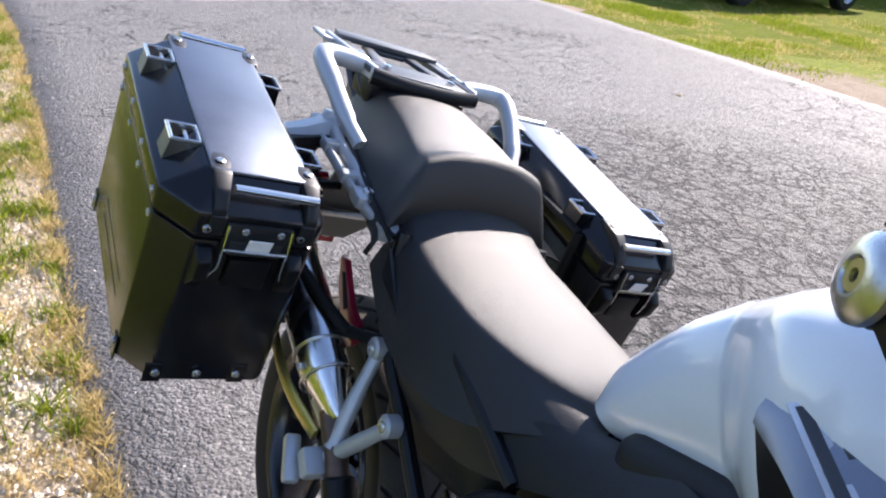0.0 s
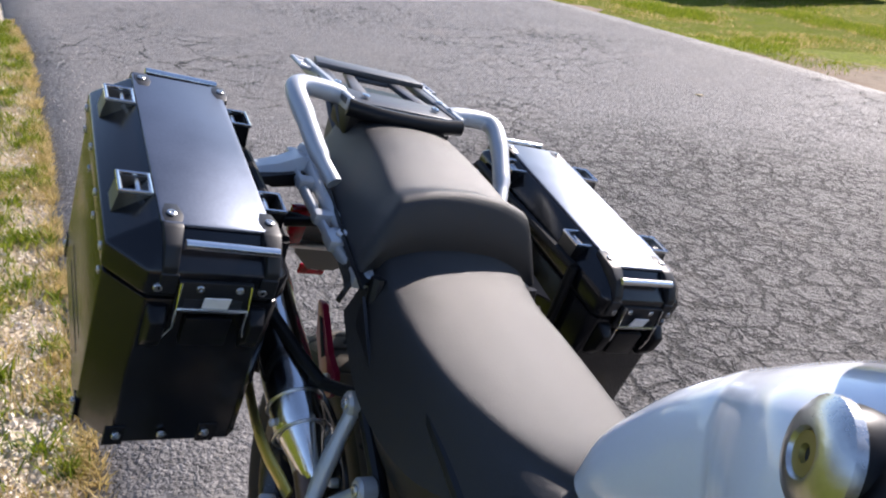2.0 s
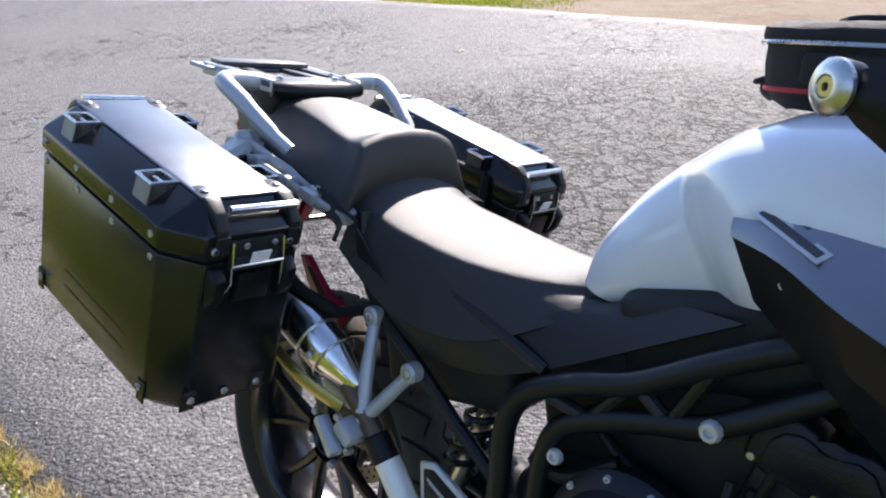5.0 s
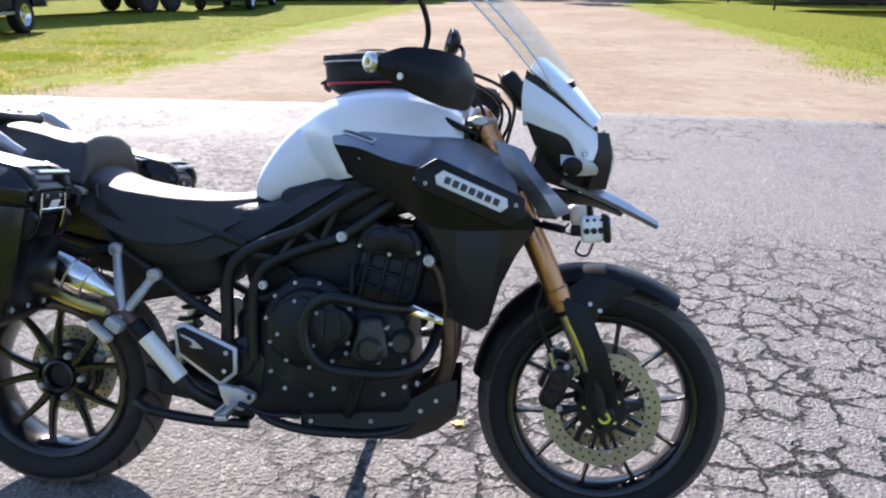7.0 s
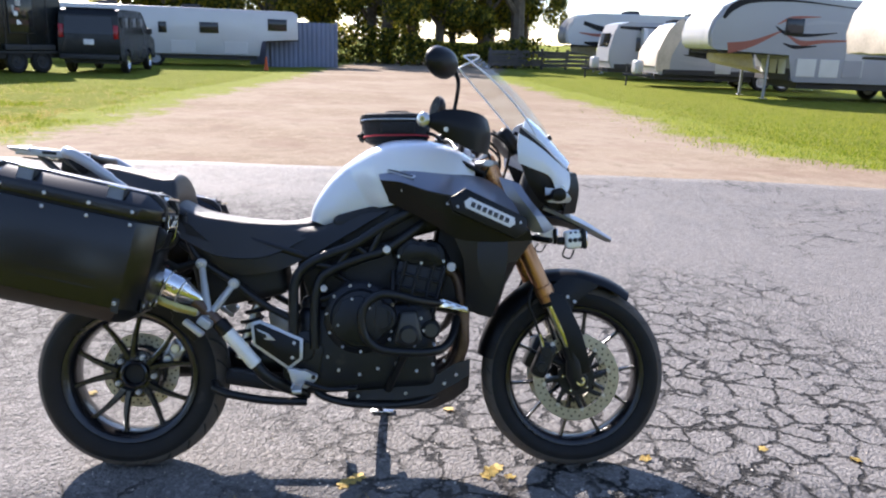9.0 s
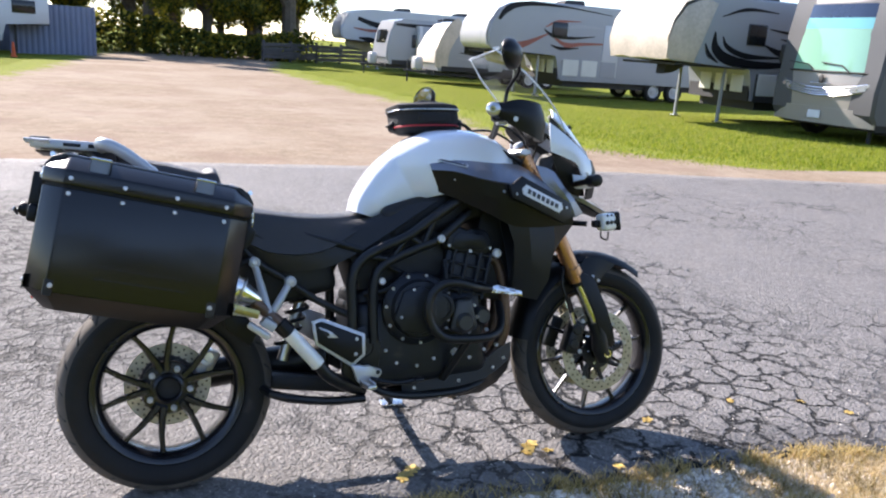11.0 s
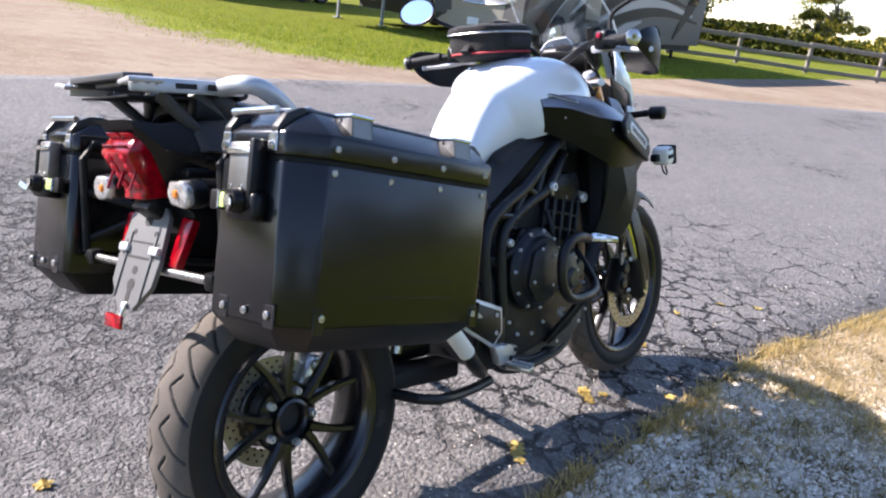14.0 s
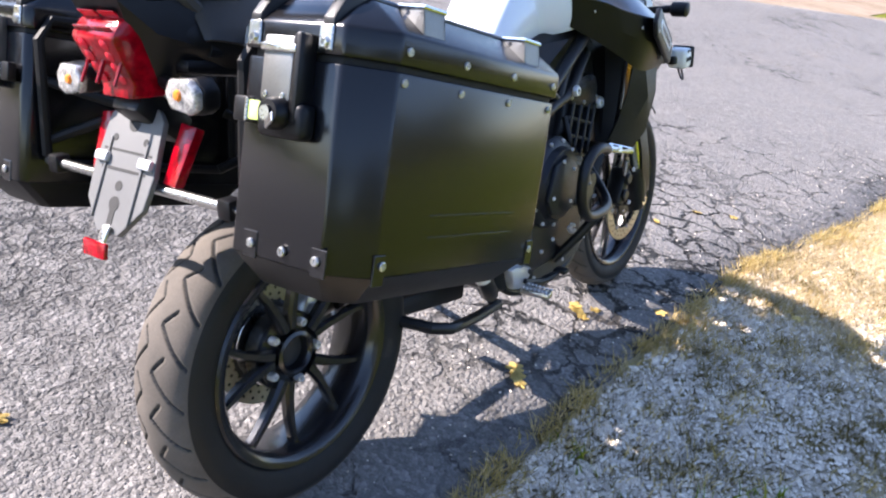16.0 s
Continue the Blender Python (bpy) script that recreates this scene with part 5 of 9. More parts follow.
travel_trailer((10.8, 27.0, -0.035), "grey travel trailer with a cream curved front cover", 7.2, 2.45, M_RVGREY, M_TARP, 0.75, 0, (([(0.25, 0.62), (0.30, 1.3), (0.62, 2.0), (1.0, 2.4)], (0.5, 0.55, 0.6, 0.5), M_TARP), ([(0.9, 1.05), (2.0, 0.95), (3.6, 1.1)], (0.04, 0.2, 0.04), SIL), ([(1.0, 1.25), (2.0, 1.18), (3.2, 1.3)], (0.03, 0.1, 0.03), DARK)))
travel_trailer((10.6, 33.0, -0.035), "grey travel trailer with a slide-out room", 7.5, 2.55, M_RVGREY, M_RVGREY, 0.35, 0, (([(0.4, 2.3), (2.5, 2.25), (5.5, 2.3)], (0.1, 0.25, 0.1), DARK), ([(1.1, 0.75), (2.0, 1.4), (2.2, 2.2)], (0.1, 0.14, 0.1), M_TARP)))
fifth_wheel((10.0, 39.2, -0.035), "white fifth-wheel caravan with grey and red stripes behind the trailers", 9.5, False,
            (M_RVWHITE, [([(0.8, 2.6), (2.0, 2.3), (4.0, 2.35)], (0.2, 0.3, 0.1), DARK), ([(0.6, 2.1), (1.6, 2.0), (3.0, 2.1)], (0.05, 0.16, 0.05), REDP), ([(0.9, 1.6), (1.6, 1.5), (2.6, 1.2)], (0.1, 0.3, 0.05), DARK)]))


# left group: enclosed trailer, van, long white caravan, blue steel enclosure
def cargo_trailer(at, turn):
    v = tagged(empty("cargo_trailer", at, (0, 0, turn)), "black enclosed cargo trailer with an open side hatch", "trailer")
    L, W, H = 6.8, 2.3, 3.0
    part("body", bm_box((L, W, H - 0.55), (L / 2, W / 2, 0.55 + (H - 0.55) / 2), bevel=0.06), M_VANBLACK, v)
    for k in range(9):
        part("panel_seam", bm_box((0.02, 0.012, H - 0.75), (0.5 + k * 0.72, -0.004, 0.6 + (H - 0.6) / 2)), M_RVDARK, v)
    part("sill_trim", bm_box((L, 0.04, 0.08), (L / 2, -0.012, 0.60), bevel=0.01, seg=1), M_RVDARK, v)
    part("stone_guard", bm_box((0.03, W, 0.6), (L + 0.01, W / 2, 0.9), bevel=0.01, seg=1), M_STEEL, v)
    h = pane(v, 5.35, -0.012, 1.75, 0.80, 1.2, name="hatch")
    q = random.Random(4)
    for k in range(7):
        part("stored_item", bm_box((q.uniform(0.08, 0.2), 0.05, q.uniform(0.08, 0.22)), (5.1 + q.uniform(0, 0.5), -0.03, 1.30 + q.uniform(0, 0.8)), bevel=0.02, seg=1), q.choice((M_BADGE, M_RVGREY, M_STRIPERED)), h)
    for cx in (5.15, 6.0):
        for y_, s in ((0.10, -1), (W - 0.10, 1)):
            # Near-black rims: the shade under the trailer is put into their colour.
            road_wheel(v, cx, y_, 0.34, 0.2, s, M_RVDARK)
        part("wheel_arch", bm_box((0.85, 0.10, 0.16), (cx, -0.04, 0.74), bevel=0.03), M_RVDARK, v)
    part("chassis", bm_box((L, W - 0.2, 0.14), (L / 2, W / 2, 0.50)), M_RVDARK, v)
    part("ramp_door", bm_prism([(-0.15, 0.55), (-0.45, 2.35), (-2.6, 2.45), (-2.7, 0.50)], 0.08, "y", (0, 0.3, 0), bevel=0.02), M_VANBLACK, v)
    part("ramp_edge", bm_tube([(-0.12, 0.24, 0.55), (-0.45, 0.24, 2.38), (-2.6, 0.24, 2.48)], 0.03, 8), M_RVGREY, v)
    part("ramp_leg", bm_box((0.10, 0.10, 0.56), (-2.2, 0.3, 0.27), bevel=0.01, seg=1), M_RVDARK, v)
    return v


def van(at, turn):
    v = tagged(empty("van", at, (0, 0, turn)), "black passenger van seen from its rear corner", "van")
    L, W, H = 5.0, 1.95, 2.0
    prof = [(0.05, 0.42), (0.0, 0.75), (0.06, 1.25), (0.14, 1.80), (0.25, 1.95), (0.6, H), (3.3, H), (3.75, 1.75), (4.2, 1.28), (4.85, 1.10), (L, 0.95), (L, 0.42)]
    arch = lambda cx: [(cx + 0.42, 0.42), (cx + 0.30, 0.70), (cx, 0.80), (cx - 0.30, 0.70), (cx - 0.42, 0.42)]
    pts_ = prof + arch(4.05) + arch(0.95)
    rings_ = []
    for y_, top_in in ((0.0, 0.10), (0.03, 0.04), (W - 0.03, 0.04), (W, 0.10)):
        rings_.append([(a, y_ + (top_in * (1 if y_ < 1 else -1) * max(0, (b - 1.1))), b) for a, b in pts_])
    part("body", bm_loft(rings_), M_VANBLACK, v, "", 25)
    for cx in (0.95, 4.05):
        for y_, s in ((0.10, -1), (W - 0.10, 1)):
            road_wheel(v, cx, y_, 0.35, 0.22, s, M_STEEL)
    part("rear_window", bm_loft([[(0.030, y_, 1.22), (0.115, y_ * 0.94 + 0.06, 1.75)] for y_ in np.linspace(0.2, W - 0.2, 5)], closed=False, thick=0.02), M_GLASSDARK, v)
    for x_, w_ in ((0.85, 0.9), (1.9, 0.95), (2.95, 0.85)):
        for y_, s in ((0.055, -1), (W - 0.055, 1)):
            part("side_window", bm_box((w_, 0.03, 0.48), (x_, y_, 1.52), (s * -4, 0, 0), 0.04), M_GLASSDARK, v)
    for y_ in (0.12, W - 0.12):
        part("tail_light", bm_box((0.05, 0.16, 0.42), (0.03, y_, 1.30), (0, 6, 0), 0.03), M_RED, v)
    part("rear_bumper", bm_box((0.16, W - 0.1, 0.16), (-0.02, W / 2, 0.52), bevel=0.04), M_RVDARK, v)
    part("number_plate", bm_box((0.015, 0.32, 0.16), (-0.012, W / 2, 0.98), bevel=0.005, seg=1), M_BADGE, v)
    part("roof_edge", bm_box((0.3, W - 0.4, 0.03), (0.45, W / 2, H + 0.005), bevel=0.01, seg=1), M_VANBLACK, v)
    for y_ in (-0.14, W + 0.14):
        part("door_mirror", bm_box((0.10, 0.22, 0.20), (3.55, y_, 1.35), bevel=0.04), M_RVDARK, v)
    part("underside", bm_box((L - 0.3, W - 0.25, 0.16), (L / 2, W / 2, 0.40)), M_RVDARK, v)
    return v


cargo = cargo_trailer((-13.5, 18.6, -0.035), 60)
cargo.scale = (1.03, 1.0, 1.08)
vehicle = van((-8.1, 24.4, -0.035), 94)
vehicle.scale = (1.0, 1.0, 1.04)
lw = tagged(empty("caravan", (-13.2, 31.2, -0.035), (0, 0, 14)), "long white fifth-wheel caravan with small dark windows", "caravan", "caravans on the lawn")
part("body", bm_prism([(0, 0.6), (0, 2.75), (0.2, 2.9), (9.9, 2.9), (10.1, 2.75), (10.1, 1.45), (8.5, 1.40), (8.4, 0.6)], 2.4, "y", (0, 1.2, 0), bevel=0.04), M_RVWHITE, lw)
part("skirt", bm_box((8.2, 2.1, 0.25), (4.2, 1.2, 0.5)), M_RVDARK, lw)
part("flare", bm_prism([(8.5, 1.42), (10.1, 1.47), (10.1, 1.40), (8.5, 1.36)], 2.3, "y", (0, 1.2, 0)), M_RVDARK, lw)
for x_, z_, w_, h_ in ((4.4, 1.9, 0.3, 0.5), (6.3, 1.95, 0.75, 0.5), (9.2, 2.2, 0.8, 0.55), (2.6, 2.1, 0.25, 0.25)):
    pane(lw, x_, -0.012, z_, w_, h_)
for x_ in (5.2, 7.4):
    part("locker_door", bm_box((1.0, 0.02, 0.6), (x_, -0.008, 0.98), bevel=0.02, seg=1), M_RVWHITE, lw)
for cx in (3.2, 4.05):
    road_wheel(lw, cx, 0.12, 0.36, 0.22, -1, M_RVGREY)
    road_wheel(lw, cx, 2.28, 0.36, 0.22, 1, M_RVGREY)
air_unit(lw, 5.6, 1.2, 2.9)
air_unit(lw, 2.2, 1.2, 2.9)
lw.scale = (1.0, 1.0, 0.84)
part("landing_leg", bm_box((0.09, 0.09, 1.3), (8.9, 0.4, 0.7)), M_RVDARK, lw)
en = tagged(empty("steel_enclosure", (-5.0, 34.6, -0.035), (0, 0, 26)), "blue-grey corrugated steel enclosure", "container")
en.scale = (0.84, 1.0, 1.0)
wall_ = []
for k in range(61):
    wall_.append((k * 0.068, 0.04 * (1 if (k // 2) % 2 else 0)))
front_ = bm_loft([[(a, b, 0.0), (a, b, 2.05)] for a, b in wall_], closed=False, thick=0.03)
part("wall", front_, M_BLUE, en, smooth=0)
part("corner_post", bm_box((0.14, 0.14, 2.1), (4.15, 0.06, 1.05), bevel=0.02, seg=1), M_BLUE, en)
part("end_wall", bm_box((0.06, 2.4, 2.05), (4.12, 1.3, 1.02), bevel=0.01, seg=1), M_BLUE, en)
part("back_wall", bm_box((4.1, 0.06, 2.05), (2.05, 2.45, 1.02), bevel=0.01, seg=1), M_BLUE, en)
mk_ = tagged(empty("marker_post", (-4.4, 30.9, -0.035)), "small orange marker post on the grass", "marker")
part("base", bm_cyl((0, 0, 0), (0, 0, 0.05), 0.12, sides=16, bevel=0.01), M_ORANGE, mk_)
part("cone", bm_cyl((0, 0, 0.05), (0, 0, 0.55), 0.08, 0.03, sides=16, bevel=0.01), M_ORANGE, mk_)


# pickup whose wheels stand on the lawn beside the drive
def pickup(at, turn):
    v = tagged(empty("pickup", at, (0, 0, turn)), "dark pickup truck with silver wheels on the lawn", "pickup")
    L, W = 5.6, 1.95
    prof = [(0, 0.55), (0, 1.15), (1.9, 1.18), (2.0, 1.85), (3.4, 1.85), (3.95, 1.25), (5.3, 1.12), (L, 0.95), (L, 0.55)]
    arch = lambda cx: [(cx + 0.50, 0.55), (cx + 0.35, 0.86), (cx, 0.96), (cx - 0.35, 0.86), (cx - 0.50, 0.55)]
    pts_ = prof + arch(4.55) + arch(1.05)
    part("body", bm_loft([[(a, y_ + (0.16 * (1 if y_ < 1 else -1) * max(0, b - 1.18)), b) for a, b in pts_] for y_ in (0.0, 0.04, W - 0.04, W)]), M_VANBLACK, v, "", 25)
    part("running_board", bm_box((2.3, 0.16, 0.06), (2.8, -0.04, 0.48), bevel=0.02), M_STEEL, v)
    part("underside", bm_box((L - 0.5, W - 0.4, 0.2), (L / 2, W / 2, 0.52)), M_RVDARK, v)
    for x_, w_ in ((2.45, 0.75), (3.25, 0.6)):
        part("side_window", bm_box((w_, 0.03, 0.42), (x_, 0.075, 1.50), (9, 0, 0), 0.04), M_GLASSDARK, v)
    for cx in (1.05, 4.55):
        for y_, s in ((0.10, -1), (W - 0.10, 1)):
            road_wheel(v, cx, y_, 0.40, 0.26, s, M_STEEL)
    part("bumper", bm_box((0.18, W, 0.2), (L + 0.02, W / 2, 0.62), bevel=0.04), M_CHROME, v)
    return v


pickup((-9.4, 10.6, -0.035), 96)


# ---- the motorcycle ----
LEAN = 13.0
bike = tagged(empty("motorcycle", (0, 0, 0), (-LEAN, 0, 0)),
              "white and black adventure touring motorcycle leaning on its side stand", "motorcycle")


def patch(rows, nu=4, nv=4, thick=0.005, bm=None):
    """A bowed panel through rows of points, with thickness."""
    along = [spline(r, nu) for r in rows]
    cols = [spline([r[k] for r in along], nv) for k in range(len(along[0]))]
    return bm_loft(cols, closed=False, thick=thick, bm=bm)


def both(name, make, mat, parent, label="", smooth=35):
    """The same part on both sides of the machine."""
    first = part(name, make(), mat, parent, label, smooth)
    second = part(name, mirror(make()), mat, parent, label, smooth)
    return first, second


def bolt(parent, at, way, r=0.007, h=0.006, mat=None, name="bolt"):
    """A socket bolt: a low rounded head with a recess."""
    w = Vector(way).normalized()
    one = bm_lathe([(r * 0.45, h * 0.35), (r * 0.5, h), (r * 0.8, h), (r, h * 0.6), (r, 0), (0, 0)], "z", sides=10)
    one2 = bm_lathe([(0, h * 0.35), (r * 0.45, h * 0.35)], "z", sides=10)
    one = join(one, one2)
    bmesh.ops.transform(one, matrix=Matrix.Translation(at) @ w.to_track_quat("Z", "Y").to_matrix().to_4x4(), verts=one.verts)
    return part(name, one, mat or M_BOLT, parent)


def tyre_mesh(cx, cz, prof, n, pitch, depth, width):
    """A tyre with chevron grooves cut into its crown. prof: (radius, across) from bead to bead."""
    line = [(q[0], q[1]) for q in spline([(r, y, 0) for r, y in prof], 9)]
    m = len(line)
    r = np.array([q[0] for q in line])
    y = np.array([q[1] for q in line])
    a = np.linspace(0, 2 * np.pi, n, endpoint=False)
    half = max(abs(y)) * 0.97
    A, Y = np.meshgrid(a, y, indexing="ij")
    Rr = np.repeat(r[None, :], n, 0)
    s = np.abs(Y) / half
    crown = Rr > (r.max() - 0.045)
    step = 2 * np.pi / pitch
    shift = np.where(Y > 0, 0.5 * step, 0.0)
    cut = np.zeros_like(s)
    for s0, s1, c0, lean, wide in ((0.14, 0.92, 0.0, 0.27, 1.0), (0.14, 0.44, 0.0, -0.30, 1.0)):
        off = np.mod(A + shift - c0 - lean * (s - s0), step)
        near = np.minimum(off, step - off)
        half_w = width * wide / r.max() / 2
        hit = np.clip((half_w - near) / (0.5 * half_w) + 0.5, 0, 1) * ((s > s0 - 0.02) & (s < s1) & crown)
        cut = np.maximum(cut, hit)
    Rr = Rr - cut * depth
    co = np.stack([cx + Rr * np.cos(A), Y, cz + Rr * np.sin(A)], -1).reshape(-1, 3)
    i = np.arange(n)[:, None]
    j = np.arange(m)[None, :]
    k = (j + 1) % m
    faces = np.stack([i * m + j, i * m + k, ((i + 1) % n) * m + k, ((i + 1) % n) * m + j], -1).reshape(-1, 4)
    deep = cut.reshape(-1)[faces].sum(1) > 1.6
    worn = (r[faces[:, 0] % m] > r.max() - 0.033) & ~deep
    me = bpy.data.meshes.new("tyre")
    me.from_pydata(co.tolist(), [], faces.tolist())
    for mt in (M_RUBBER, M_TREAD, M_HOLE):
        me.materials.append(mt)
    me.polygons.foreach_set("material_index", (worn * 1 + deep * 2).astype(np.int32))
    for p in me.polygons:
        p.use_smooth = True
    me.update()
    return me


def ring_points(n, r, start=0.0):
    return [(r * math.cos(radians(start + 360 * k / n)), r * math.sin(radians(start + 360 * k / n))) for k in range(n)]


def spoke(cx, cz, a0, r0, a1, r1, y0, y1, w0, w1, t0, t1):
    rings = []
    for f in (0, 0.25, 0.6, 0.9, 1.0):
        a, r = radians(a0 + (a1 - a0) * f), r0 + (r1 - r0) * f
        y, w, t = y0 + (y1 - y0) * f, w0 + (w1 - w0) * f, t0 + (t1 - t0) * f
        if f == 1.0:
            w *= 1.5
        c, s = math.cos(a), math.sin(a)
        out = []
        for u, v in ((-1, -0.4), (-0.55, -1), (0.55, -1), (1, -0.4), (0.8, 1), (-0.8, 1)):
            out.append((cx + r * c - s * u * w / 2, y + v * t / 2, cz + r * s + c * u * w / 2))
        rings.append(out)
    return bm_loft(rings)


def disc(parent, cx, cz, y, r, inner, holes, name="brake_disc", mat=None):
    d = part(name, bm_lathe([(inner, -0.0025), (r - 0.001, -0.0025), (r, -0.0015), (r, 0.0015), (r - 0.001, 0.0025), (inner, 0.0025)], "y",
                            (cx, y, cz), sides=72, closed=True), mat or M_DISC, parent, "drilled steel brake disc")
    hb = None
    for k in range(holes):
        for rr, o in ((0.90, 0), (0.80, 0.5), (0.70, 0.25)):
            a = 2 * math.pi * (k + o) / holes
            px, pz = cx + r * rr * math.cos(a), cz + r * rr * math.sin(a)
            hb = bm_cyl((px, y - 0.0031, pz), (px, y + 0.0031, pz), 0.0036, sides=8, bm=hb)
    part("hole_pattern", hb, M_HOLE, d, smooth=0)
    return d


# rear wheel
RX, RZ = 0.0, 0.321
rear = part("rear_wheel", bm_lathe([(0.229, -0.066), (0.224, -0.071), (0.213, -0.069), (0.202, -0.060), (0.194, -0.035), (0.191, 0), (0.194, 0.035), (0.202, 0.060),
                                    (0.213, 0.069), (0.224, 0.071), (0.229, 0.066), (0.222, 0.058), (0.206, 0.032), (0.204, -0.032), (0.222, -0.058)], "y",
                                   (RX, 0, RZ), sides=72, closed=True), M_RIM, bike, "black cast alloy rear wheel")
REAR_TYRE = [(0.218, -0.056), (0.228, -0.064), (0.245, -0.072), (0.268, -0.0765), (0.285, -0.073), (0.299, -0.064), (0.310, -0.048), (0.3175, -0.026), (0.321, 0),
             (0.3175, 0.026), (0.310, 0.048), (0.299, 0.064), (0.285, 0.073), (0.268, 0.0765), (0.245, 0.072), (0.228, 0.064), (0.218, 0.056)]
ob = new("tyre", tyre_mesh(RX, RZ, REAR_TYRE, 1000, 24, 0.006, 0.0078))
ob.parent = rear
tagged(ob, "worn black rear tyre with chevron tread")
for k in range(5):
    base = 90 + 72 * k + 12
    for sgn in (-1, 1):
        part("spoke", spoke(RX, RZ, base + sgn * 8, 0.058, base + sgn * 18, 0.198, -0.018, -0.030, 0.026, 0.015, 0.026, 0.020), M_RIM, rear)
hub = part("hub", bm_lathe([(0.036, -0.030), (0.040, -0.033), (0.047, -0.030), (0.049, -0.012), (0.080, -0.010), (0.084, -0.004), (0.082, 0.03), (0.05, 0.05),
                            (0.034, 0.05), (0.033, -0.024)], "y", (RX, 0, RZ), sides=40, closed=True), M_RIM, rear)
part("hub_bore", bm_lathe([(0, -0.008), (0.034, -0.008)], "y", (RX, 0, RZ), sides=24), M_HOLE, rear)
for x, z in ring_points(5, 0.064, 66):
    bolt(rear, (RX + x, -0.012, RZ + z), (0, -1, 0), 0.0095, 0.016)
disc(rear, RX, RZ, 0.055, 0.132, 0.092, 28)
part("abs_ring", bm_lathe([(0.062, 0.058), (0.078, 0.058), (0.078, 0.061), (0.062, 0.061)], "y", (RX, 0, RZ), sides=48, closed=True), M_STEEL, rear)
cal = bm_box((0.10, 0.06, 0.06), (0.115, 0.055, RZ + 0.06), (0, -60, 0), 0.012)
cal = bm_cyl((0.10, 0.03, RZ + 0.045), (0.10, 0.012, RZ + 0.045), 0.019, bevel=0.004, bm=cal)
cal = bm_cyl((0.125, 0.03, RZ + 0.085), (0.125, 0.012, RZ + 0.085), 0.019, bevel=0.004, bm=cal)
part("rear_brake_caliper", cal, M_STEEL, bike)
# final drive and swingarm on the far side
part("final_drive", bm_lathe([(0, 0.165), (0.05, 0.16), (0.075, 0.135), (0.088, 0.10), (0.088, 0.07), (0.06, 0.058), (0, 0.055)], "y", (RX, 0, RZ), sides=36), M_ENGINE, bike)
part("swingarm", bm_tube([(0.0, 0.115, RZ), (0.15, 0.12, RZ + 0.012), (0.32, 0.11, RZ + 0.03), (0.52, 0.06, RZ + 0.05)], [0.045, 0.048, 0.055, 0.06], 14, 4), M_FRAME, bike)

# front wheel
FX, FZ = 1.53, 0.329
front = part("front_wheel", bm_lathe([(0.251, -0.046), (0.247, -0.050), (0.238, -0.049), (0.229, -0.042), (0.222, -0.022), (0.220, 0), (0.222, 0.022), (0.229, 0.042),
                                      (0.238, 0.049), (0.247, 0.050), (0.251, 0.046), (0.245, 0.040), (0.232, 0.02), (0.230, -0.02), (0.245, -0.040)], "y",
                                     (FX, 0, FZ), sides=72, closed=True), M_RIM, bike, "black cast alloy front wheel")
FRONT_TYRE = [(0.242, -0.038), (0.250, -0.045), (0.264, -0.0525), (0.282, -0.0560), (0.297, -0.0530), (0.309, -0.046), (0.318, -0.035), (0.3255, -0.019), (0.329, 0),
              (0.3255, 0.019), (0.318, 0.035), (0.309, 0.046), (0.297, 0.0530), (0.282, 0.0560), (0.264, 0.0525), (0.250, 0.045), (0.242, 0.038)]
ob = new("tyre", tyre_mesh(FX, FZ, FRONT_TYRE, 1000, 26, 0.005, 0.0060))
ob.parent = front
tagged(ob, "black front tyre with chevron tread")
for k in range(10):
    a = 36 * k + 8
    part("spoke", spoke(FX, FZ, a - 6 + 12 * (k % 2), 0.045, a, 0.226, -0.006, -0.012, 0.017, 0.011, 0.030, 0.022), M_RIM, front)
part("hub", bm_lathe([(0.020, -0.055), (0.034, -0.055), (0.046, -0.045), (0.050, -0.02), (0.050, 0.02), (0.046, 0.045), (0.034, 0.055), (0.020, 0.055)], "y", (FX, 0, FZ), sides=32, closed=True), M_RIM, front)
for s in (-1, 1):
    d = disc(front, FX, FZ, s * 0.064, 0.1525, 0.112, 30)
    cb = bm_lathe([(0.030, s * 0.058), (0.062, s * 0.058), (0.066, s * 0.062), (0.062, s * 0.066), (0.030, s * 0.066)], "y", (FX, 0, FZ), sides=32, closed=True)
    cb = part("disc_carrier", cb, M_FRAME, front)
    for k in range(8):
        part("carrier_arm", spoke(FX, FZ, 45 * k, 0.058, 45 * k + 12, 0.118, s * 0.062, s * 0.062, 0.020, 0.014, 0.006, 0.006), M_FRAME, cb)
    for x, z in ring_points(8, 0.116, 12):
        bolt(front, (FX + x, s * 0.0672, FZ + z), (0, s, 0), 0.0075, 0.004, M_STEEL)
    for x, z in ring_points(5, 0.048, 30):
        bolt(front, (FX + x, s * 0.0672, FZ + z), (0, s, 0), 0.006, 0.005, M_CHROME)

# fork
FORK_Y = 0.103


def fork_x(z):
    return 1.188 + (1.083 - z) * 0.475


def fpt(z, y=FORK_Y, ahead=0.0):
    return (fork_x(z) + ahead, y, z)


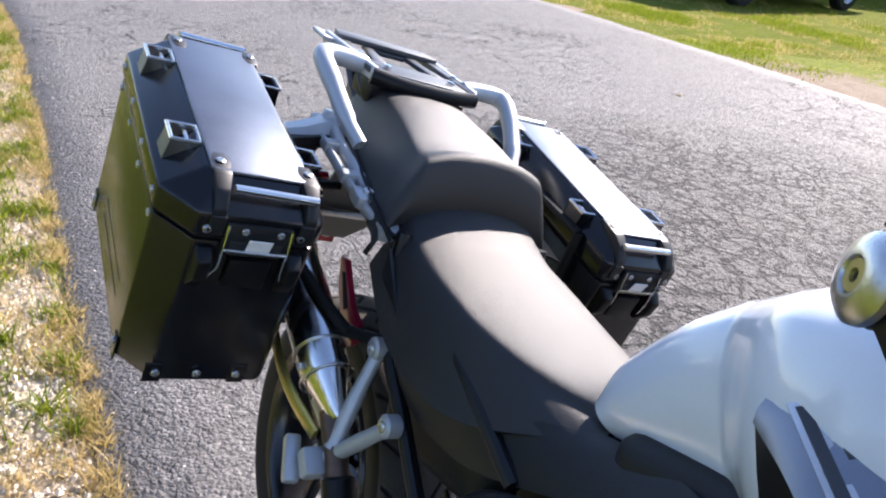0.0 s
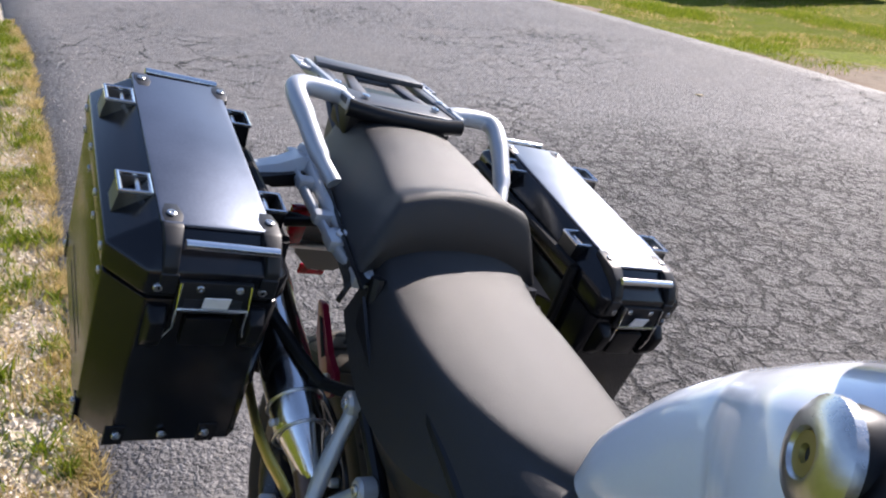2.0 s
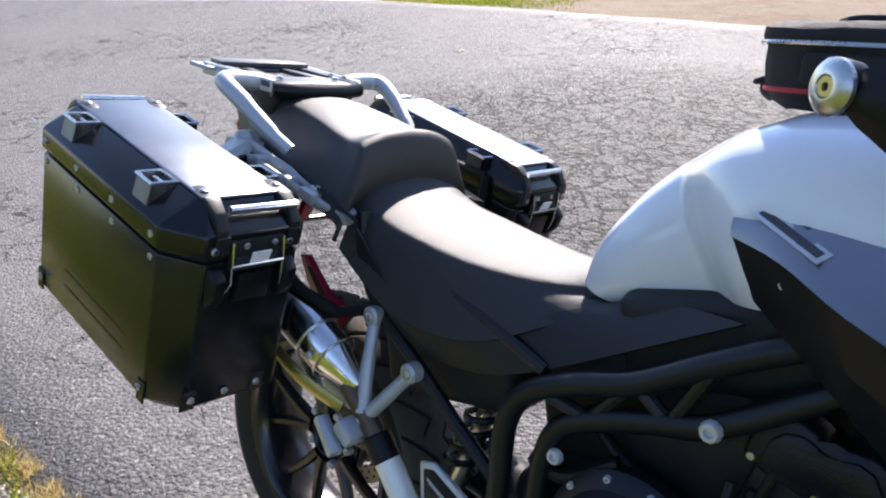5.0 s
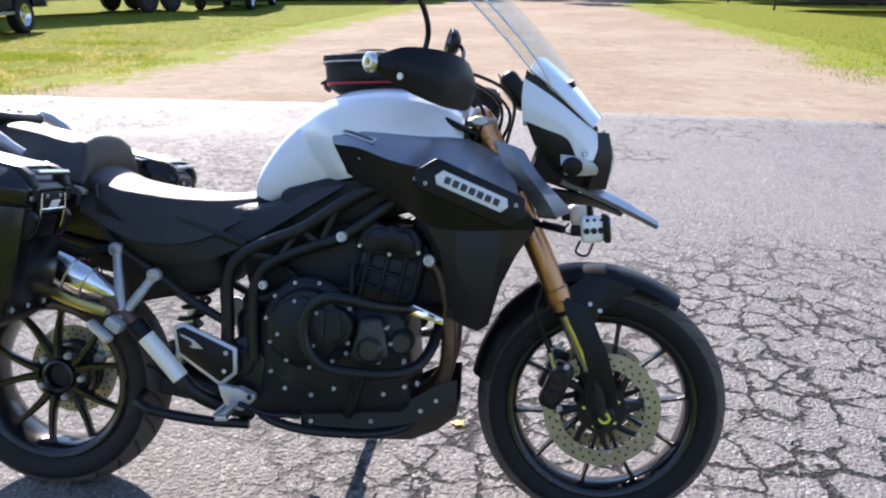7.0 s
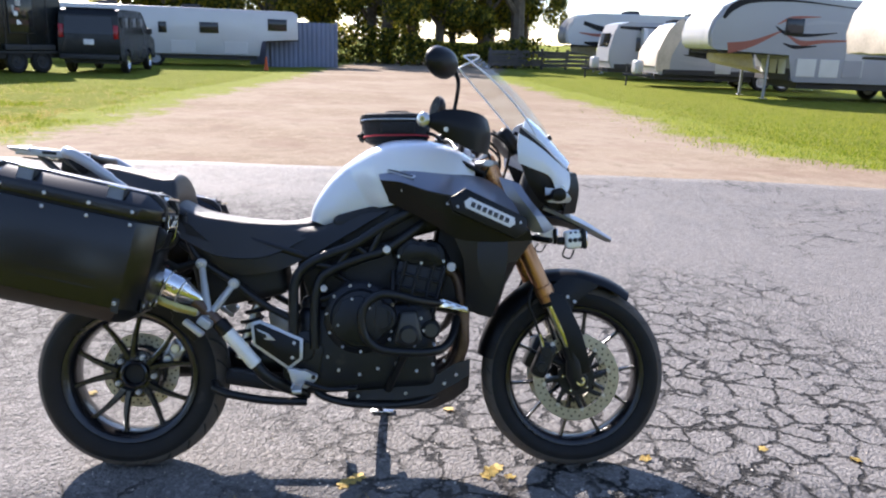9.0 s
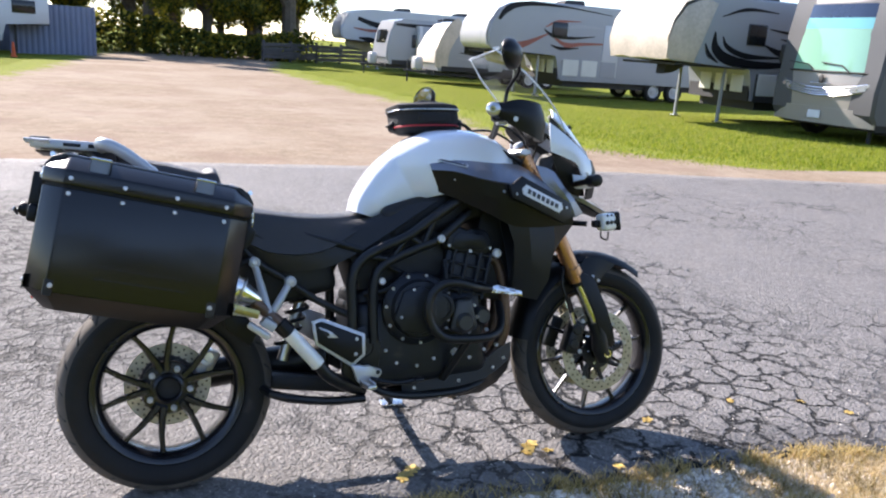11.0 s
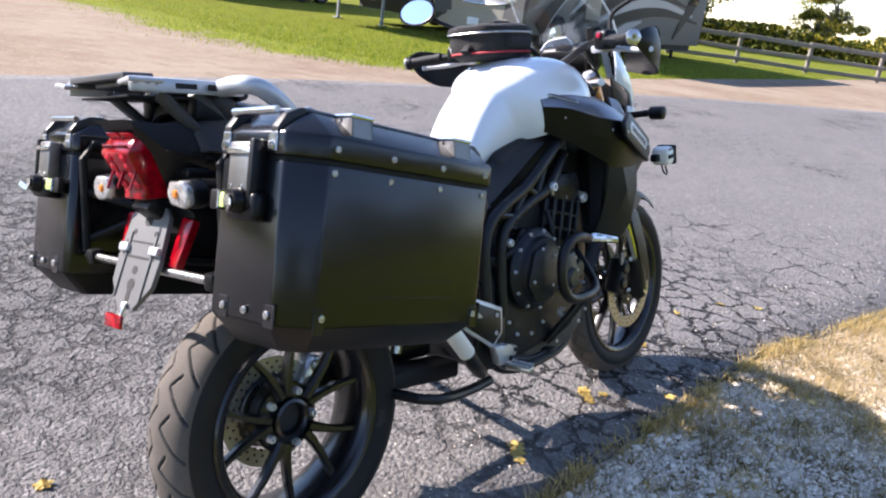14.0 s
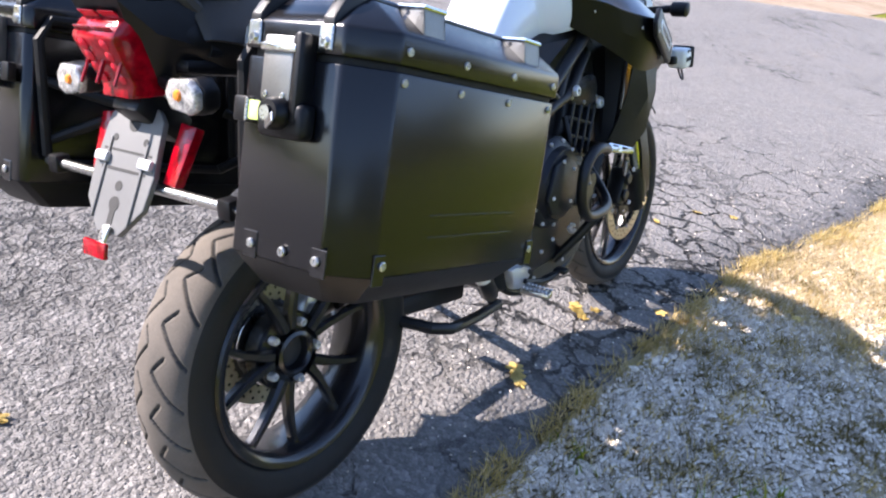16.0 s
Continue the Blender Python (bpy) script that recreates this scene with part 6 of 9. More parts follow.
for s in (-1, 1):
    y = s * FORK_Y
    leg = part("fork_outer_tube", bm_cyl(fpt(0.60, y), fpt(1.085, y), 0.0285, sides=24, bevel=0.003), M_GOLD, bike, "copper coloured fork outer tube")
    part("fork_collar", bm_cyl(fpt(0.62, y), fpt(0.655, y), 0.0325, sides=24, bevel=0.005), M_GOLD, leg)
    part("dust_seal", bm_cyl(fpt(0.588, y), fpt(0.602, y), 0.029, sides=24, bevel=0.003), M_BLACK, leg)
    part("fork_cap", bm_cyl(fpt(1.085, y), fpt(1.10, y), 0.024, 0.018, sides=12, bevel=0.003), M_ALLOY, leg)
    part("fork_inner_tube", bm_cyl(fpt(0.40, y), fpt(0.60, y), 0.0225, sides=24), M_FORKTUBE, bike, "polished fork inner tube")
    foot = bm_tube([fpt(0.45, y), fpt(0.40, y), (1.518, y, 0.345), (1.532, y, 0.300)], [0.028, 0.031, 0.034, 0.026], 14)
    foot = bm_cyl((FX, s * 0.075, FZ), (FX, s * 0.128, FZ), 0.028, sides=20, bevel=0.004, bm=foot)
    leg2 = part("axle_clamp", foot, M_FRAME, bike)
    part("axle_nut", bm_lathe([(0.007, s * 0.128), (0.008, s * 0.133), (0.016, s * 0.133), (0.017, s * 0.127)], "y", (FX, 0, FZ), sides=20), M_CHROME, leg2)
    guard = bm_prism([(0.0, 0.64), (0.055, 0.62), (0.062, 0.50), (0.050, 0.42), (0.034, 0.36), (-0.008, 0.35), (-0.014, 0.42), (0.004, 0.50), (-0.004, 0.58)], 0.010, "y", bevel=0.003)
    for v in guard.verts:
        v.co.x += 1.385 + (0.62 - v.co.z) * 0.45 + 0.028
        v.co.y += s * (FORK_Y + 0.024)
    part("fork_guard", guard, M_BLACK, bike)
    cal = bm_box((0.055, 0.062, 0.125), (1.408, s * 0.082, 0.395), (0, 22, 0), 0.014)
    cal = bm_cyl((1.412, s * 0.11, 0.425), (1.412, s * 0.122, 0.425), 0.02, bevel=0.004, bm=cal)
    cal = bm_cyl((1.396, s * 0.11, 0.372), (1.396, s * 0.122, 0.372), 0.02, bevel=0.004, bm=cal)
    c = part("front_brake_caliper", cal, M_FRAME, bike)
    bolt(c, (1.430, s * 0.121, 0.455), (0, s, 0), 0.008, 0.006)
    bolt(c, (1.416, s * 0.121, 0.345), (0, s, 0), 0.008, 0.006)
    part("brake_hose", bm_tube([(1.40, s * 0.10, 0.45), (1.37, s * 0.115, 0.53), (1.345, s * 0.12, 0.60), (1.36, s * 0.10, 0.68), (1.30, s * 0.08, 0.78)], 0.005, 8, 5), M_BLACK, bike)
    part("hose_union", bm_cyl((1.402, s * 0.105, 0.44), (1.385, s * 0.115, 0.49), 0.008, sides=10), M_CHROME, bike)
for z, t in ((1.066, 0.032), (0.90, 0.036)):
    yoke = bm_tube([fpt(z, -0.145, -0.005), fpt(z, -0.10), fpt(z, -0.045, -0.012), fpt(z, 0.045, -0.012), fpt(z, 0.10), fpt(z, 0.145, -0.005)], [0.02, 0.038, 0.034, 0.034, 0.038, 0.02], 12, flat=1.0)
    for v in yoke.verts:
        v.co.z = z + (v.co.z - z) * 0.5
    part("fork_yoke", yoke, M_ALLOY if z > 1 else M_FRAME, bike, "cast alloy fork yoke" if z > 1 else "")
part("steering_head", bm_cyl((1.185, 0, 1.06), (1.255, 0, 0.88), 0.038, sides=20, bevel=0.004), M_FRAME, bike)


# front mudguard
def fender(a0, a1, r0, r1, hw, drop, n=10, thick=0.004):
    rows = []
    for k in range(n + 1):
        f = k / n
        a = radians(a0 + (a1 - a0) * f)
        r = r0 + (r1 - r0) * f
        row = []
        for j in range(-4, 5):
            u = j / 4
            rr = r - drop * (abs(u) ** 2.2)
            row.append((FX + rr * math.cos(a), hw * math.sin(u * 1.35) / math.sin(1.35), FZ + rr * math.sin(a)))
        rows.append(row)
    return bm_loft(rows, closed=False, thick=thick)


fen = part("front_mudguard", fender(58, 112, 0.358, 0.392, 0.076, 0.036), M_BLACK, bike, "black plastic front mudguard")
part("mudguard_rear_flap", fender(108, 168, 0.374, 0.352, 0.080, 0.045), M_BLACK, fen)
for s in (-1, 1):
    part("mudguard_stay", patch([[(1.475, s * 0.083, 0.69), (1.53, s * 0.084, 0.68), (1.60, s * 0.078, 0.655)],
                                 [(1.41, s * 0.100, 0.63), (1.47, s * 0.104, 0.61), (1.52, s * 0.092, 0.60)],
                                 [(1.42, s * 0.112, 0.56), (1.455, s * 0.116, 0.55), (1.49, s * 0.105, 0.55)]], 3, 3, 0.005), M_BLACK, fen)
    bolt(fen, (1.482, s * 0.108, 0.617), (0, s, 0.1), 0.006, 0.004)
    bolt(fen, (1.508, s * 0.103, 0.600), (0, s, 0.1), 0.006, 0.004)

# fuel tank
TANK = [  # x and z at the top, x and z at the lower edge, half width
    (0.592, 0.866, 0.652, 0.846, 0.086), (0.607, 0.926, 0.695, 0.866, 0.097), (0.654, 1.000, 0.748, 0.886, 0.103), (0.700, 1.049, 0.790, 0.899, 0.107), (0.716, 1.062, 0.806, 0.903, 0.110),
    (0.736, 1.077, 0.826, 0.908, 0.126), (0.768, 1.100, 0.853, 0.914, 0.150), (0.805, 1.121, 0.888, 0.921, 0.166), (0.872, 1.143, 0.965, 0.930, 0.181),
    (0.985, 1.147, 1.055, 0.940, 0.182), (1.085, 1.122, 1.110, 0.950, 0.162), (1.150, 1.085, 1.150, 0.96, 0.125)]
rows = []
for xt, zt, xb, zb, hw in TANK:
    half = []
    for u, v in ((0, 0), (0.34, 0.012), (0.62, 0.06), (0.84, 0.18), (0.97, 0.42), (1.0, 0.66), (0.955, 0.86), (0.88, 1.0)):
        half.append((xt + (xb - xt) * v ** 1.1, hw * u, zt + (zb - zt) * v))
    half = spline(half, 3)
    rows.append([Vector((p[0], -p[1], p[2])) for p in half[::-1]] + [Vector(p) for p in half[1:]])
dense = [spline([r[k] for r in rows], 9) for k in range(len(rows[0]))]
tank = part("fuel_tank", bm_loft(dense, closed=False, thick=0.006), M_WHITE, bike, "glossy pearl white fuel tank", 60)
part("filler_cap", bm_lathe([(0.0, 0.012), (0.038, 0.012), (0.045, 0.008), (0.047, 0), (0, 0)], "z", (0.94, 0, 1.146), sides=32), M_BLACK, tank)
con = patch([[(1.02, -0.085, 1.128), (1.02, 0, 1.150), (1.02, 0.085, 1.128)], [(1.08, -0.10, 1.108), (1.08, 0, 1.130), (1.08, 0.10, 1.108)],
             [(1.15, -0.09, 1.075), (1.15, 0, 1.095), (1.15, 0.09, 1.075)]], 4, 4, 0.012)
part("tank_console", con, M_BLACK, bike)
part("console_trim", bm_tube([(0.995, -0.095, 1.128), (1.05, -0.125, 1.095), (1.13, -0.135, 1.055), (1.18, -0.12, 1.035)], 0.008, 8, 4), M_BLACK, bike)
for s in (-1, 1):
    # graphite panel over the tank flank, black flank below it, grained scoop under that
    top = patch([[(0.828, s * 0.160, 1.020), (0.90, s * 0.170, 1.036), (0.98, s * 0.176, 1.034), (1.08, s * 0.165, 1.026), (1.17, s * 0.145, 1.018), (1.24, s * 0.130, 0.985)],
                 [(0.829, s * 0.166, 1.012), (0.90, s * 0.196, 1.018), (0.98, s * 0.222, 1.000), (1.08, s * 0.232, 0.992), (1.18, s * 0.212, 0.972), (1.28, s * 0.185, 0.925)],
                 [(0.832, s * 0.168, 1.000), (0.90, s * 0.205, 0.993), (0.98, s * 0.245, 0.968), (1.06, s * 0.272, 0.952), (1.18, s * 0.266, 0.935), (1.302, s * 0.236, 0.868)]], 4, 1, 0.006)
    upper = part("tank_side_panel", top, M_GREYPAINT, bike, "matt graphite tank side panel", 40)
    flank = patch([[(0.832, s * 0.165, 1.000), (0.90, s * 0.202, 0.992), (0.98, s * 0.242, 0.967), (1.06, s * 0.269, 0.951), (1.18, s * 0.263, 0.934), (1.302, s * 0.233, 0.867)],
                   [(0.848, s * 0.158, 0.965), (0.92, s * 0.198, 0.945), (1.00, s * 0.240, 0.910), (1.08, s * 0.268, 0.890), (1.19, s * 0.262, 0.872), (1.325, s * 0.232, 0.842)],
                   [(0.863, s * 0.146, 0.928), (0.94, s * 0.185, 0.892), (1.02, s * 0.220, 0.850), (1.09, s * 0.245, 0.812), (1.20, s * 0.242, 0.805), (1.335, s * 0.222, 0.812)]], 4, 1, 0.006)
    side = part("side_fairing", flank, M_BLACK, bike, "black plastic side fairing with raised badge panel", 14)
    scoop = patch([[(1.075, s * 0.236, 0.820), (1.15, s * 0.243, 0.812), (1.25, s * 0.236, 0.808), (1.333, s * 0.218, 0.810)],
                   [(1.110, s * 0.214, 0.745), (1.150, s * 0.258, 0.735), (1.25, s * 0.240, 0.738), (1.292, s * 0.196, 0.745)],
                   [(1.120, s * 0.186, 0.660), (1.172, s * 0.218, 0.660), (1.23, s * 0.228, 0.622), (1.256, s * 0.172, 0.665)],
                   [(1.125, s * 0.150, 0.578), (1.160, s * 0.174, 0.562), (1.205, s * 0.190, 0.552), (1.228, s * 0.150, 0.560)]], 1, 1, 0.006)
    part("radiator_scoop", scoop, M_TEXTURED, bike, "grained black faceted radiator scoop", 24)
    inner = patch([[(1.10, s * 0.09, 0.90), (1.20, s * 0.10, 0.89), (1.30, s * 0.11, 0.86)], [(1.12, s * 0.12, 0.72), (1.19, s * 0.14, 0.70), (1.26, s * 0.14, 0.72)],
                   [(1.13, s * 0.14, 0.57), (1.17, s * 0.15, 0.56), (1.21, s * 0.14, 0.57)]], 3, 3, 0.004)
    part("scoop_inner_panel", inner, M_BLACK, bike)
    wing = patch([[(1.228, s * 0.150, 1.020), (1.262, s * 0.158, 1.012), (1.300, s * 0.150, 0.998)], [(1.255, s * 0.160, 0.955), (1.300, s * 0.172, 0.950), (1.335, s * 0.158, 0.945)],
                  [(1.305, s * 0.160, 0.895), (1.350, s * 0.172, 0.892), (1.385, s * 0.152, 0.892)], [(1.345, s * 0.148, 0.838), (1.385, s * 0.152, 0.835), (1.425, s * 0.135, 0.850)]], 1, 2, 0.006)
    part("fairing_wing", wing, M_GREYPAINT, bike, "graphite fairing wing beside the fork", 12)
    # badge: a pale long plate with dark marks on a raised black field
    mid, ax = Vector((1.183, s * 0.2695, 0.899)), Vector((0.163, -s * 0.030, -0.068)).normalized()
    out = Vector((0.10, s * 0.985, 0.12)).normalized()
    up = ax.cross(out) if s < 0 else out.cross(ax)
    out = up.cross(ax) * (1 if s > 0 else 1)
    if out.y * s < 0:
        out = -out
    frame_m = Matrix((ax, up, out)).transposed().to_4x4()

    def laid(bm_, lift):
        bmesh.ops.transform(bm_, matrix=Matrix.Translation(mid + out * lift) @ frame_m, verts=bm_.verts)
        return bm_

    field = laid(bm_prism([(-0.140, 0.010), (-0.118, 0.044), (0.112, 0.044), (0.140, 0.008), (0.122, -0.036), (-0.104, -0.040)], 0.014, "z", bevel=0.004), 0.001)
    f_ob = part("badge_panel", field, M_BLACK, side)
    plate = laid(bm_prism([(-0.092, 0.002), (-0.082, 0.018), (0.080, 0.018), (0.092, 0.0), (0.082, -0.018), (-0.080, -0.018)], 0.003, "z", bevel=0.0008), 0.0085)
    b_ob = part("badge", plate, M_BADGE, side, "white badge with a row of dark marks")
    for k in range(7):
        part("badge_mark", laid(bm_box((0.0150, 0.0165, 0.0012), (-0.0615 + k * 0.0205, 0, 0), bevel=0.002, seg=1), 0.0105), M_INK, b_ob, smooth=0)
    for dx, dy in ((-0.106, 0.026), (0.108, -0.012)):
        bolt(side, mid + ax * dx + up * dy + out * 0.006, out, 0.005, 0.004)
    # small raised lettering block on the graphite panel
    mk = None
    n2 = Vector((-0.05, s * 0.55, 0.83)).normalized()
    a2 = Vector((0.13, s * 0.065, -0.045))
    a2 = (a2 - n2 * a2.dot(n2)).normalized()
    u2 = n2.cross(a2)
    m2 = Matrix((a2, u2, n2)).transposed().to_4x4()
    mk = bm_box((0.104, 0.020, 0.0018), (-0.004, 0.004 * s, 0), bevel=0.003, seg=2, bm=mk)
    mk = bm_box((0.058, 0.013, 0.0018), (-0.020, -0.0130 * s, 0), bevel=0.003, seg=2, bm=mk)
    bars = bm_box((0.092, 0.010, 0.0012), (-0.004, 0.004 * s, 0.0014), bevel=0.001, seg=1)
    bars2 = bm_box((0.050, 0.006, 0.0012), (-0.020, -0.0130 * s, 0.0014), bevel=0.001, seg=1)
    for b_ in (mk, bars, bars2):
        bmesh.ops.transform(b_, matrix=Matrix.Translation((0.905, s * 0.187, 1.0235)) @ m2, verts=b_.verts)
    mb = part("model_badge", mk, M_ALLOY, upper, "silver model badge with a dark bar")
    part("badge_bar", bars, M_INK, mb)
    part("badge_bar", bars2, M_INK, mb)
    bolt(side, (0.905, s * 0.192, 0.968), (0, s, 0), 0.005, 0.004)
    bolt(side, (1.05, s * 0.262, 0.925), (0, s, 0), 0.005, 0.004)

# seats
def saddle(stations, nu=4):
    """Stations: x, crown z, edge z, half width at the crown's edge, skirt z, half width of the skirt."""
    rows_ = []
    for x, zc, ze, hw, zs, hs, lead in stations:
        half = [(x, 0, zc), (x, hw * 0.5, zc - (zc - ze) * 0.22), (x + lead * 0.1, hw * 0.88, ze + (zc - ze) * 0.18), (x + lead * 0.2, hw, ze - 0.008),
                (x + lead * 0.5, hw + (hs - hw) * 0.45, ze + (zs - ze) * 0.45), (x + lead, hs, zs)]
        half = spline(half, 3)
        rows_.append([Vector((p[0], -p[1], p[2])) for p in half[::-1]] + [Vector(p) for p in half[1:]])
    cols_ = [spline([r[k] for r in rows_], nu) for k in range(len(rows_[0]))]
    return bm_loft(cols_, closed=False, thick=0.008)


part("rider_seat", saddle([(0.160, 0.930, 0.904, 0.122, 0.810, 0.160, 0.0), (0.195, 0.910, 0.888, 0.126, 0.795, 0.166, 0.0), (0.240, 0.892, 0.871, 0.129, 0.772, 0.171, 0.0), (0.31, 0.877, 0.861, 0.130, 0.742, 0.172, 0.0),
                           (0.40, 0.866, 0.850, 0.124, 0.735, 0.165, 0.02), (0.48, 0.861, 0.847, 0.109, 0.755, 0.152, 0.02), (0.55, 0.863, 0.848, 0.090, 0.792, 0.128, 0.02),
                           (0.605, 0.876, 0.852, 0.074, 0.825, 0.106, 0.02), (0.640, 0.882, 0.855, 0.070, 0.838, 0.096, 0.01)]), M_SEAT, bike, "dark grained vinyl rider seat", 60)
part("pillion_seat", saddle([(-0.215, 1.020, 1.000, 0.072, 0.945, 0.105, 0.0), (-0.195, 1.046, 1.030, 0.080, 0.945, 0.118, 0.0), (-0.12, 1.044, 1.030, 0.088, 0.930, 0.135, 0.0),
                             (0.0, 1.026, 1.012, 0.100, 0.905, 0.152, 0.0), (0.075, 1.007, 0.995, 0.109, 0.886, 0.163, 0.0), (0.112, 1.001, 0.988, 0.112, 0.872, 0.168, 0.0), (0.136, 1.010, 0.990, 0.114, 0.862, 0.170, 0.0),
                             (0.152, 1.010, 0.986, 0.118, 0.858, 0.171, 0.0), (0.163, 0.992, 0.966, 0.123, 0.852, 0.172, 0.0), (0.171, 0.950, 0.924, 0.130, 0.840, 0.173, 0.0), (0.166, 0.900, 0.880, 0.150, 0.825, 0.172, 0.0)]), M_SEAT, bike, "dark grained vinyl pillion seat", 60)
for s in (-1, 1):
    low = patch([[(0.20, s * 0.158, 0.855), (0.30, s * 0.160, 0.775), (0.40, s * 0.153, 0.755), (0.52, s * 0.128, 0.790), (0.655, s * 0.090, 0.850)],
                 [(0.21, s * 0.158, 0.80), (0.30, s * 0.157, 0.735), (0.40, s * 0.150, 0.715), (0.53, s * 0.136, 0.745), (0.76, s * 0.114, 0.885)],
                 [(0.24, s * 0.140, 0.74), (0.32, s * 0.140, 0.69), (0.42, s * 0.140, 0.68), (0.56, s * 0.140, 0.72), (0.86, s * 0.150, 0.90)]], 4, 3, 0.005)
    part("side_cover", low, M_TEXTURED, bike)
    tail = patch([[(-0.24, s * 0.07, 0.985), (-0.12, s * 0.13, 0.950), (0.05, s * 0.16, 0.915), (0.21, s * 0.168, 0.868)],
                  [(-0.25, s * 0.08, 0.945), (-0.12, s * 0.125, 0.922), (0.05, s * 0.148, 0.902), (0.19, s * 0.156, 0.868)],
                  [(-0.22, s * 0.07, 0.905), (-0.12, s * 0.105, 0.895), (0.05, s * 0.13, 0.882), (0.185, s * 0.14, 0.862)]], 4, 4, 0.005)
    part("tail_cover", tail, M_BLACK, bike)
part("under_tail", bm_box((0.42, 0.18, 0.025), (-0.03, 0, 0.885), (0, 6, 0), 0.01), M_BLACK, bike)

# frame
for s in (-1, 1):
    y = s * 0.160
    f1 = bm_tube([(0.552, y, 0.40), (0.556, y, 0.54), (0.556, y, 0.645), (0.586, y, 0.705), (0.657, y, 0.747), (0.749, y, 0.784), (0.845, s * 0.158, 0.847), (0.96, s * 0.14, 0.91), (1.17, s * 0.05, 0.985)], 0.0175, 12, 4)
    part("main_frame_tube", f1, M_FRAME, bike)
    f2 = bm_tube([(0.625, y, 0.44), (0.625, y, 0.55), (0.628, y, 0.625), (0.648, y, 0.678), (0.706, y, 0.714), (0.785, y, 0.745), (0.858, y, 0.772), (0.98, s * 0.135, 0.86)], 0.0165, 12, 4)
    part("lower_frame_tube", f2, M_FRAME, bike)
    for a, b in (((0.600, y, 0.722), (0.690, y, 0.708)), ((0.749, y, 0.784), (0.690, y, 0.708)), ((0.749, y, 0.784), (0.800, y, 0.750)), ((0.845, y, 0.845), (0.80, y, 0.75))):
        part("frame_brace", bm_cyl(a, b, 0.011, sides=10), M_FRAME, bike)
    part("subframe_tube", bm_tube([(0.555, s * 0.15, 0.53), (0.45, s * 0.14, 0.585), (0.36, s * 0.140, 0.65), (0.25, s * 0.140, 0.725), (0.205, s * 0.138, 0.80), (0.190, s * 0.134, 0.88)], 0.012, 10, 3), M_FRAME, bike)
    part("subframe_upper_tube", bm_tube([(0.60, s * 0.14, 0.74), (0.40, s * 0.13, 0.80), (0.22, s * 0.125, 0.845), (0.05, s * 0.11, 0.90), (-0.2, s * 0.09, 0.93)], 0.012, 10, 3), M_FRAME, bike)
    pl = bm_prism([(0.53, 0.48), (0.60, 0.50), (0.655, 0.44), (0.64, 0.34), (0.58, 0.30), (0.52, 0.34)], 0.02, "y", (0, s * 0.145, 0), bevel=0.006)
    pl = bm_lathe([(0, s * 0.165), (0.03, s * 0.165), (0.036, s * 0.160), (0.038, s * 0.15)], "y", (0.59, 0, 0.43), sides=24, bm=pl)
    part("pivot_plate", pl, M_FRAME, bike)
    bolt(bike, (0.858, s * 0.176, 0.772), (0, s, 0), 0.014, 0.012)
    bolt(bike, (0.654, s * 0.170, 0.640), (0, s, 0), 0.012, 0.010)
    bolt(bike, (1.075, s * 0.142, 0.716), (0, s, 0), 0.017, 0.012)
    part("lower_rail", bm_tube([(0.60, s * 0.12, 0.32), (0.66, s * 0.13, 0.27), (0.80, s * 0.13, 0.245), (1.0, s * 0.12, 0.26), (1.10, s * 0.09, 0.36), (1.12, s * 0.07, 0.55)], 0.013, 10, 4), M_FRAME, bike)

# engine
crank = bm_box((0.46, 0.30, 0.30), (0.80, 0, 0.44), (0, -4, 0), 0.04, 3)
crank = bm_box((0.22, 0.26, 0.14), (0.69, 0, 0.56), (0, -14, 0), 0.03, 3, bm=crank)
eng = part("engine_block", crank, M_ENGINE, bike, "black cast engine block with bolted covers")
cyl = bm_box((0.17, 0.26, 0.24), (0.965, 0, 0.655), (0, 14, 0), 0.015, 2)
cyo = part("cylinder_block", cyl, M_ENGINE, eng)
for s in (-1, 1):
    for k in range(4):
        part("cylinder_rib", bm_box((0.150, 0.016, 0.010), (0.949 + 0.011 * k, s * 0.136, 0.590 + 0.044 * k), (0, 14, 0), 0.003, 1), M_ENGINE, cyo)
    for dx in (-0.058, -0.012, 0.034, 0.070):
        part("cylinder_rib", bm_box((0.011, 0.020, 0.165), (0.966 + dx, s * 0.137, 0.655 - dx * 0.25), (0, 14, 0), 0.003, 1), M_ENGINE, cyo)
head = bm_box((0.19, 0.25, 0.06), (0.976, 0, 0.752), (0, 14, 0), 0.018, 3)
hd = part("cylinder_head", head, M_ENGINE, eng)
HUMPS = [(0.884, 0.742), (0.892, 0.782), (0.912, 0.806), (0.938, 0.812), (0.962, 0.802), (0.978, 0.790), (0.996, 0.796), (1.018, 0.803), (1.042, 0.793), (1.058, 0.764), (1.060, 0.728), (1.036, 0.712), (0.980, 0.718), (0.920, 0.726)]
for s in (-1, 1):
    cv = part("cam_cover", bm_prism(HUMPS, 0.050, "y", (0, s * 0.122, 0), bevel=0.011, seg=3), M_ENGINE, hd, "dark cam cover with two humps", 50)
    part("cover_panel", bm_prism([(0.976 + (a - 0.976) * 0.74, 0.762 + (b - 0.762) * 0.66) for a, b in HUMPS], 0.006, "y", (0, s * 0.148, 0), bevel=0.003, seg=2), M_ENGINE, cv, "", 50)
    for x, z in ((0.898, 0.748), (0.974, 0.728), (1.048, 0.735)):
        bolt(cv, (x, s * 0.147, z), (0, s, 0), 0.006, 0.005, M_STEEL)
CX, CZ = 0.775, 0.545
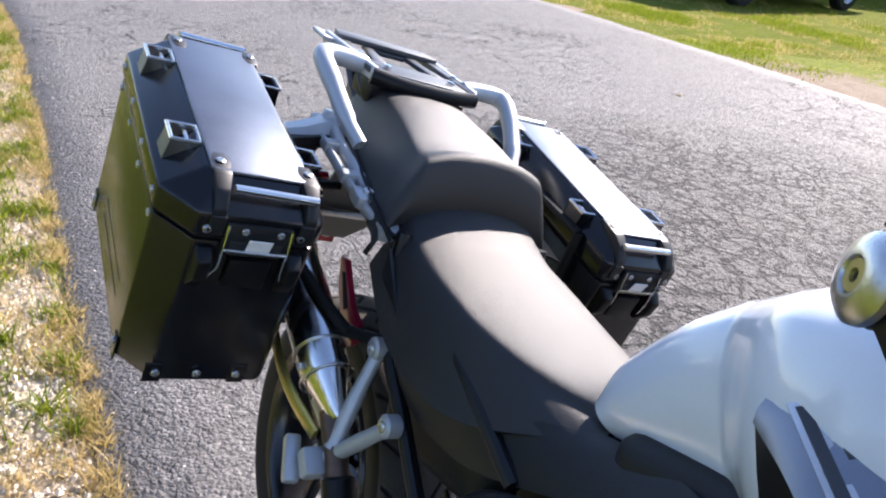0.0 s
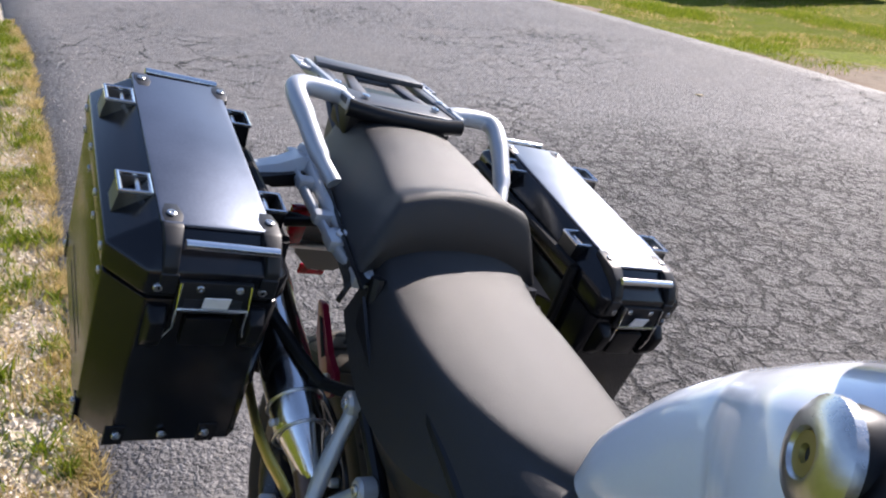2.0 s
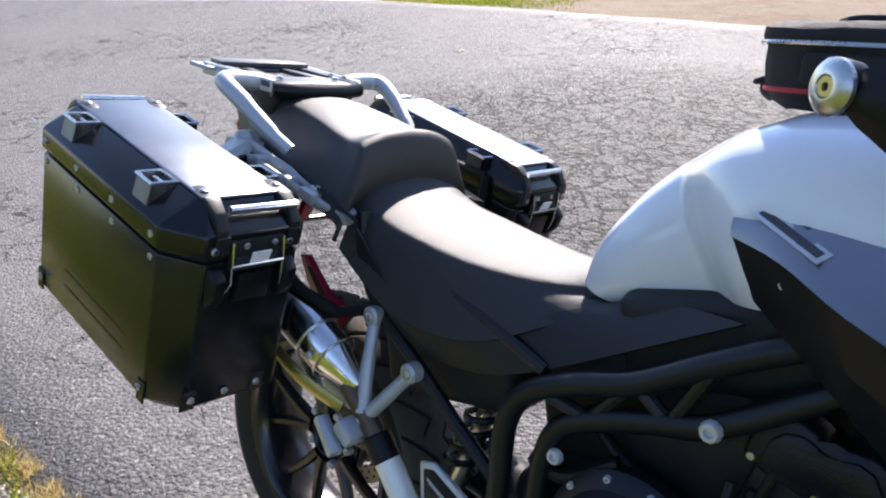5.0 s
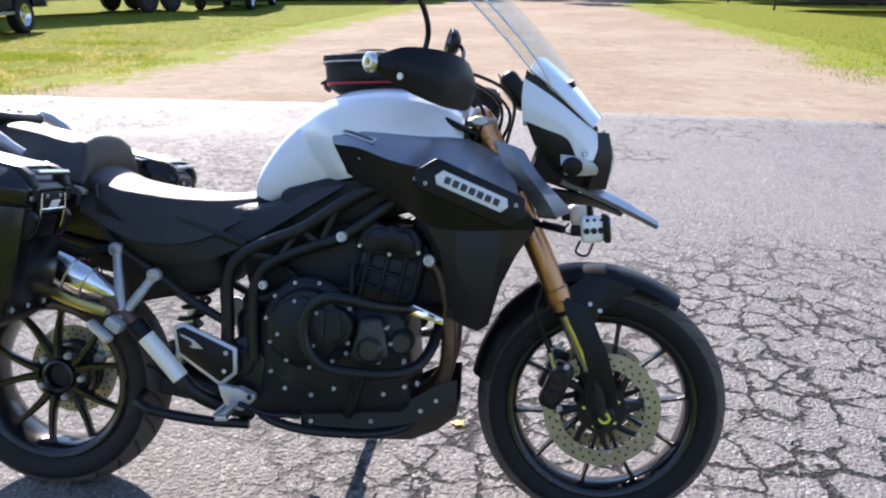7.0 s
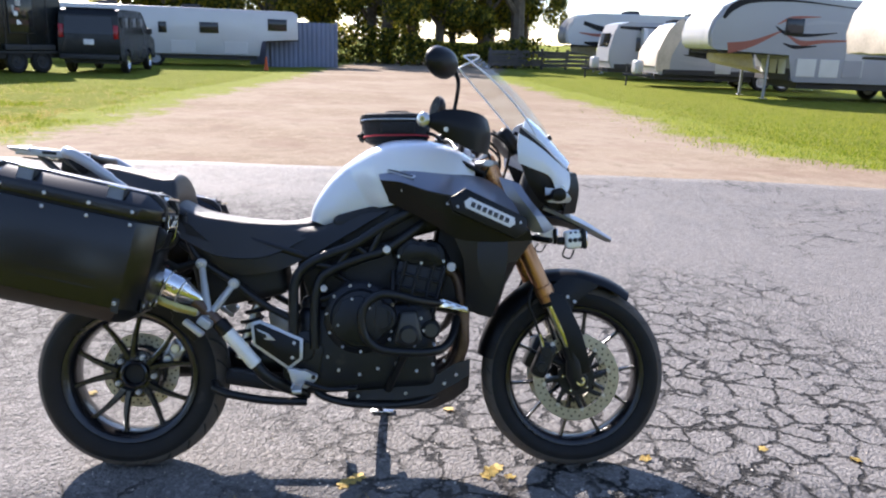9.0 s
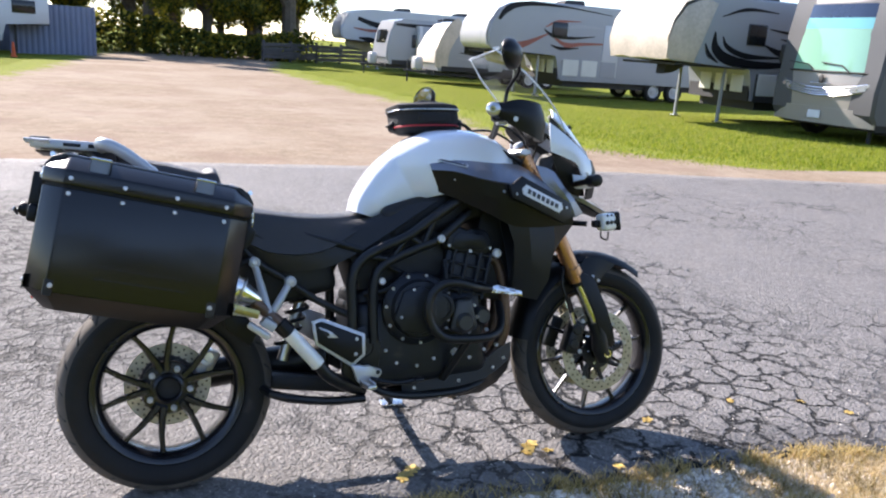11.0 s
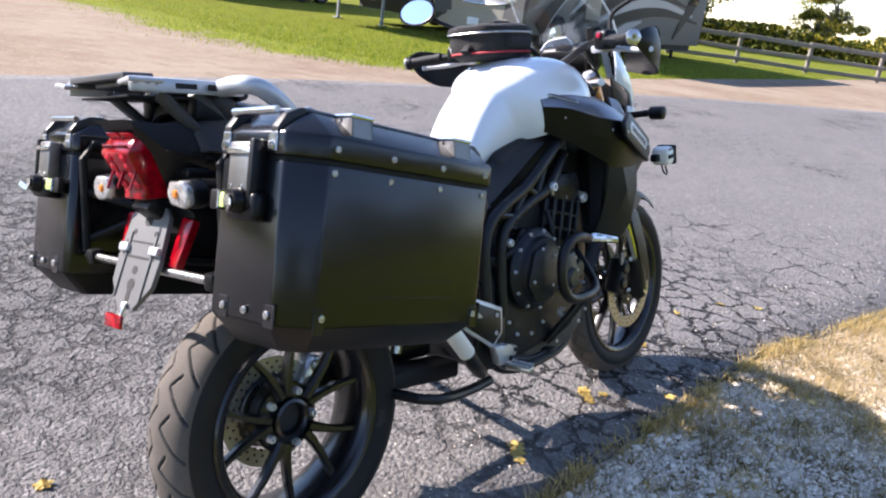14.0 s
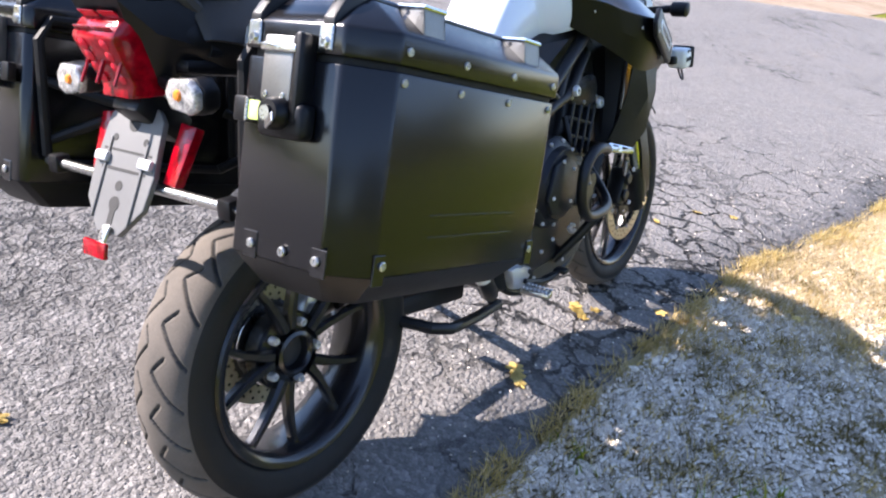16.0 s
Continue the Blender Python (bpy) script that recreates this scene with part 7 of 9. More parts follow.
for s in (-1, 1):
    cov = bm_lathe([(0.118, s * 0.145), (0.120, s * 0.170), (0.112, s * 0.180), (0.098, s * 0.186), (0.090, s * 0.202), (0.060, s * 0.208), (0, s * 0.208)], "y", (CX, 0, CZ), sides=48)
    cv = part("clutch_cover" if s < 0 else "alternator_cover", cov, M_ENGINE, eng, "round black engine side cover")
    panel = bm_prism([(-0.086, -0.02), (-0.052, 0.066), (0.005, 0.083), (0.060, 0.05), (0.055, -0.052), (0.005, -0.078), (-0.06, -0.062)], 0.014, "y", (CX - 0.008, s * 0.208, CZ - 0.004), bevel=0.005)
    part("cover_face", panel, M_ENGDARK if s > 0 else M_ENGINE, cv)
    for x, z in ring_points(11, 0.111, 10):
        bolt(cv, (CX + x, s * 0.178, CZ + z), (0, s, 0), 0.0055, 0.007)
    for x, z in ((-0.018, 0.066), (0.038, 0.038), (0.030, -0.045), (-0.062, -0.02)):
        bolt(cv, (CX + x - 0.008, s * 0.214, CZ + z), (0, s, 0), 0.005, 0.005)
    part("small_round_cover", bm_lathe([(0.050, s * 0.15), (0.051, s * 0.196), (0.046, s * 0.204), (0.036, s * 0.206), (0.034, s * 0.200), (0, s * 0.200)], "y", (0.845, 0, 0.548), sides=32), M_ENGINE, eng)
    pump = bm_prism([(-0.052, -0.05), (-0.030, 0.052), (0.028, 0.058), (0.050, -0.045), (0.0, -0.07)], 0.05, "y", (0.935, s * 0.165, 0.515), bevel=0.012, seg=3)
    pump = bm_cyl((0.935, s * 0.18, 0.490), (0.935, s * 0.203, 0.490), 0.036, 0.030, sides=28, bevel=0.006, bm=pump)
    pump = bm_cyl((1.010, s * 0.13, 0.505), (1.010, s * 0.175, 0.505), 0.034, 0.028, sides=24, bevel=0.006, bm=pump)
    pp = part("water_pump" if s < 0 else "starter_cover", pump, M_PUMP, eng, "cast pump cover, paled by a painted sun sheen")
    for x, z in ((0.880, 0.590), (0.876, 0.540), (0.872, 0.475), (0.975, 0.545), (0.985, 0.505), (0.955, 0.455), (1.02, 0.46), (0.905, 0.40), (0.90, 0.382), (1.055, 0.405)):
        bolt(pp, (x, s * 0.168, z), (0, s, 0), 0.0058, 0.014)
    bolt(pp, (0.899, s * 0.165, 0.391), (0, s, 0), 0.009, 0.010)
    for x, z in ((0.668, 0.410), (0.705, 0.366), (0.775, 0.352), (0.835, 0.372), (0.965, 0.365), (1.020, 0.388)):
        bolt(eng, (x, s * 0.148, z), (0, s, 0), 0.0060, 0.008)
# sump guard, crash bars, exhaust headers, radiator
belly = []
for x, zt, zb, hw, hb in ((0.735, 0.285, 0.228, 0.105, 0.080), (0.78, 0.300, 0.222, 0.125, 0.090), (0.92, 0.310, 0.220, 0.135, 0.095), (1.03, 0.345, 0.222, 0.130, 0.085), (1.10, 0.385, 0.250, 0.115, 0.075), (1.15, 0.395, 0.290, 0.090, 0.06)):
    belly.append([(x, -hw, zt), (x, -hw * 1.04, (zt + zb) / 2), (x, -hb, zb), (x, hb, zb), (x, hw * 1.04, (zt + zb) / 2), (x, hw, zt)])
sk = bm_loft(belly, closed=False, thick=0.006)
skid = part("sump_guard", sk, M_TEXTURED, bike, "black sump guard under the engine", 20)
for s in (-1, 1):
    for x, z in ((0.77, 0.275), (0.93, 0.285), (1.06, 0.32), (1.10, 0.35), (0.86, 0.24)):
        bolt(skid, (x, s * 0.134, z), (0, s, 0), 0.006, 0.005)
    loop = bm_tube([(1.105, s * 0.10, 0.585), (1.03, s * 0.185, 0.598), (0.955, s * 0.235, 0.612), (0.885, s * 0.252, 0.630), (0.835, s * 0.254, 0.628), (0.795, s * 0.254, 0.598),
                    (0.782, s * 0.254, 0.550), (0.795, s * 0.252, 0.495), (0.840, s * 0.248, 0.455), (0.925, s * 0.242, 0.443), (1.005, s * 0.225, 0.442), (1.055, s * 0.195, 0.455), (1.085, s * 0.15, 0.49), (1.10, s * 0.10, 0.54)], 0.0145, 12, 5)
    part("crash_bar", loop, M_FRAME, bike, "black tubular crash bar")
    part("crash_bar_stay", bm_tube([(0.925, s * 0.242, 0.443), (0.90, s * 0.20, 0.38), (0.87, s * 0.14, 0.30)], 0.0135, 12, 4), M_FRAME, bike)
    slot = bm_prism([(-0.052, -0.010), (-0.046, 0.013), (-0.030, 0.018), (0.055, -0.004), (0.055, -0.022), (-0.02, -0.008)], 0.006, "y", (1.075, s * 0.215, 0.595), (0, 0, s * 28), bevel=0.002)
    sl = part("slotted_bracket", slot, M_CHROME, bike, "polished slotted bracket on the crash bar")
    sb = None
    for dx in (-0.012, 0.022):
        sb = bm_box((0.024, 0.0075, 0.007), (1.075 + dx * math.cos(radians(28)), s * (0.215 + dx * 0.47), 0.599 - dx * 0.26), (0, 14, s * 28), 0.003, bm=sb)
    part("slot", sb, M_HOLE, sl)
    part("exhaust_header", bm_tube([(1.045, s * 0.09, 0.70), (1.09, s * 0.095, 0.69), (1.115, s * 0.098, 0.62), (1.125, s * 0.098, 0.52), (1.12, s * 0.09, 0.42), (1.06, s * 0.06, 0.33), (0.90, s * 0.03, 0.29)], 0.020, 14, 5), M_HEADER, bike, "heat-browned exhaust header")
part("exhaust_header", bm_tube([(1.045, 0, 0.70), (1.10, 0, 0.69), (1.13, 0, 0.60), (1.13, 0, 0.48), (1.08, 0, 0.35), (0.92, 0, 0.28)], 0.020, 14, 5), M_HEADER, bike)
rad = bm_box((0.035, 0.34, 0.30), (1.165, 0, 0.72), (0, 10, 0), 0.006)
rd = part("radiator", rad, M_ENGDARK, bike, "finned black radiator")
fins = None
for k in range(18):
    fins = bm_box((0.004, 0.30, 0.002), (1.183 + 0.0, 0, 0.60 + 0.0138 * k), bm=fins)
part("radiator_fins", fins, M_STEEL, rd, smooth=0)
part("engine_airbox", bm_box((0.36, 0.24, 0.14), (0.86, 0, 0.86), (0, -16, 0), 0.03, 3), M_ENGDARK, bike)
# The next two near-black blocks are added, standing in for shade inside.
part("bay_shade_block", bm_box((0.34, 0.22, 0.26), (0.74, 0, 0.70), (0, -16, 0), 0.03, 2), M_ENGDARK, bike)
part("front_shade_block", bm_box((0.16, 0.20, 0.34), (1.09, 0, 0.72), (0, 10, 0), 0.03, 2), M_ENGDARK, bike)
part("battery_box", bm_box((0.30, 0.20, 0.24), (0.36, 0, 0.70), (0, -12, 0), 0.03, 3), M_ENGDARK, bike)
for (a, b, r) in (((0.60, -0.14, 0.60), (0.74, -0.15, 0.66), 0.012), ((0.66, -0.12, 0.70), (0.88, -0.13, 0.63), 0.009), ((0.88, -0.14, 0.70), (0.88, -0.14, 0.60), 0.008)):
    part("hose", bm_tube([a, ((a[0] + b[0]) / 2, a[1] - 0.02, (a[2] + b[2]) / 2 - 0.02), b], r, 10, 5), M_BLACK, bike)

# shock with red spring
coil = [(0.36 + 0.075 * k / 60 + 0.036 * math.cos(k * 0.62) * 0.9, -0.012 + 0.036 * math.sin(k * 0.62), 0.42 + 0.20 * k / 60) for k in range(61)]
sh = part("rear_shock", bm_cyl((0.355, -0.01, 0.38), (0.445, -0.01, 0.66), 0.018, sides=16), M_STEEL, bike)
part("spring", bm_tube(coil, 0.0065, 8), M_FRAME, sh, "black shock spring")
lk_ = part("hose_bracket", bm_prism([(0.035, 0.765), (0.060, 0.770), (0.120, 0.712), (0.160, 0.705), (0.175, 0.680), (0.155, 0.655), (0.120, 0.660), (0.060, 0.715)], 0.010, "y", (0, -0.142, 0), bevel=0.003), M_REDANOD, bike, "red anodised bracket above the rear wheel")
bolt(lk_, (0.146, -0.148, 0.681), (0, -1, 0), 0.013, 0.008, M_STEEL)
part("bracket_slot", bm_prism([(0.060, 0.748), (0.070, 0.750), (0.112, 0.706), (0.104, 0.698)], 0.003, "y", (0, -0.1475, 0)), M_HOLE, lk_)

# exhaust silencer along the right of the wheel
can = part("heat_shield_tube", bm_cyl((0.440, -0.187, 0.388), (0.345, -0.192, 0.500), 0.0225, sides=28, bevel=0.003), M_CANWHITE, bike, "pale aluminium exhaust heat shield tube")
part("link_pipe", bm_tube([(0.60, -0.10, 0.275), (0.53, -0.15, 0.31), (0.47, -0.180, 0.352), (0.435, -0.187, 0.394)], 0.020, 16, 4), M_FRAME, can)
part("collar", bm_cyl((0.350, -0.192, 0.494), (0.318, -0.192, 0.530), 0.0255, sides=28, bevel=0.004), M_BLACK, can)
part("rear_pipe", bm_tube([(0.322, -0.192, 0.526), (0.285, -0.193, 0.562), (0.245, -0.195, 0.596)], 0.0185, 14, 3), M_HEADER, can, "heat-browned pipe into the silencer")
rings = []
for f, w, h in ((-0.070, 0.010, 0.012), (-0.060, 0.016, 0.019), (0.0, 0.034, 0.040), (0.012, 0.038, 0.045), (0.10, 0.040, 0.047), (0.24, 0.040, 0.047), (0.33, 0.036, 0.042), (0.35, 0.026, 0.030)):
    cxx, cyy, czz = 0.205 - 0.88 * f, -0.196 - 0.06 * f, 0.628 + 0.47 * f
    rings.append([(cxx + h * math.sin(a) * 0.47, cyy + w * math.cos(a), czz + h * math.sin(a) * 0.88) for a in (2 * math.pi * k / 32 for k in range(32))])
sil = part("silencer", bm_loft(rings), M_CHROME, bike, "polished oval silencer with a coned front", 25)
for f in (0.0, 0.05):
    cxx, cyy, czz = 0.205 - 0.88 * f, -0.196 - 0.06 * f, 0.628 + 0.47 * f
    band_ = [(cxx + 0.0475 * math.sin(a) * 0.47, cyy + 0.0405 * math.cos(a), czz + 0.0475 * math.sin(a) * 0.88) for a in (2 * math.pi * k / 32 for k in range(32))]
    part("silencer_band", bm_tube(band_, 0.0022, 6, closed=True), M_STEEL, sil)
bolt(sil, (0.190, -0.238, 0.640), (0.1, -1, 0), 0.006, 0.005)
# Brass strip stands in for dry grass mirrored along the can's lower edge.
part("silencer_glint", bm_tube([(0.255, -0.215, 0.560), (0.17, -0.240, 0.592), (0.08, -0.248, 0.640), (0.00, -0.245, 0.690)], 0.013, 10, 3, flat=0.35), M_BRASS, sil, "gold glint of dry grass along the silencer's lower edge")
part("hugger_fin", bm_prism([(0.150, 0.600), (0.205, 0.575), (0.262, 0.500), (0.235, 0.455), (0.165, 0.515)], 0.012, "y", (0, -0.150, 0), bevel=0.004), M_BLACK, bike)
part("bracket_rib", bm_box((0.085, 0.022, 0.022), (0.215, -0.185, 0.565), (0, 12, 0), 0.006), M_SILVER, bike)

# footrest hangers
for s in (-1, 1):
    y = s * 0.18
    plate = bm_prism([(0.419, 0.526), (0.449, 0.536), (0.500, 0.515), (0.591, 0.476), (0.590, 0.408), (0.545, 0.372), (0.429, 0.453)], 0.008, "y", (0, s * 0.185, 0), bevel=0.003)
    hg = part("heel_guard", plate, M_ALLOY, bike, "silver rimmed black heel guard")
    inset = bm_prism([(0.430, 0.518), (0.450, 0.525), (0.499, 0.504), (0.580, 0.469), (0.580, 0.412), (0.545, 0.385), (0.438, 0.457)], 0.006, "y", (0, s * 0.1885, 0), bevel=0.002)
    part("guard_insert", inset, M_BLACK, hg)
    win = bm_prism([(0.440, 0.508), (0.478, 0.492), (0.502, 0.470), (0.470, 0.472)], 0.004, "y", (0, s * 0.1918, 0), bevel=0.001)
    part("guard_window", win, M_ALLOY, hg)
    win2 = bm_prism([(0.447, 0.500), (0.472, 0.489), (0.474, 0.477), (0.462, 0.478)], 0.004, "y", (0, s * 0.1935, 0), bevel=0.001)
    part("guard_window_hole", win2, M_HOLE, hg)
    for x, z in ((0.562, 0.462), (0.557, 0.414)):
        bolt(hg, (x, s * 0.191, z), (0, s, 0), 0.006, 0.004)
    arm = bm_prism([(0.540, 0.380), (0.575, 0.378), (0.598, 0.368), (0.640, 0.360), (0.640, 0.344), (0.605, 0.312), (0.560, 0.322), (0.553, 0.350)], 0.026, "y", (0, s * 0.188, 0), bevel=0.006)
    hn = part("footrest_hanger", arm, M_ALLOY, bike, "cast alloy footrest hanger")
    part("hanger_hole", bm_cyl((0.627, s * 0.2005, 0.352), (0.627, s * 0.2025, 0.352), 0.007, sides=14), M_HOLE, hn)
    peg = bm_box((0.030, 0.075, 0.014), (0.580, s * 0.250, 0.322), (0, 0, -s * 6), 0.004)
    pg = part("footrest", peg, M_STEEL, bike, "serrated steel footrest")
    teeth = None
    for k in range(7):
        for dx in (-0.013, 0.013):
            teeth = bm_box((0.006, 0.006, 0.010), (0.580 + dx + s * 0.0 , s * (0.218 + 0.0105 * k), 0.332), (45, 0, 0), 0.001, 1, bm=teeth)
    part("teeth", teeth, M_STEEL, pg, smooth=0)
    lever = bm_tube([(0.60, s * 0.205, 0.335), (0.68, s * 0.215, 0.315), (0.745, s * 0.222, 0.320)], 0.007, 8, 3)
    lever = bm_box((0.03, 0.035, 0.012), (0.755, s * 0.225, 0.322), bevel=0.004, bm=lever)
    part("foot_lever", lever, M_FRAME, bike)
    # pillion footrest bracket, two alloy arms meeting at the peg
    br = bm_tube([(0.254, s * 0.150, 0.714), (0.270, s * 0.175, 0.640), (0.288, s * 0.198, 0.560)], [0.011, 0.0125, 0.015], 12, 4)
    br = bm_tube([(0.361, s * 0.160, 0.651), (0.330, s * 0.178, 0.605), (0.288, s * 0.198, 0.545)], [0.0115, 0.0125, 0.015], 12, 4, bm=br)
    for q in ((0.254, 0.150, 0.714), (0.361, 0.160, 0.651)):
        br = bm_cyl((q[0], s * (q[1] - 0.012), q[2]), (q[0], s * (q[1] + 0.016), q[2]), 0.0175, sides=18, bevel=0.004, bm=br)
    br = bm_box((0.045, 0.050, 0.030), (0.283, s * 0.215, 0.530), (0, 35, 0), 0.007, bm=br)
    pb = part("pillion_footrest_bracket", br, M_SILVER, bike, "silver V-shaped pillion footrest bracket")
    for q in ((0.254, 0.166, 0.714), (0.361, 0.176, 0.651)):
        bolt(pb, (q[0], s * q[1], q[2]), (0, s, 0), 0.009, 0.004, M_STEEL)
    pp = bm_box((0.075, 0.026, 0.020), (0.252, s * 0.240, 0.515), (0, 35, s * 12), 0.006)
    part("pillion_footrest", pp, M_ALLOY, pb)
# side stand
def ground_z(y):
    return y * math.tan(radians(LEAN))


foot_y = 0.395
st = bm_tube([(0.70, 0.13, 0.27), (0.77, 0.25, 0.185), (0.845, foot_y - 0.01, ground_z(foot_y) + 0.018)], [0.017, 0.015, 0.013], 12, 3)
stand = part("side_stand", st, M_FRAME, bike, "black side stand, lowered")
ft = bm_prism([(-0.045, -0.026), (0.04, -0.03), (0.05, 0.0), (0.04, 0.03), (-0.045, 0.026)], 0.012, "z", bevel=0.004)
bmesh.ops.transform(ft, matrix=pose(0.85, foot_y, ground_z(foot_y) + 0.007, LEAN, 0, 0), verts=ft.verts)
part("stand_foot", ft, M_STEEL, stand)
part("stand_spring", bm_tube([(0.72, 0.15, 0.28), (0.78, 0.24, 0.205)], 0.008, 8), M_STEEL, stand)
# centre stand, folded under
part("centre_stand", bm_tube([(0.60, -0.13, 0.255), (0.46, -0.14, 0.262), (0.30, -0.145, 0.300), (0.29, 0.145, 0.300), (0.46, 0.14, 0.262), (0.60, 0.13, 0.255)], 0.014, 10, 3), M_FRAME, bike)
part("linkage", bm_box((0.26, 0.10, 0.05), (0.44, 0, 0.30), (0, 8, 0), 0.012), M_ENGDARK, bike)

# rear rack, grab rails, tail
rack = part("luggage_rack", bm_prism([(-0.300, -0.114), (-0.300, 0.114), (-0.352, 0.104), (-0.352, -0.104)], 0.012, "z", (0, 0, 1.064), (0, 3.5, 0), bevel=0.003), M_RACK, bike, "satin dark luggage rack plate behind the seat")


def on_rack(points, lift=0.0, thick=0.010, bevel=0.003):
    """A flat piece lying in the sloping plane of the rack, given in plan."""
    b_ = bm_prism(points, thick, "z", bevel=bevel)
    for v in b_.verts:
        v.co.z += 1.066 + lift - (v.co.x + 0.24) * 0.075
    return b_


part("rack_web", on_rack([(-0.300, -0.040), (-0.300, 0.040), (-0.330, 0.050), (-0.330, -0.050)]), M_RACK, rack)
part("rack_web", on_rack([(-0.200, -0.104), (-0.200, 0.104), (-0.122, 0.112), (-0.122, -0.112)], 0.001), M_RACK, rack)
part("rack_lip", bm_tube([(-0.118, -0.112, 1.052), (-0.108, -0.06, 1.048), (-0.105, 0, 1.047), (-0.108, 0.06, 1.048), (-0.118, 0.112, 1.052)], 0.015, 10, 3, flat=0.8), M_BLACK, rack)
part("rack_floor", bm_prism([(-0.340, -0.090), (-0.340, 0.090), (-0.135, 0.098), (-0.135, -0.098)], 0.004, "z", (0, 0, 1.030), (0, 3.5, 0), bevel=0.001), M_BLACK, rack)
for s in (-1, 1):
    part("rack_arm", on_rack([(-0.315, s * 0.036), (-0.315, s * 0.052), (-0.190, s * 0.080), (-0.190, s * 0.050)], 0.0015), M_RACK, rack)
    part("rack_plate_side", on_rack([(-0.345, s * 0.086), (-0.345, s * 0.108), (-0.12, s * 0.118), (-0.12, s * 0.098)], 0.003, 0.012), M_RACK, rack)
    for x_, y_ in ((-0.325, 0.062), (-0.318, 0.096), (-0.205, 0.104), (-0.150, 0.070)):
        bolt(rack, (x_, s * y_, 1.0745 - (x_ + 0.24) * 0.075), (0.07, 0, 1), 0.0075, 0.005, M_CHROME)
    side_rail = part("rack_side_rail", bm_box((0.235, 0.012, 0.026), (-0.232, s * 0.114, 1.064), (0, 3.5, -s * 2.5), 0.004), M_SILVER, rack, "silver rack side rail")
    for dx in (-0.075, -0.01, 0.055):
        part("rail_slot", bm_box((0.046, 0.003, 0.011), (-0.232 + dx, s * (0.1198 + dx * 0.043), 1.064 - dx * 0.061), (0, 3.5, -s * 2.5), 0.001, 1), M_BLACK, side_rail)
    part("rack_strut", bm_tube([(-0.285, s * 0.088, 1.058), (-0.215, s * 0.080, 0.995), (-0.190, s * 0.076, 0.985)], [0.011, 0.010, 0.010], 8, 3, flat=1.5), M_RACK, rack)
    part("rack_strut", bm_tube([(-0.215, s * 0.092, 1.056), (-0.150, s * 0.086, 1.000), (-0.130, s * 0.082, 0.985)], [0.011, 0.010, 0.010], 8, 3, flat=1.5), M_RACK, rack)
    hook = bm_tube([(-0.360, s * 0.108, 1.074), (-0.360, s * 0.142, 1.078), (-0.300, s * 0.142, 1.074), (-0.300, s * 0.108, 1.070)], 0.0045, 8, closed=True)
    hook = bm_tube([(-0.340, s * 0.108, 1.0725), (-0.340, s * 0.142, 1.0765)], 0.0035, 8, bm=hook)
    hook = bm_tube([(-0.318, s * 0.108, 1.0710), (-0.318, s * 0.142, 1.0750)], 0.0035, 8, bm=hook)
    part("rack_hook", hook, M_ALLOY, rack, "bright alloy luggage hook")
    rail = bm_tube([(0.010, s * 0.158, 0.955), (-0.03, s * 0.176, 0.985), (-0.09, s * 0.192, 1.030), (-0.135, s * 0.199, 1.056), (-0.160, s * 0.188, 1.064), (-0.166, s * 0.150, 1.064), (-0.164, s * 0.108, 1.060)],
                   [0.013, 0.016, 0.0175, 0.0175, 0.0175, 0.0175, 0.016], 14, 5)
    part("grab_rail", rail, M_SILVER, bike, "silver painted pillion grab rail")
    part("rail_mount", bm_box((0.09, 0.035, 0.06), (-0.17, s * 0.085, 1.03), (0, 6, 0), 0.010), M_BLACK, bike)
    bars_ = bm_tube([(-0.15, s * 0.152, 0.948), (-0.06, s * 0.160, 0.932), (0.03, s * 0.158, 0.910), (0.10, s * 0.148, 0.888), (0.165, s * 0.135, 0.868)], [0.014, 0.013, 0.010, 0.013, 0.011], 10, 4, flat=0.7)
    bars_ = bm_tube([(-0.15, s * 0.178, 0.938), (-0.06, s * 0.182, 0.922), (0.03, s * 0.178, 0.902), (0.10, s * 0.166, 0.880), (0.165, s * 0.150, 0.862)], [0.010, 0.010, 0.009, 0.011, 0.011], 10, 4, flat=0.7, bm=bars_)
    pr = part("pannier_mount", bars_, M_SILVER, bike, "silver cast pannier mounting bar with open webs")
    for x_, y_, z_, w_ in ((-0.145, 0.165, 0.944, 0.034), (-0.055, 0.171, 0.928, 0.022), (0.035, 0.168, 0.906, 0.020), (0.085, 0.160, 0.890, 0.040), (0.160, 0.143, 0.866, 0.030)):
        part("web", bm_box((w_, 0.044, 0.022), (x_, s * y_, z_), (0, 13, 0), 0.005), M_SILVER, pr)
    part("mount_boss", bm_cyl((-0.15, s * 0.150, 0.936), (-0.15, s * 0.150, 0.968), 0.022, 0.018, sides=18, bevel=0.005), M_SILVER, pr)
    bolt(pr, (0.088, s * 0.160, 0.901), (0.2, 0, 1), 0.009, 0.006)
    wedge = bm_loft([[(-0.140, s * 0.170, 0.915), (-0.085, s * 0.170, 0.915), (-0.085, s * 0.170, 0.936), (-0.140, s * 0.170, 0.936)],
                     [(-0.135, s * 0.240, 0.912), (-0.075, s * 0.240, 0.910), (-0.075, s * 0.240, 0.924), (-0.135, s * 0.240, 0.926)],
                     [(-0.125, s * 0.264, 0.912), (-0.085, s * 0.264, 0.910), (-0.085, s * 0.264, 0.916), (-0.125, s * 0.264, 0.918)]])
    wd = part("mount_tongue", wedge, M_BLACK, pr)
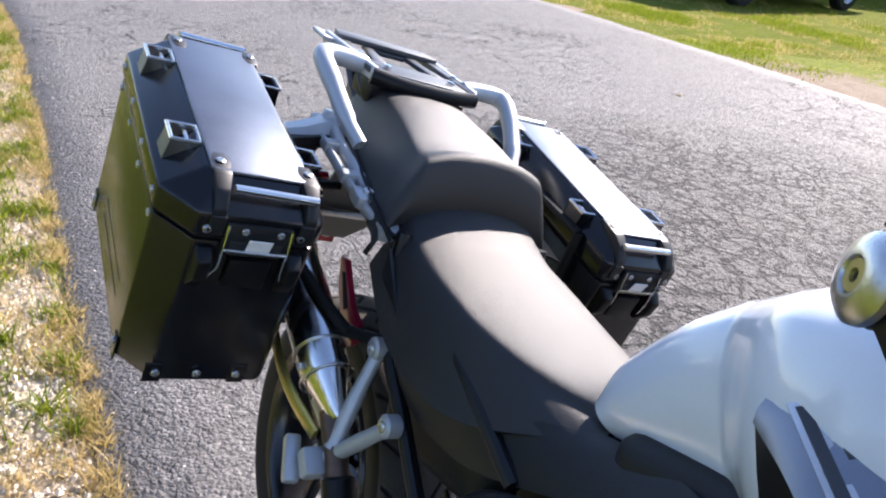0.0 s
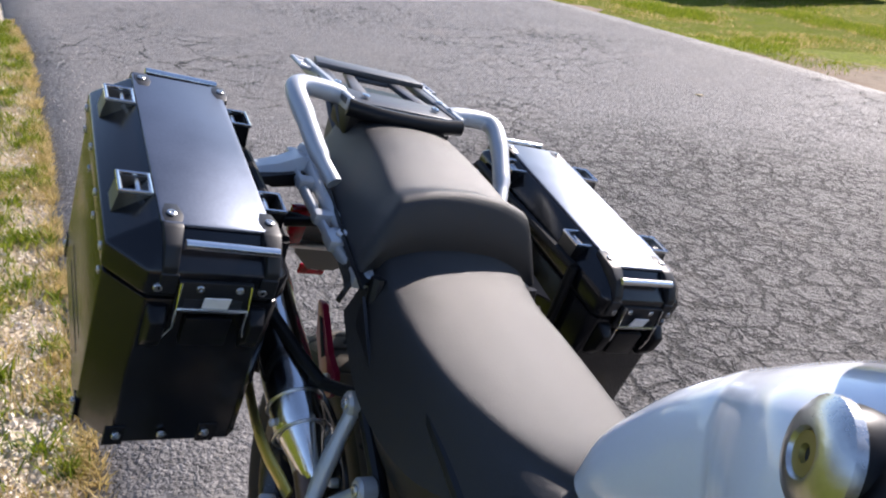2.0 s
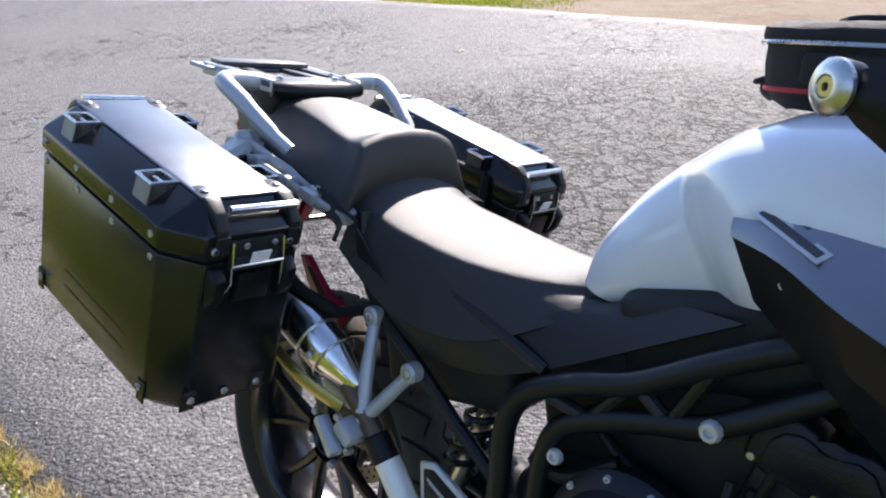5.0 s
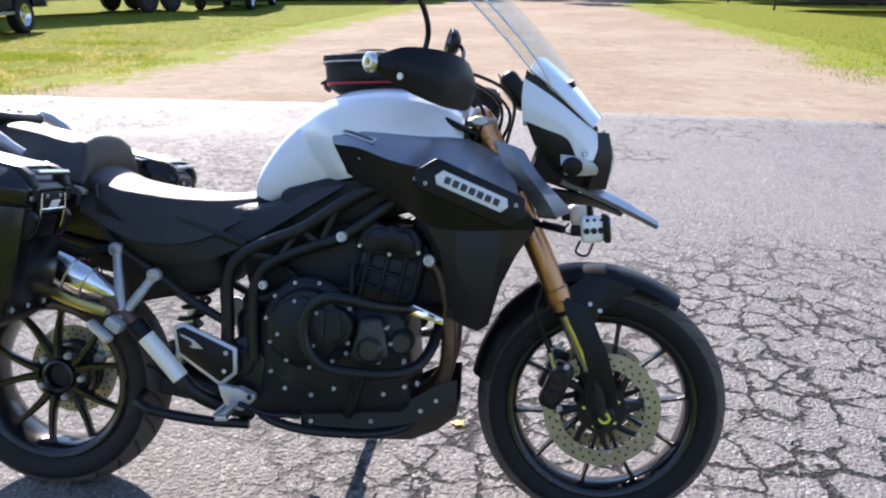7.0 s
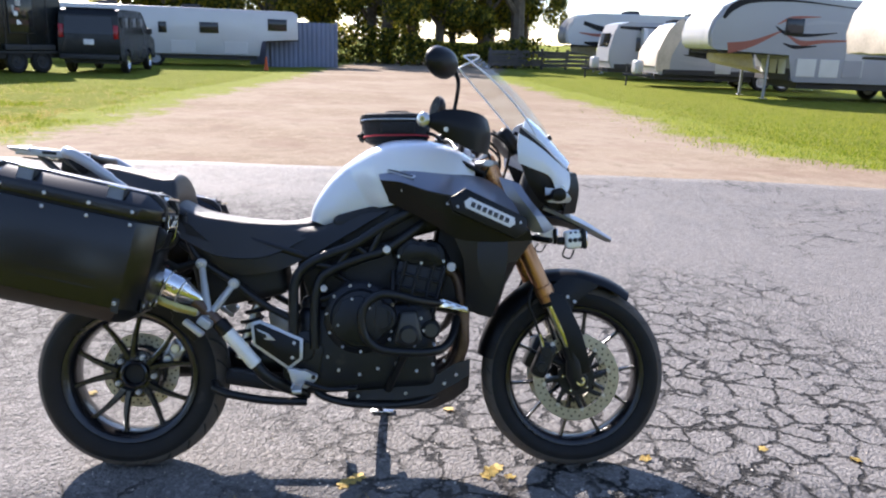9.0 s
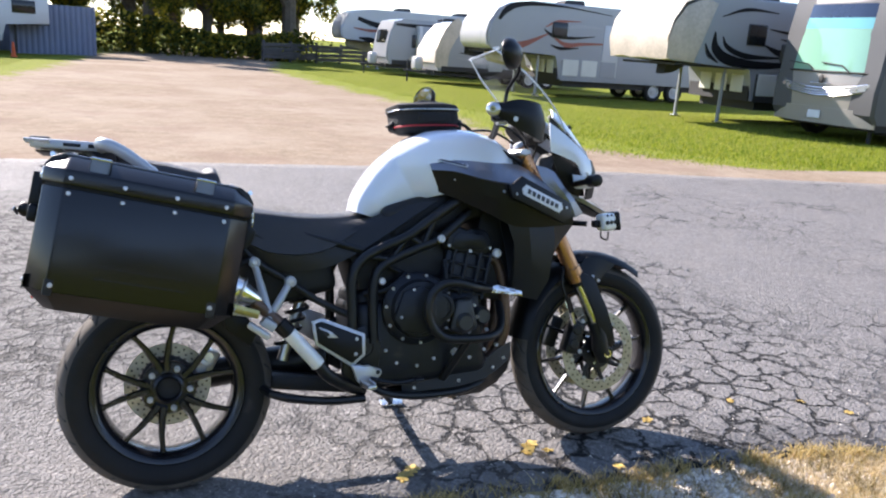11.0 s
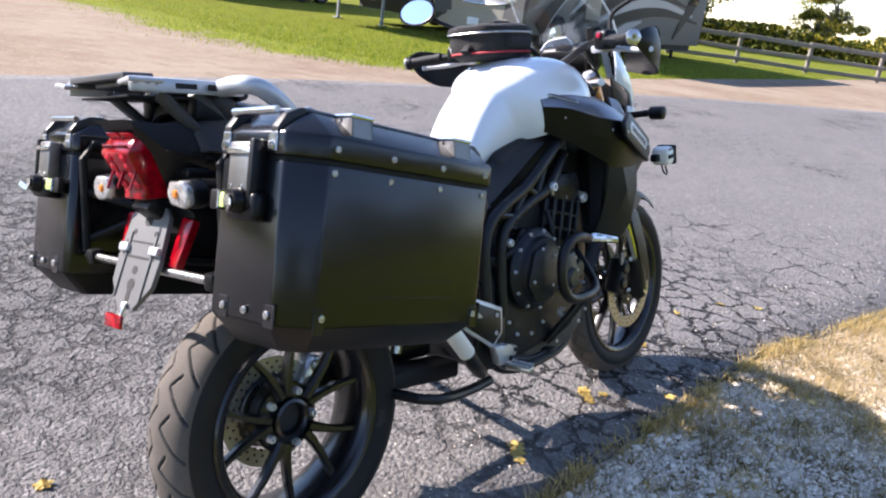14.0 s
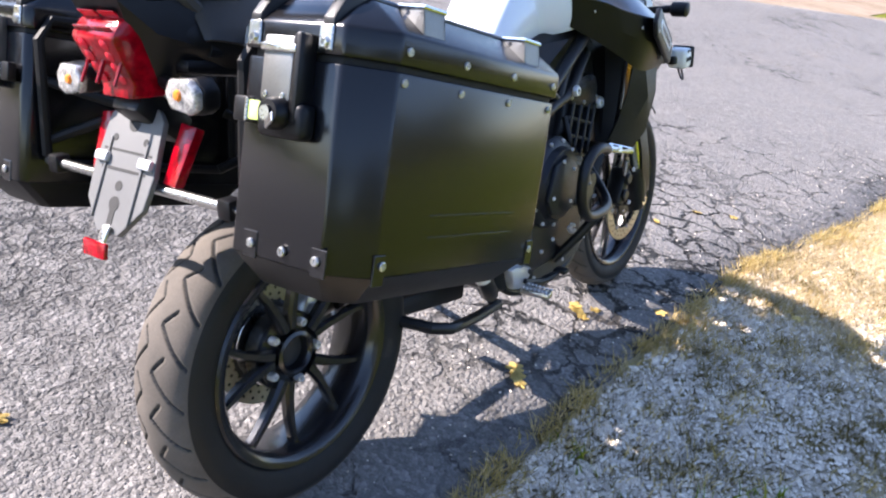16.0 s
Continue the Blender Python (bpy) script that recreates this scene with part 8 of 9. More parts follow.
    part("tongue_cap", bm_loft([[(-0.160, s * 0.118, 0.936), (-0.110, s * 0.118, 0.936), (-0.115, s * 0.118, 0.948), (-0.155, s * 0.118, 0.948)], [(-0.150, s * 0.172, 0.934), (-0.096, s * 0.172, 0.934), (-0.104, s * 0.176, 0.957), (-0.146, s * 0.176, 0.957)],
                                [(-0.142, s * 0.214, 0.929), (-0.092, s * 0.214, 0.929), (-0.100, s * 0.212, 0.942), (-0.136, s * 0.212, 0.942)], [(-0.136, s * 0.262, 0.920), (-0.096, s * 0.262, 0.920), (-0.100, s * 0.262, 0.928), (-0.132, s * 0.262, 0.928)]]), M_SILVER, wd)
    pf = bm_tube([(0.13, s * 0.262, 0.900), (-0.25, s * 0.262, 0.960), (-0.275, s * 0.262, 0.930), (-0.290, s * 0.262, 0.735), (-0.27, s * 0.262, 0.715), (0.08, s * 0.262, 0.640), (0.11, s * 0.262, 0.66), (0.13, s * 0.262, 0.900)], 0.009, 8)
    part("rack_stay", bm_tube([(0.05, s * 0.235, 0.650), (0.15, s * 0.188, 0.690), (0.245, s * 0.150, 0.722)], 0.010, 10, 3), M_PIPEBLACK, bike)
    part("rack_stay", bm_tube([(0.08, s * 0.240, 0.765), (0.14, s * 0.205, 0.728), (0.185, s * 0.175, 0.702)], 0.010, 10, 3), M_PIPEBLACK, bike)
    part("pannier_rack", pf, M_PIPEBLACK, bike, "black tubular pannier rack")
    part("rack_strut", bm_tube([(-0.27, s * 0.262, 0.86), (-0.20, s * 0.16, 0.82), (-0.14, s * 0.11, 0.83)], 0.009, 8), M_PIPEBLACK, bike)
    part("rack_strut", bm_tube([(-0.28, s * 0.262, 0.76), (-0.20, s * 0.18, 0.80), (-0.12, s * 0.11, 0.84)], 0.009, 8), M_PIPEBLACK, bike)
part("rack_crossbar", bm_cyl((-0.288, -0.262, 0.725), (-0.288, 0.262, 0.725), 0.0085, sides=12), M_STEEL, bike)
for s in (-1, 1):
    part("crossbar_clamp", bm_box((0.03, 0.03, 0.032), (-0.288, s * 0.228, 0.725), bevel=0.006), M_BLACK, bike)
# tail light and number plate bracket
cowl = bm_loft([[(-0.20, -0.085, 1.005), (-0.20, 0.085, 1.005), (-0.20, 0.095, 0.93), (-0.20, 0.05, 0.86), (-0.20, -0.05, 0.86), (-0.20, -0.095, 0.93)],
                [(-0.275, -0.070, 1.000), (-0.275, 0.070, 1.000), (-0.275, 0.078, 0.955), (-0.255, 0.045, 0.87), (-0.255, -0.045, 0.87), (-0.275, -0.078, 0.955)],
                [(-0.335, -0.062, 1.010), (-0.335, 0.062, 1.010), (-0.322, 0.060, 1.002), (-0.27, 0.040, 0.88), (-0.27, -0.040, 0.88), (-0.322, -0.060, 1.002)]])
part("tail_cowl", cowl, M_BLACK, bike)
lens = bm_loft([[(x_, -w_, z_), (x_, w_, z_), (x_ + 0.055, w_ + 0.006, z_), (x_ + 0.055, -w_ - 0.006, z_)]
                for x_, w_, z_ in ((-0.283, 0.047, 1.000), (-0.318, 0.055, 0.972), (-0.334, 0.054, 0.950), (-0.318, 0.048, 0.915), (-0.300, 0.042, 0.880), (-0.304, 0.039, 0.860))])
bmesh.ops.bevel(lens, geom=lens.edges[:], offset=0.005, segments=2, profile=0.5, affect="EDGES")
tl = part("tail_light", lens, M_RED, bike, "red wedge-shaped tail light")
for k in range(4):
    for s in (-1, 1):
        part("led", bm_lathe([(0, 0.0035), (0.005, 0.003), (0.0085, 0.0012), (0.0095, 0)], "x", (0, 0, 0), sides=12), M_LED, tl).matrix_basis = pose(-0.3300 + 0.0077 * k, s * (0.027 - 0.001 * k), 0.939 - 0.0165 * k, 0, 155, 0)
part("lens_divider", bm_box((0.006, 0.006, 0.066), (-0.3175, 0, 0.914), (0, 25, 0), 0.001, 1), M_REDDARK, tl)
for s in (-1, 1):
    part("lens_facet", bm_box((0.003, 0.040, 0.024), (-0.3125, s * 0.025, 0.9795), (0, -51, 0), 0.001, 1), M_LED, tl)
    part("lens_facet", bm_box((0.003, 0.042, 0.010), (-0.3285, s * 0.025, 0.9615), (0, -38, 0), 0.001, 1), M_REDDARK, tl)
    part("lens_rim", bm_box((0.004, 0.006, 0.070), (-0.3165, s * 0.043, 0.914), (0, 25, 0), 0.001, 1), M_REDDARK, tl)
pm = Matrix.Translation((-0.297, 0.010, 0.746)) @ Euler((0, radians(24 - 90), 0)).to_matrix().to_4x4() @ Matrix.Diagonal((1.20, 1.34, 1, 1))
pl = bm_prism([(0.085, -0.036), (0.085, 0.036), (0.070, 0.052), (0.020, 0.056), (0.0, 0.060), (-0.045, 0.056), (-0.085, 0.022), (-0.085, -0.022), (-0.045, -0.056), (0.0, -0.060), (0.020, -0.056), (0.070, -0.052)], 0.010, "z", bevel=0.001, seg=1)
ribs = [bm_box((0.11, 0.004, 0.005), (-0.015, y, 0.006), bevel=0.001, seg=1) for y in (-0.036, 0.036)]
holes = None
for a, b, r in ((0.062, 0.0, 0.011), (-0.022, 0.0, 0.007), (-0.046, 0.0, 0.010), (0.040, -0.03, 0.005), (0.040, 0.03, 0.005)):
    holes = bm_cyl((a, b, 0.0045), (a, b, 0.0056), r, sides=14, bm=holes)
holes = bm_box((0.004, 0.086, 0.0012), (-0.001, 0, 0.0052), bm=holes)
holes = bm_box((0.003, 0.094, 0.0012), (0.024, 0, 0.0052), bm=holes)
holes = bm_box((0.030, 0.010, 0.0012), (-0.058, 0, 0.0052), bm=holes)
lugs = [bm_box((0.014, 0.024, 0.012), (0.012, y, 0.008), bevel=0.003) for y in (-0.043, 0.043)]
for b_ in (pl, holes, *ribs, *lugs):
    bmesh.ops.transform(b_, matrix=pm, verts=b_.verts)
pb = part("number_plate_bracket", pl, M_PLATE, bike, "empty grey number plate bracket")
for b_ in ribs:
    part("bracket_rib", b_, M_PLATE, pb)
part("bracket_cutout", holes, M_HOLE, pb, smooth=0)
for b_ in lugs:
    part("bracket_lug", b_, M_ALLOY, pb)
part("bracket_arm", bm_box((0.10, 0.07, 0.05), (-0.245, 0, 0.83), (0, 40, 0), 0.01), M_BLACK, pb)
rr = bm_box((0.008, 0.060, 0.026), (-0.368, 0.003, 0.637), (0, 12, 0), 0.003)
r1 = part("rear_reflector", rr, M_RED, pb, "small red reflector under the plate bracket")
part("reflector_stem", bm_box((0.006, 0.018, 0.03), (-0.350, 0.005, 0.655), (0, 30, 0), 0.002), M_STEEL, pb)
for s in (-1, 1):
    rf = bm_prism([(s * -0.014, 0.050), (s * 0.026, 0.046), (s * 0.012, -0.050), (s * -0.020, -0.048)], 0.018, "x", bevel=0.004)
    bmesh.ops.transform(rf, matrix=pose(-0.264, 0.006 + s * 0.099, 0.777, 0, 24, 0), verts=rf.verts)
    part("side_reflector", rf, M_RED, pb, "red side reflector")
    face_ = [(-0.040, 0.004), (-0.026, 0.025), (0.020, 0.028), (0.038, 0.010), (0.036, -0.016), (0.018, -0.027), (-0.030, -0.020)]
    pod = bm_prism([(s * a_, b_) for a_, b_ in face_], 0.030, "x", (-0.268, s * 0.146, 0.874), bevel=0.006)
    ip = part("indicator", pod, M_BLACK, bike, "rear indicator with clear lens")
    ln_ = bm_prism([(s * a_ * 0.95, b_ * 0.95) for a_, b_ in face_], 0.016, "x", (-0.289, s * 0.146, 0.874), bevel=0.006, seg=3)
    part("indicator_lens", ln_, M_LENS, ip, "clear ribbed lens")
    part("bulb", bm_lathe([(0, 0.006), (0.006, 0.0045), (0.0090, 0)], "x", (0, 0, 0), sides=12), M_AMBER, ip, "amber bulb").matrix_basis = pose(-0.2965, s * 0.142, 0.876, 0, 180, 0)
    part("indicator_stem", bm_cyl((-0.255, s * 0.05, 0.885), (-0.258, s * 0.125, 0.875), 0.010, sides=10), M_BLACK, ip)

# nose: cowl, headlights, beak, screen
NY = 0.02
for s in (-1, 1):
    cw = patch([[(1.294, NY + s * 0.155, 1.171), (1.345, NY + s * 0.150, 1.141), (1.389, NY + s * 0.145, 1.111), (1.440, NY + s * 0.132, 1.072), (1.478, NY + s * 0.120, 1.045)],
                [(1.290, NY + s * 0.163, 1.118), (1.342, NY + s * 0.164, 1.096), (1.395, NY + s * 0.157, 1.070), (1.440, NY + s * 0.146, 1.030), (1.481, NY + s * 0.126, 1.008)],
                [(1.294, NY + s * 0.158, 1.070), (1.350, NY + s * 0.158, 1.050), (1.404, NY + s * 0.150, 1.028), (1.432, NY + s * 0.145, 0.982), (1.471, NY + s * 0.134, 0.976)]], 4, 3, 0.006)
    cwo = part("nose_cowl", cw, M_WHITE, bike, "white headlight cowl side", 40)
    strip_ = patch([[(1.310, NY + s * 0.145, 1.192), (1.352, NY + s * 0.140, 1.162), (1.392, NY + s * 0.135, 1.128), (1.470, NY + s * 0.116, 1.058)],
                    [(1.322, NY + s * 0.118, 1.222), (1.362, NY + s * 0.112, 1.192), (1.405, NY + s * 0.100, 1.158), (1.487, NY + s * 0.075, 1.080)],
                    [(1.345, NY + s * 0.060, 1.232), (1.385, NY + s * 0.050, 1.202), (1.425, NY + s * 0.035, 1.166), (1.502, NY + s * 0.012, 1.088)]], 3, 3, 0.005)
    part("cowl_top_strip", strip_, M_WHITE, cwo, "", 40)
    back_ = patch([[(1.300, NY + s * 0.142, 1.192), (1.390, NY + s * 0.128, 1.125), (1.482, NY + s * 0.100, 1.058)], [(1.292, NY + s * 0.146, 1.150), (1.390, NY + s * 0.136, 1.095), (1.480, NY + s * 0.108, 1.030)]], 3, 1, 0.004)
    part("cowl_slot_backing", back_, M_HOLE, cwo)
    bolt(cwo, (1.450, NY + s * 0.1445, 0.992), (0.3, s, 0), 0.0075, 0.005, M_STEEL)
    dark = patch([[(1.300, NY + s * 0.138, 1.085), (1.37, NY + s * 0.136, 1.055), (1.43, NY + s * 0.128, 1.030)], [(1.335, NY + s * 0.128, 1.005), (1.39, NY + s * 0.128, 0.985), (1.45, NY + s * 0.115, 0.96)],
                  [(1.38, NY + s * 0.105, 0.945), (1.42, NY + s * 0.105, 0.925), (1.47, NY + s * 0.09, 0.91)]], 4, 4, 0.005)
    part("headlight_housing", dark, M_BLACK, bike)
    rim_ = patch([[(1.474, NY + s * 0.116, 1.046), (1.512, NY + s * 0.078, 1.046)], [(1.478, NY + s * 0.122, 0.985), (1.522, NY + s * 0.088, 0.985)], [(1.462, NY + s * 0.112, 0.900), (1.512, NY + s * 0.078, 0.906)]], 2, 3, 0.006)
    part("headlight_bezel", rim_, M_BLACK, bike)
    sv = patch([[(1.390, NY + s * 0.147, 0.990), (1.440, NY + s * 0.146, 0.984), (1.471, NY + s * 0.136, 0.972)], [(1.392, NY + s * 0.150, 0.965), (1.44, NY + s * 0.148, 0.960), (1.484, NY + s * 0.132, 0.957)],
                [(1.402, NY + s * 0.142, 0.940), (1.44, NY + s * 0.138, 0.938), (1.482, NY + s * 0.124, 0.942)]], 4, 4, 0.005)
    part("headlight_side_trim", sv, M_SILVER, bike, "silver headlight side trim")
    lamp_ = patch([[(1.508, NY + s * 0.010, 1.055), (1.505, NY + s * 0.045, 1.048), (1.488, NY + s * 0.085, 1.030)], [(1.535, NY + s * 0.010, 0.990), (1.530, NY + s * 0.055, 0.988), (1.500, NY + s * 0.100, 0.985)],
                   [(1.525, NY + s * 0.010, 0.918), (1.518, NY + s * 0.050, 0.918), (1.495, NY + s * 0.090, 0.925)]], 4, 4, 0.004)
    part("headlight", lamp_, M_LENS, bike, "clear twin headlight lens")
    stem = bm_cyl((1.40, NY + s * 0.13, 0.955), (1.412, NY + s * 0.205, 0.962), 0.011, sides=12)
    si = part("front_indicator", join(stem, bm_tube([(1.412, NY + s * 0.20, 0.962), (1.413, NY + s * 0.225, 0.963), (1.414, NY + s * 0.258, 0.963), (1.414, NY + s * 0.272, 0.962)], [0.012, 0.022, 0.022, 0.014], 16, 3)), M_BLACK, bike, "black front indicator on a stalk")
    fl = bm_box((0.012, 0.045, 0.028), (1.432, NY + s * 0.242, 0.963), bevel=0.006)
    part("indicator_lens", fl, M_LENS, si)
    # auxiliary lamp: a pale drilled guard round a black lamp
    spot = bm_box((0.052, 0.062, 0.060), (1.466, s * 0.222, 0.818), (0, -6, 0), 0.012, 3)
    so = part("auxiliary_lamp", spot, M_CANWHITE, bike, "auxiliary lamp in a pale drilled guard")
    part("lamp_rim", bm_box((0.016, 0.068, 0.066), (1.498, s * 0.222, 0.821), (0, -6, 0), 0.010, 3), M_BLACK, so)
    part("lamp_glass", bm_box((0.006, 0.052, 0.050), (1.507, s * 0.222, 0.822), (0, -6, 0), 0.003), M_CHROME, so)
    part("lamp_mount", bm_box((0.030, 0.026, 0.026), (1.432, s * 0.212, 0.812), (0, 0, 0), 0.006), M_BLACK, so)
    dots = None
    for k in range(3):
        for zz, r in ((0.815, 0.0075), (0.840, 0.004)):
            dots = bm_cyl((1.452 + 0.016 * k, s * 0.2525, zz + 0.0015 * k), (1.452 + 0.016 * k, s * 0.2545, zz + 0.0015 * k), r, sides=14, bm=dots)
    part("guard_holes", dots, M_HOLE, so, smooth=0)
    part("lamp_wire", bm_tube([(1.44, s * 0.23, 0.79), (1.43, s * 0.245, 0.765), (1.455, s * 0.245, 0.757), (1.47, s * 0.23, 0.785)], 0.003, 8, 5), M_BLACK, so)
    part("lamp_arm", bm_tube([(1.40, s * 0.20, 0.812), (1.34, s * 0.14, 0.82), (1.29, s * 0.09, 0.83)], 0.010, 10, 3), M_BLACK, bike)
beak = patch([[(1.40, -0.075, 0.925), (1.40, 0, 0.945), (1.40, 0.075, 0.925)], [(1.47, -0.072, 0.898), (1.47, 0, 0.920), (1.47, 0.072, 0.898)],
              [(1.56, -0.055, 0.858), (1.56, 0, 0.880), (1.56, 0.055, 0.858)], [(1.655, -0.022, 0.812), (1.655, 0, 0.824), (1.655, 0.022, 0.812)]], 4, 4, 0.012)
part("beak", beak, M_GREYPAINT, bike, "graphite beak over the front wheel")
part("beak_underside", patch([[(1.38, -0.065, 0.90), (1.38, 0, 0.86), (1.38, 0.065, 0.90)], [(1.47, -0.06, 0.885), (1.47, 0, 0.865), (1.47, 0.06, 0.885)], [(1.56, -0.04, 0.845), (1.56, 0, 0.838), (1.56, 0.04, 0.845)]], 4, 3, 0.006), M_TEXTURED, bike)
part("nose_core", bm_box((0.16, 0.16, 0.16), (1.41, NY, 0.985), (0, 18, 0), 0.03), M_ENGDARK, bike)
clus = bm_box((0.05, 0.20, 0.10), (1.275, NY, 1.15), (0, -38, 0), 0.02, 3)
cl = part("instrument_panel", clus, M_BLACK, bike, "black instrument panel behind the screen")
part("dial", bm_lathe([(0, 0.004), (0.036, 0.004), (0.042, 0.002), (0.044, 0)], "x", (0, 0, 0), sides=28), M_INK, cl).matrix_basis = pose(1.252, NY, 1.162, 0, 142, 0)
for s in (-1, 1):
    part("screen_bracket", bm_tube([(1.318, NY + s * 0.10, 1.20), (1.39, NY + s * 0.085, 1.165), (1.46, NY + s * 0.06, 1.10)], 0.007, 8, 3), M_BLACK, bike)
SY = 0.045
scr = []
for f in [k / 12 for k in range(13)]:
    x, z = 1.492 - 0.318 * f + 0.03 * math.sin(math.pi * f), 1.085 + 0.372 * f
    hw = 0.115 + 0.055 * math.sin(math.pi * min(1, f * 1.02)) + 0.015 * f
    if f > 0.85:
        hw -= 0.5 * (f - 0.85) ** 1.0 * 0.35
    bow = 0.075 - 0.01 * f
    scr.append([(x - bow * (u * u), SY + hw * u, z - 0.02 * u * u) for u in [j / 7 for j in range(-7, 8)]])
sg = bm_loft(scr, closed=False, thick=0.004)
screen = part("windscreen", sg, M_CLEAR, bike, "clear curved windscreen", 60)
screen.visible_shadow = False
edge = [r[0] for r in scr] + scr[-1][1:] + [r[-1] for r in scr[::-1][1:]]
part("screen_edge", bm_tube(edge, 0.0032, 6), M_BADGE, screen)
for s in (-1, 1):
    part("screen_fixing", bm_cyl((1.405, SY + s * 0.10, 1.160), (1.42, SY + s * 0.105, 1.168), 0.010, sides=12), M_BLACK, screen)

# handlebar with levers, guards and mirrors
BY = 0.052
bar = bm_tube([(0.975, BY - 0.412, 1.172), (1.015, BY - 0.32, 1.178), (1.075, BY - 0.22, 1.178), (1.105, BY - 0.12, 1.135), (1.112, BY - 0.05, 1.118), (1.115, BY + 0.05, 1.118), (1.112, BY + 0.12, 1.135),
               (1.09, BY + 0.22, 1.178), (1.055, BY + 0.33, 1.175), (1.016, BY + 0.458, 1.162)], 0.0115, 12, 5)
hb = part("handlebar", bar, M_BLACK, bike, "black handlebar")
part("bar_clamp", bm_box((0.055, 0.12, 0.05), (1.118, BY, 1.105), (0, 20, 0), 0.012), M_ALLOY, bike)
part("bar_riser", bm_box((0.05, 0.05, 0.06), (1.135, 0.03, 1.085), (0, 20, 0), 0.01), M_ALLOY, bike)
for s, ex, ez, gx in ((-1, 0.970, 1.177, 1.0), (1, 1.014, 1.164, 1.03)):
    yo = BY + s * (0.455 if s > 0 else 0.413)
    e0, e1 = Vector((ex, yo, ez)), Vector((gx + 0.025, BY + s * 0.325, 1.178))
    way = (e1 - e0).normalized()
    part("grip", bm_lathe([(0.013, 0), (0.0165, 0.004), (0.016, 0.03), (0.0170, 0.06), (0.016, 0.09), (0.0175, 0.115), (0.013, 0.118)], "z", sides=18), M_RUBBER, hb, "black rubber grip").matrix_basis = Matrix.Translation(e0) @ way.to_track_quat("Z", "Y").to_matrix().to_4x4()
    sit = Matrix.Translation(e0) @ way.to_track_quat("Z", "Y").to_matrix().to_4x4()
    be = part("bar_end", bm_lathe([(0.0085, -0.0205), (0.0095, -0.0225), (0.012, -0.0225), (0.0185, -0.0200), (0.0222, -0.0165), (0.0222, -0.0125), (0.013, -0.0115)], "z", sides=32), M_STEEL, hb, "brushed steel bar end weight")
    be.matrix_basis = sit
    part("end_collar", bm_lathe([(0.012, -0.0125), (0.0205, -0.0123), (0.0215, -0.006), (0.0200, 0.004), (0.013, 0.006)], "z", sides=28), M_BLACK, be)
    part("end_screw", bm_lathe([(0.0030, -0.0190), (0.0036, -0.0212), (0.0080, -0.0212), (0.0086, -0.0195)], "z", sides=20), M_BRASS, be)
    part("screw_socket", bm_lathe([(0, -0.0192), (0.0034, -0.0192)], "z", sides=6), M_HOLE, be)
    sw = bm_box((0.05, 0.055, 0.055), (gx + 0.042, BY + s * 0.295, 1.183), (0, 0, s * 18), 0.012, 3)
    swo = part("switch_housing", sw, M_BLACK, hb)
    part("switch_button", bm_box((0.012, 0.014, 0.016), (gx + 0.016, BY + s * 0.290, 1.195), (0, 0, s * 18), 0.003), M_REDANOD if s < 0 else M_BADGE, swo)
    res = bm_cyl((gx + 0.075, BY + s * 0.24, 1.185), (gx + 0.075, BY + s * 0.24, 1.225), 0.024, 0.026, sides=20, bevel=0.004)
    part("brake_reservoir" if s < 0 else "clutch_reservoir", res, M_BLACK, hb)
    lv = bm_tube([(gx + 0.085, BY + s * 0.26, 1.165), (gx + 0.085, BY + s * 0.33, 1.155), (gx + 0.055, BY + s * 0.40, 1.148), (gx + 0.030, BY + s * 0.445, 1.146)], [0.008, 0.008, 0.007, 0.008], 8, 4)
    part("brake_lever" if s < 0 else "clutch_lever", lv, M_ALLOY, hb)
    part("lever_perch", bm_box((0.035, 0.05, 0.022), (gx + 0.068, BY + s * 0.265, 1.160), (0, 0, s * 15), 0.006), M_ALLOY, hb)
    # hand guard shell
    gd = patch([[(ex + 0.005, yo + s * 0.012, 1.190), (ex + 0.07, yo + s * 0.024, 1.208), (ex + 0.15, yo + s * 0.006, 1.203), (ex + 0.195, yo - s * 0.050, 1.190), (ex + 0.205, yo - s * 0.12, 1.175)],
                [(ex - 0.005, yo + s * 0.016, 1.172), (ex + 0.07, yo + s * 0.034, 1.165), (ex + 0.155, yo + s * 0.015, 1.150), (ex + 0.205, yo - s * 0.045, 1.140), (ex + 0.215, yo - s * 0.13, 1.135)],
                [(ex + 0.015, yo + s * 0.012, 1.150), (ex + 0.075, yo + s * 0.022, 1.115), (ex + 0.150, yo + s * 0.010, 1.085), (ex + 0.195, yo - s * 0.045, 1.080), (ex + 0.205, yo - s * 0.12, 1.095)]], 4, 4, 0.005)
    part("hand_guard", gd, M_BLACK, bike, "black plastic hand guard", 60)
    # mirror
    mx, my, mz = (1.012, -0.392, 1.345) if s < 0 else (1.048, 0.500, 1.338)
    px, py = gx + 0.060, BY + s * 0.30
    part("mirror_stem", bm_tube([(px, py, 1.20), (px + 0.012, py + s * 0.004, 1.26), (px + 0.008, my - s * 0.05, 1.305), (mx + 0.028, my - s * 0.01, mz)], 0.0065, 10, 5), M_BLACK, bike)
    shell = bm_lathe([(0, 0.036), (0.028, 0.031), (0.047, 0.016), (0.053, 0.0), (0.050, -0.006), (0.046, -0.004)], "z", sides=32)
    tilt = Matrix.Translation((mx, my, mz)) @ Euler((0, radians(102 if s > 0 else 90), radians(14 if s > 0 else -42))).to_matrix().to_4x4()
    for v in shell.verts:
        v.co.y *= 1.38
        v.co.x *= 0.92
    bmesh.ops.transform(shell, matrix=tilt, verts=shell.verts)
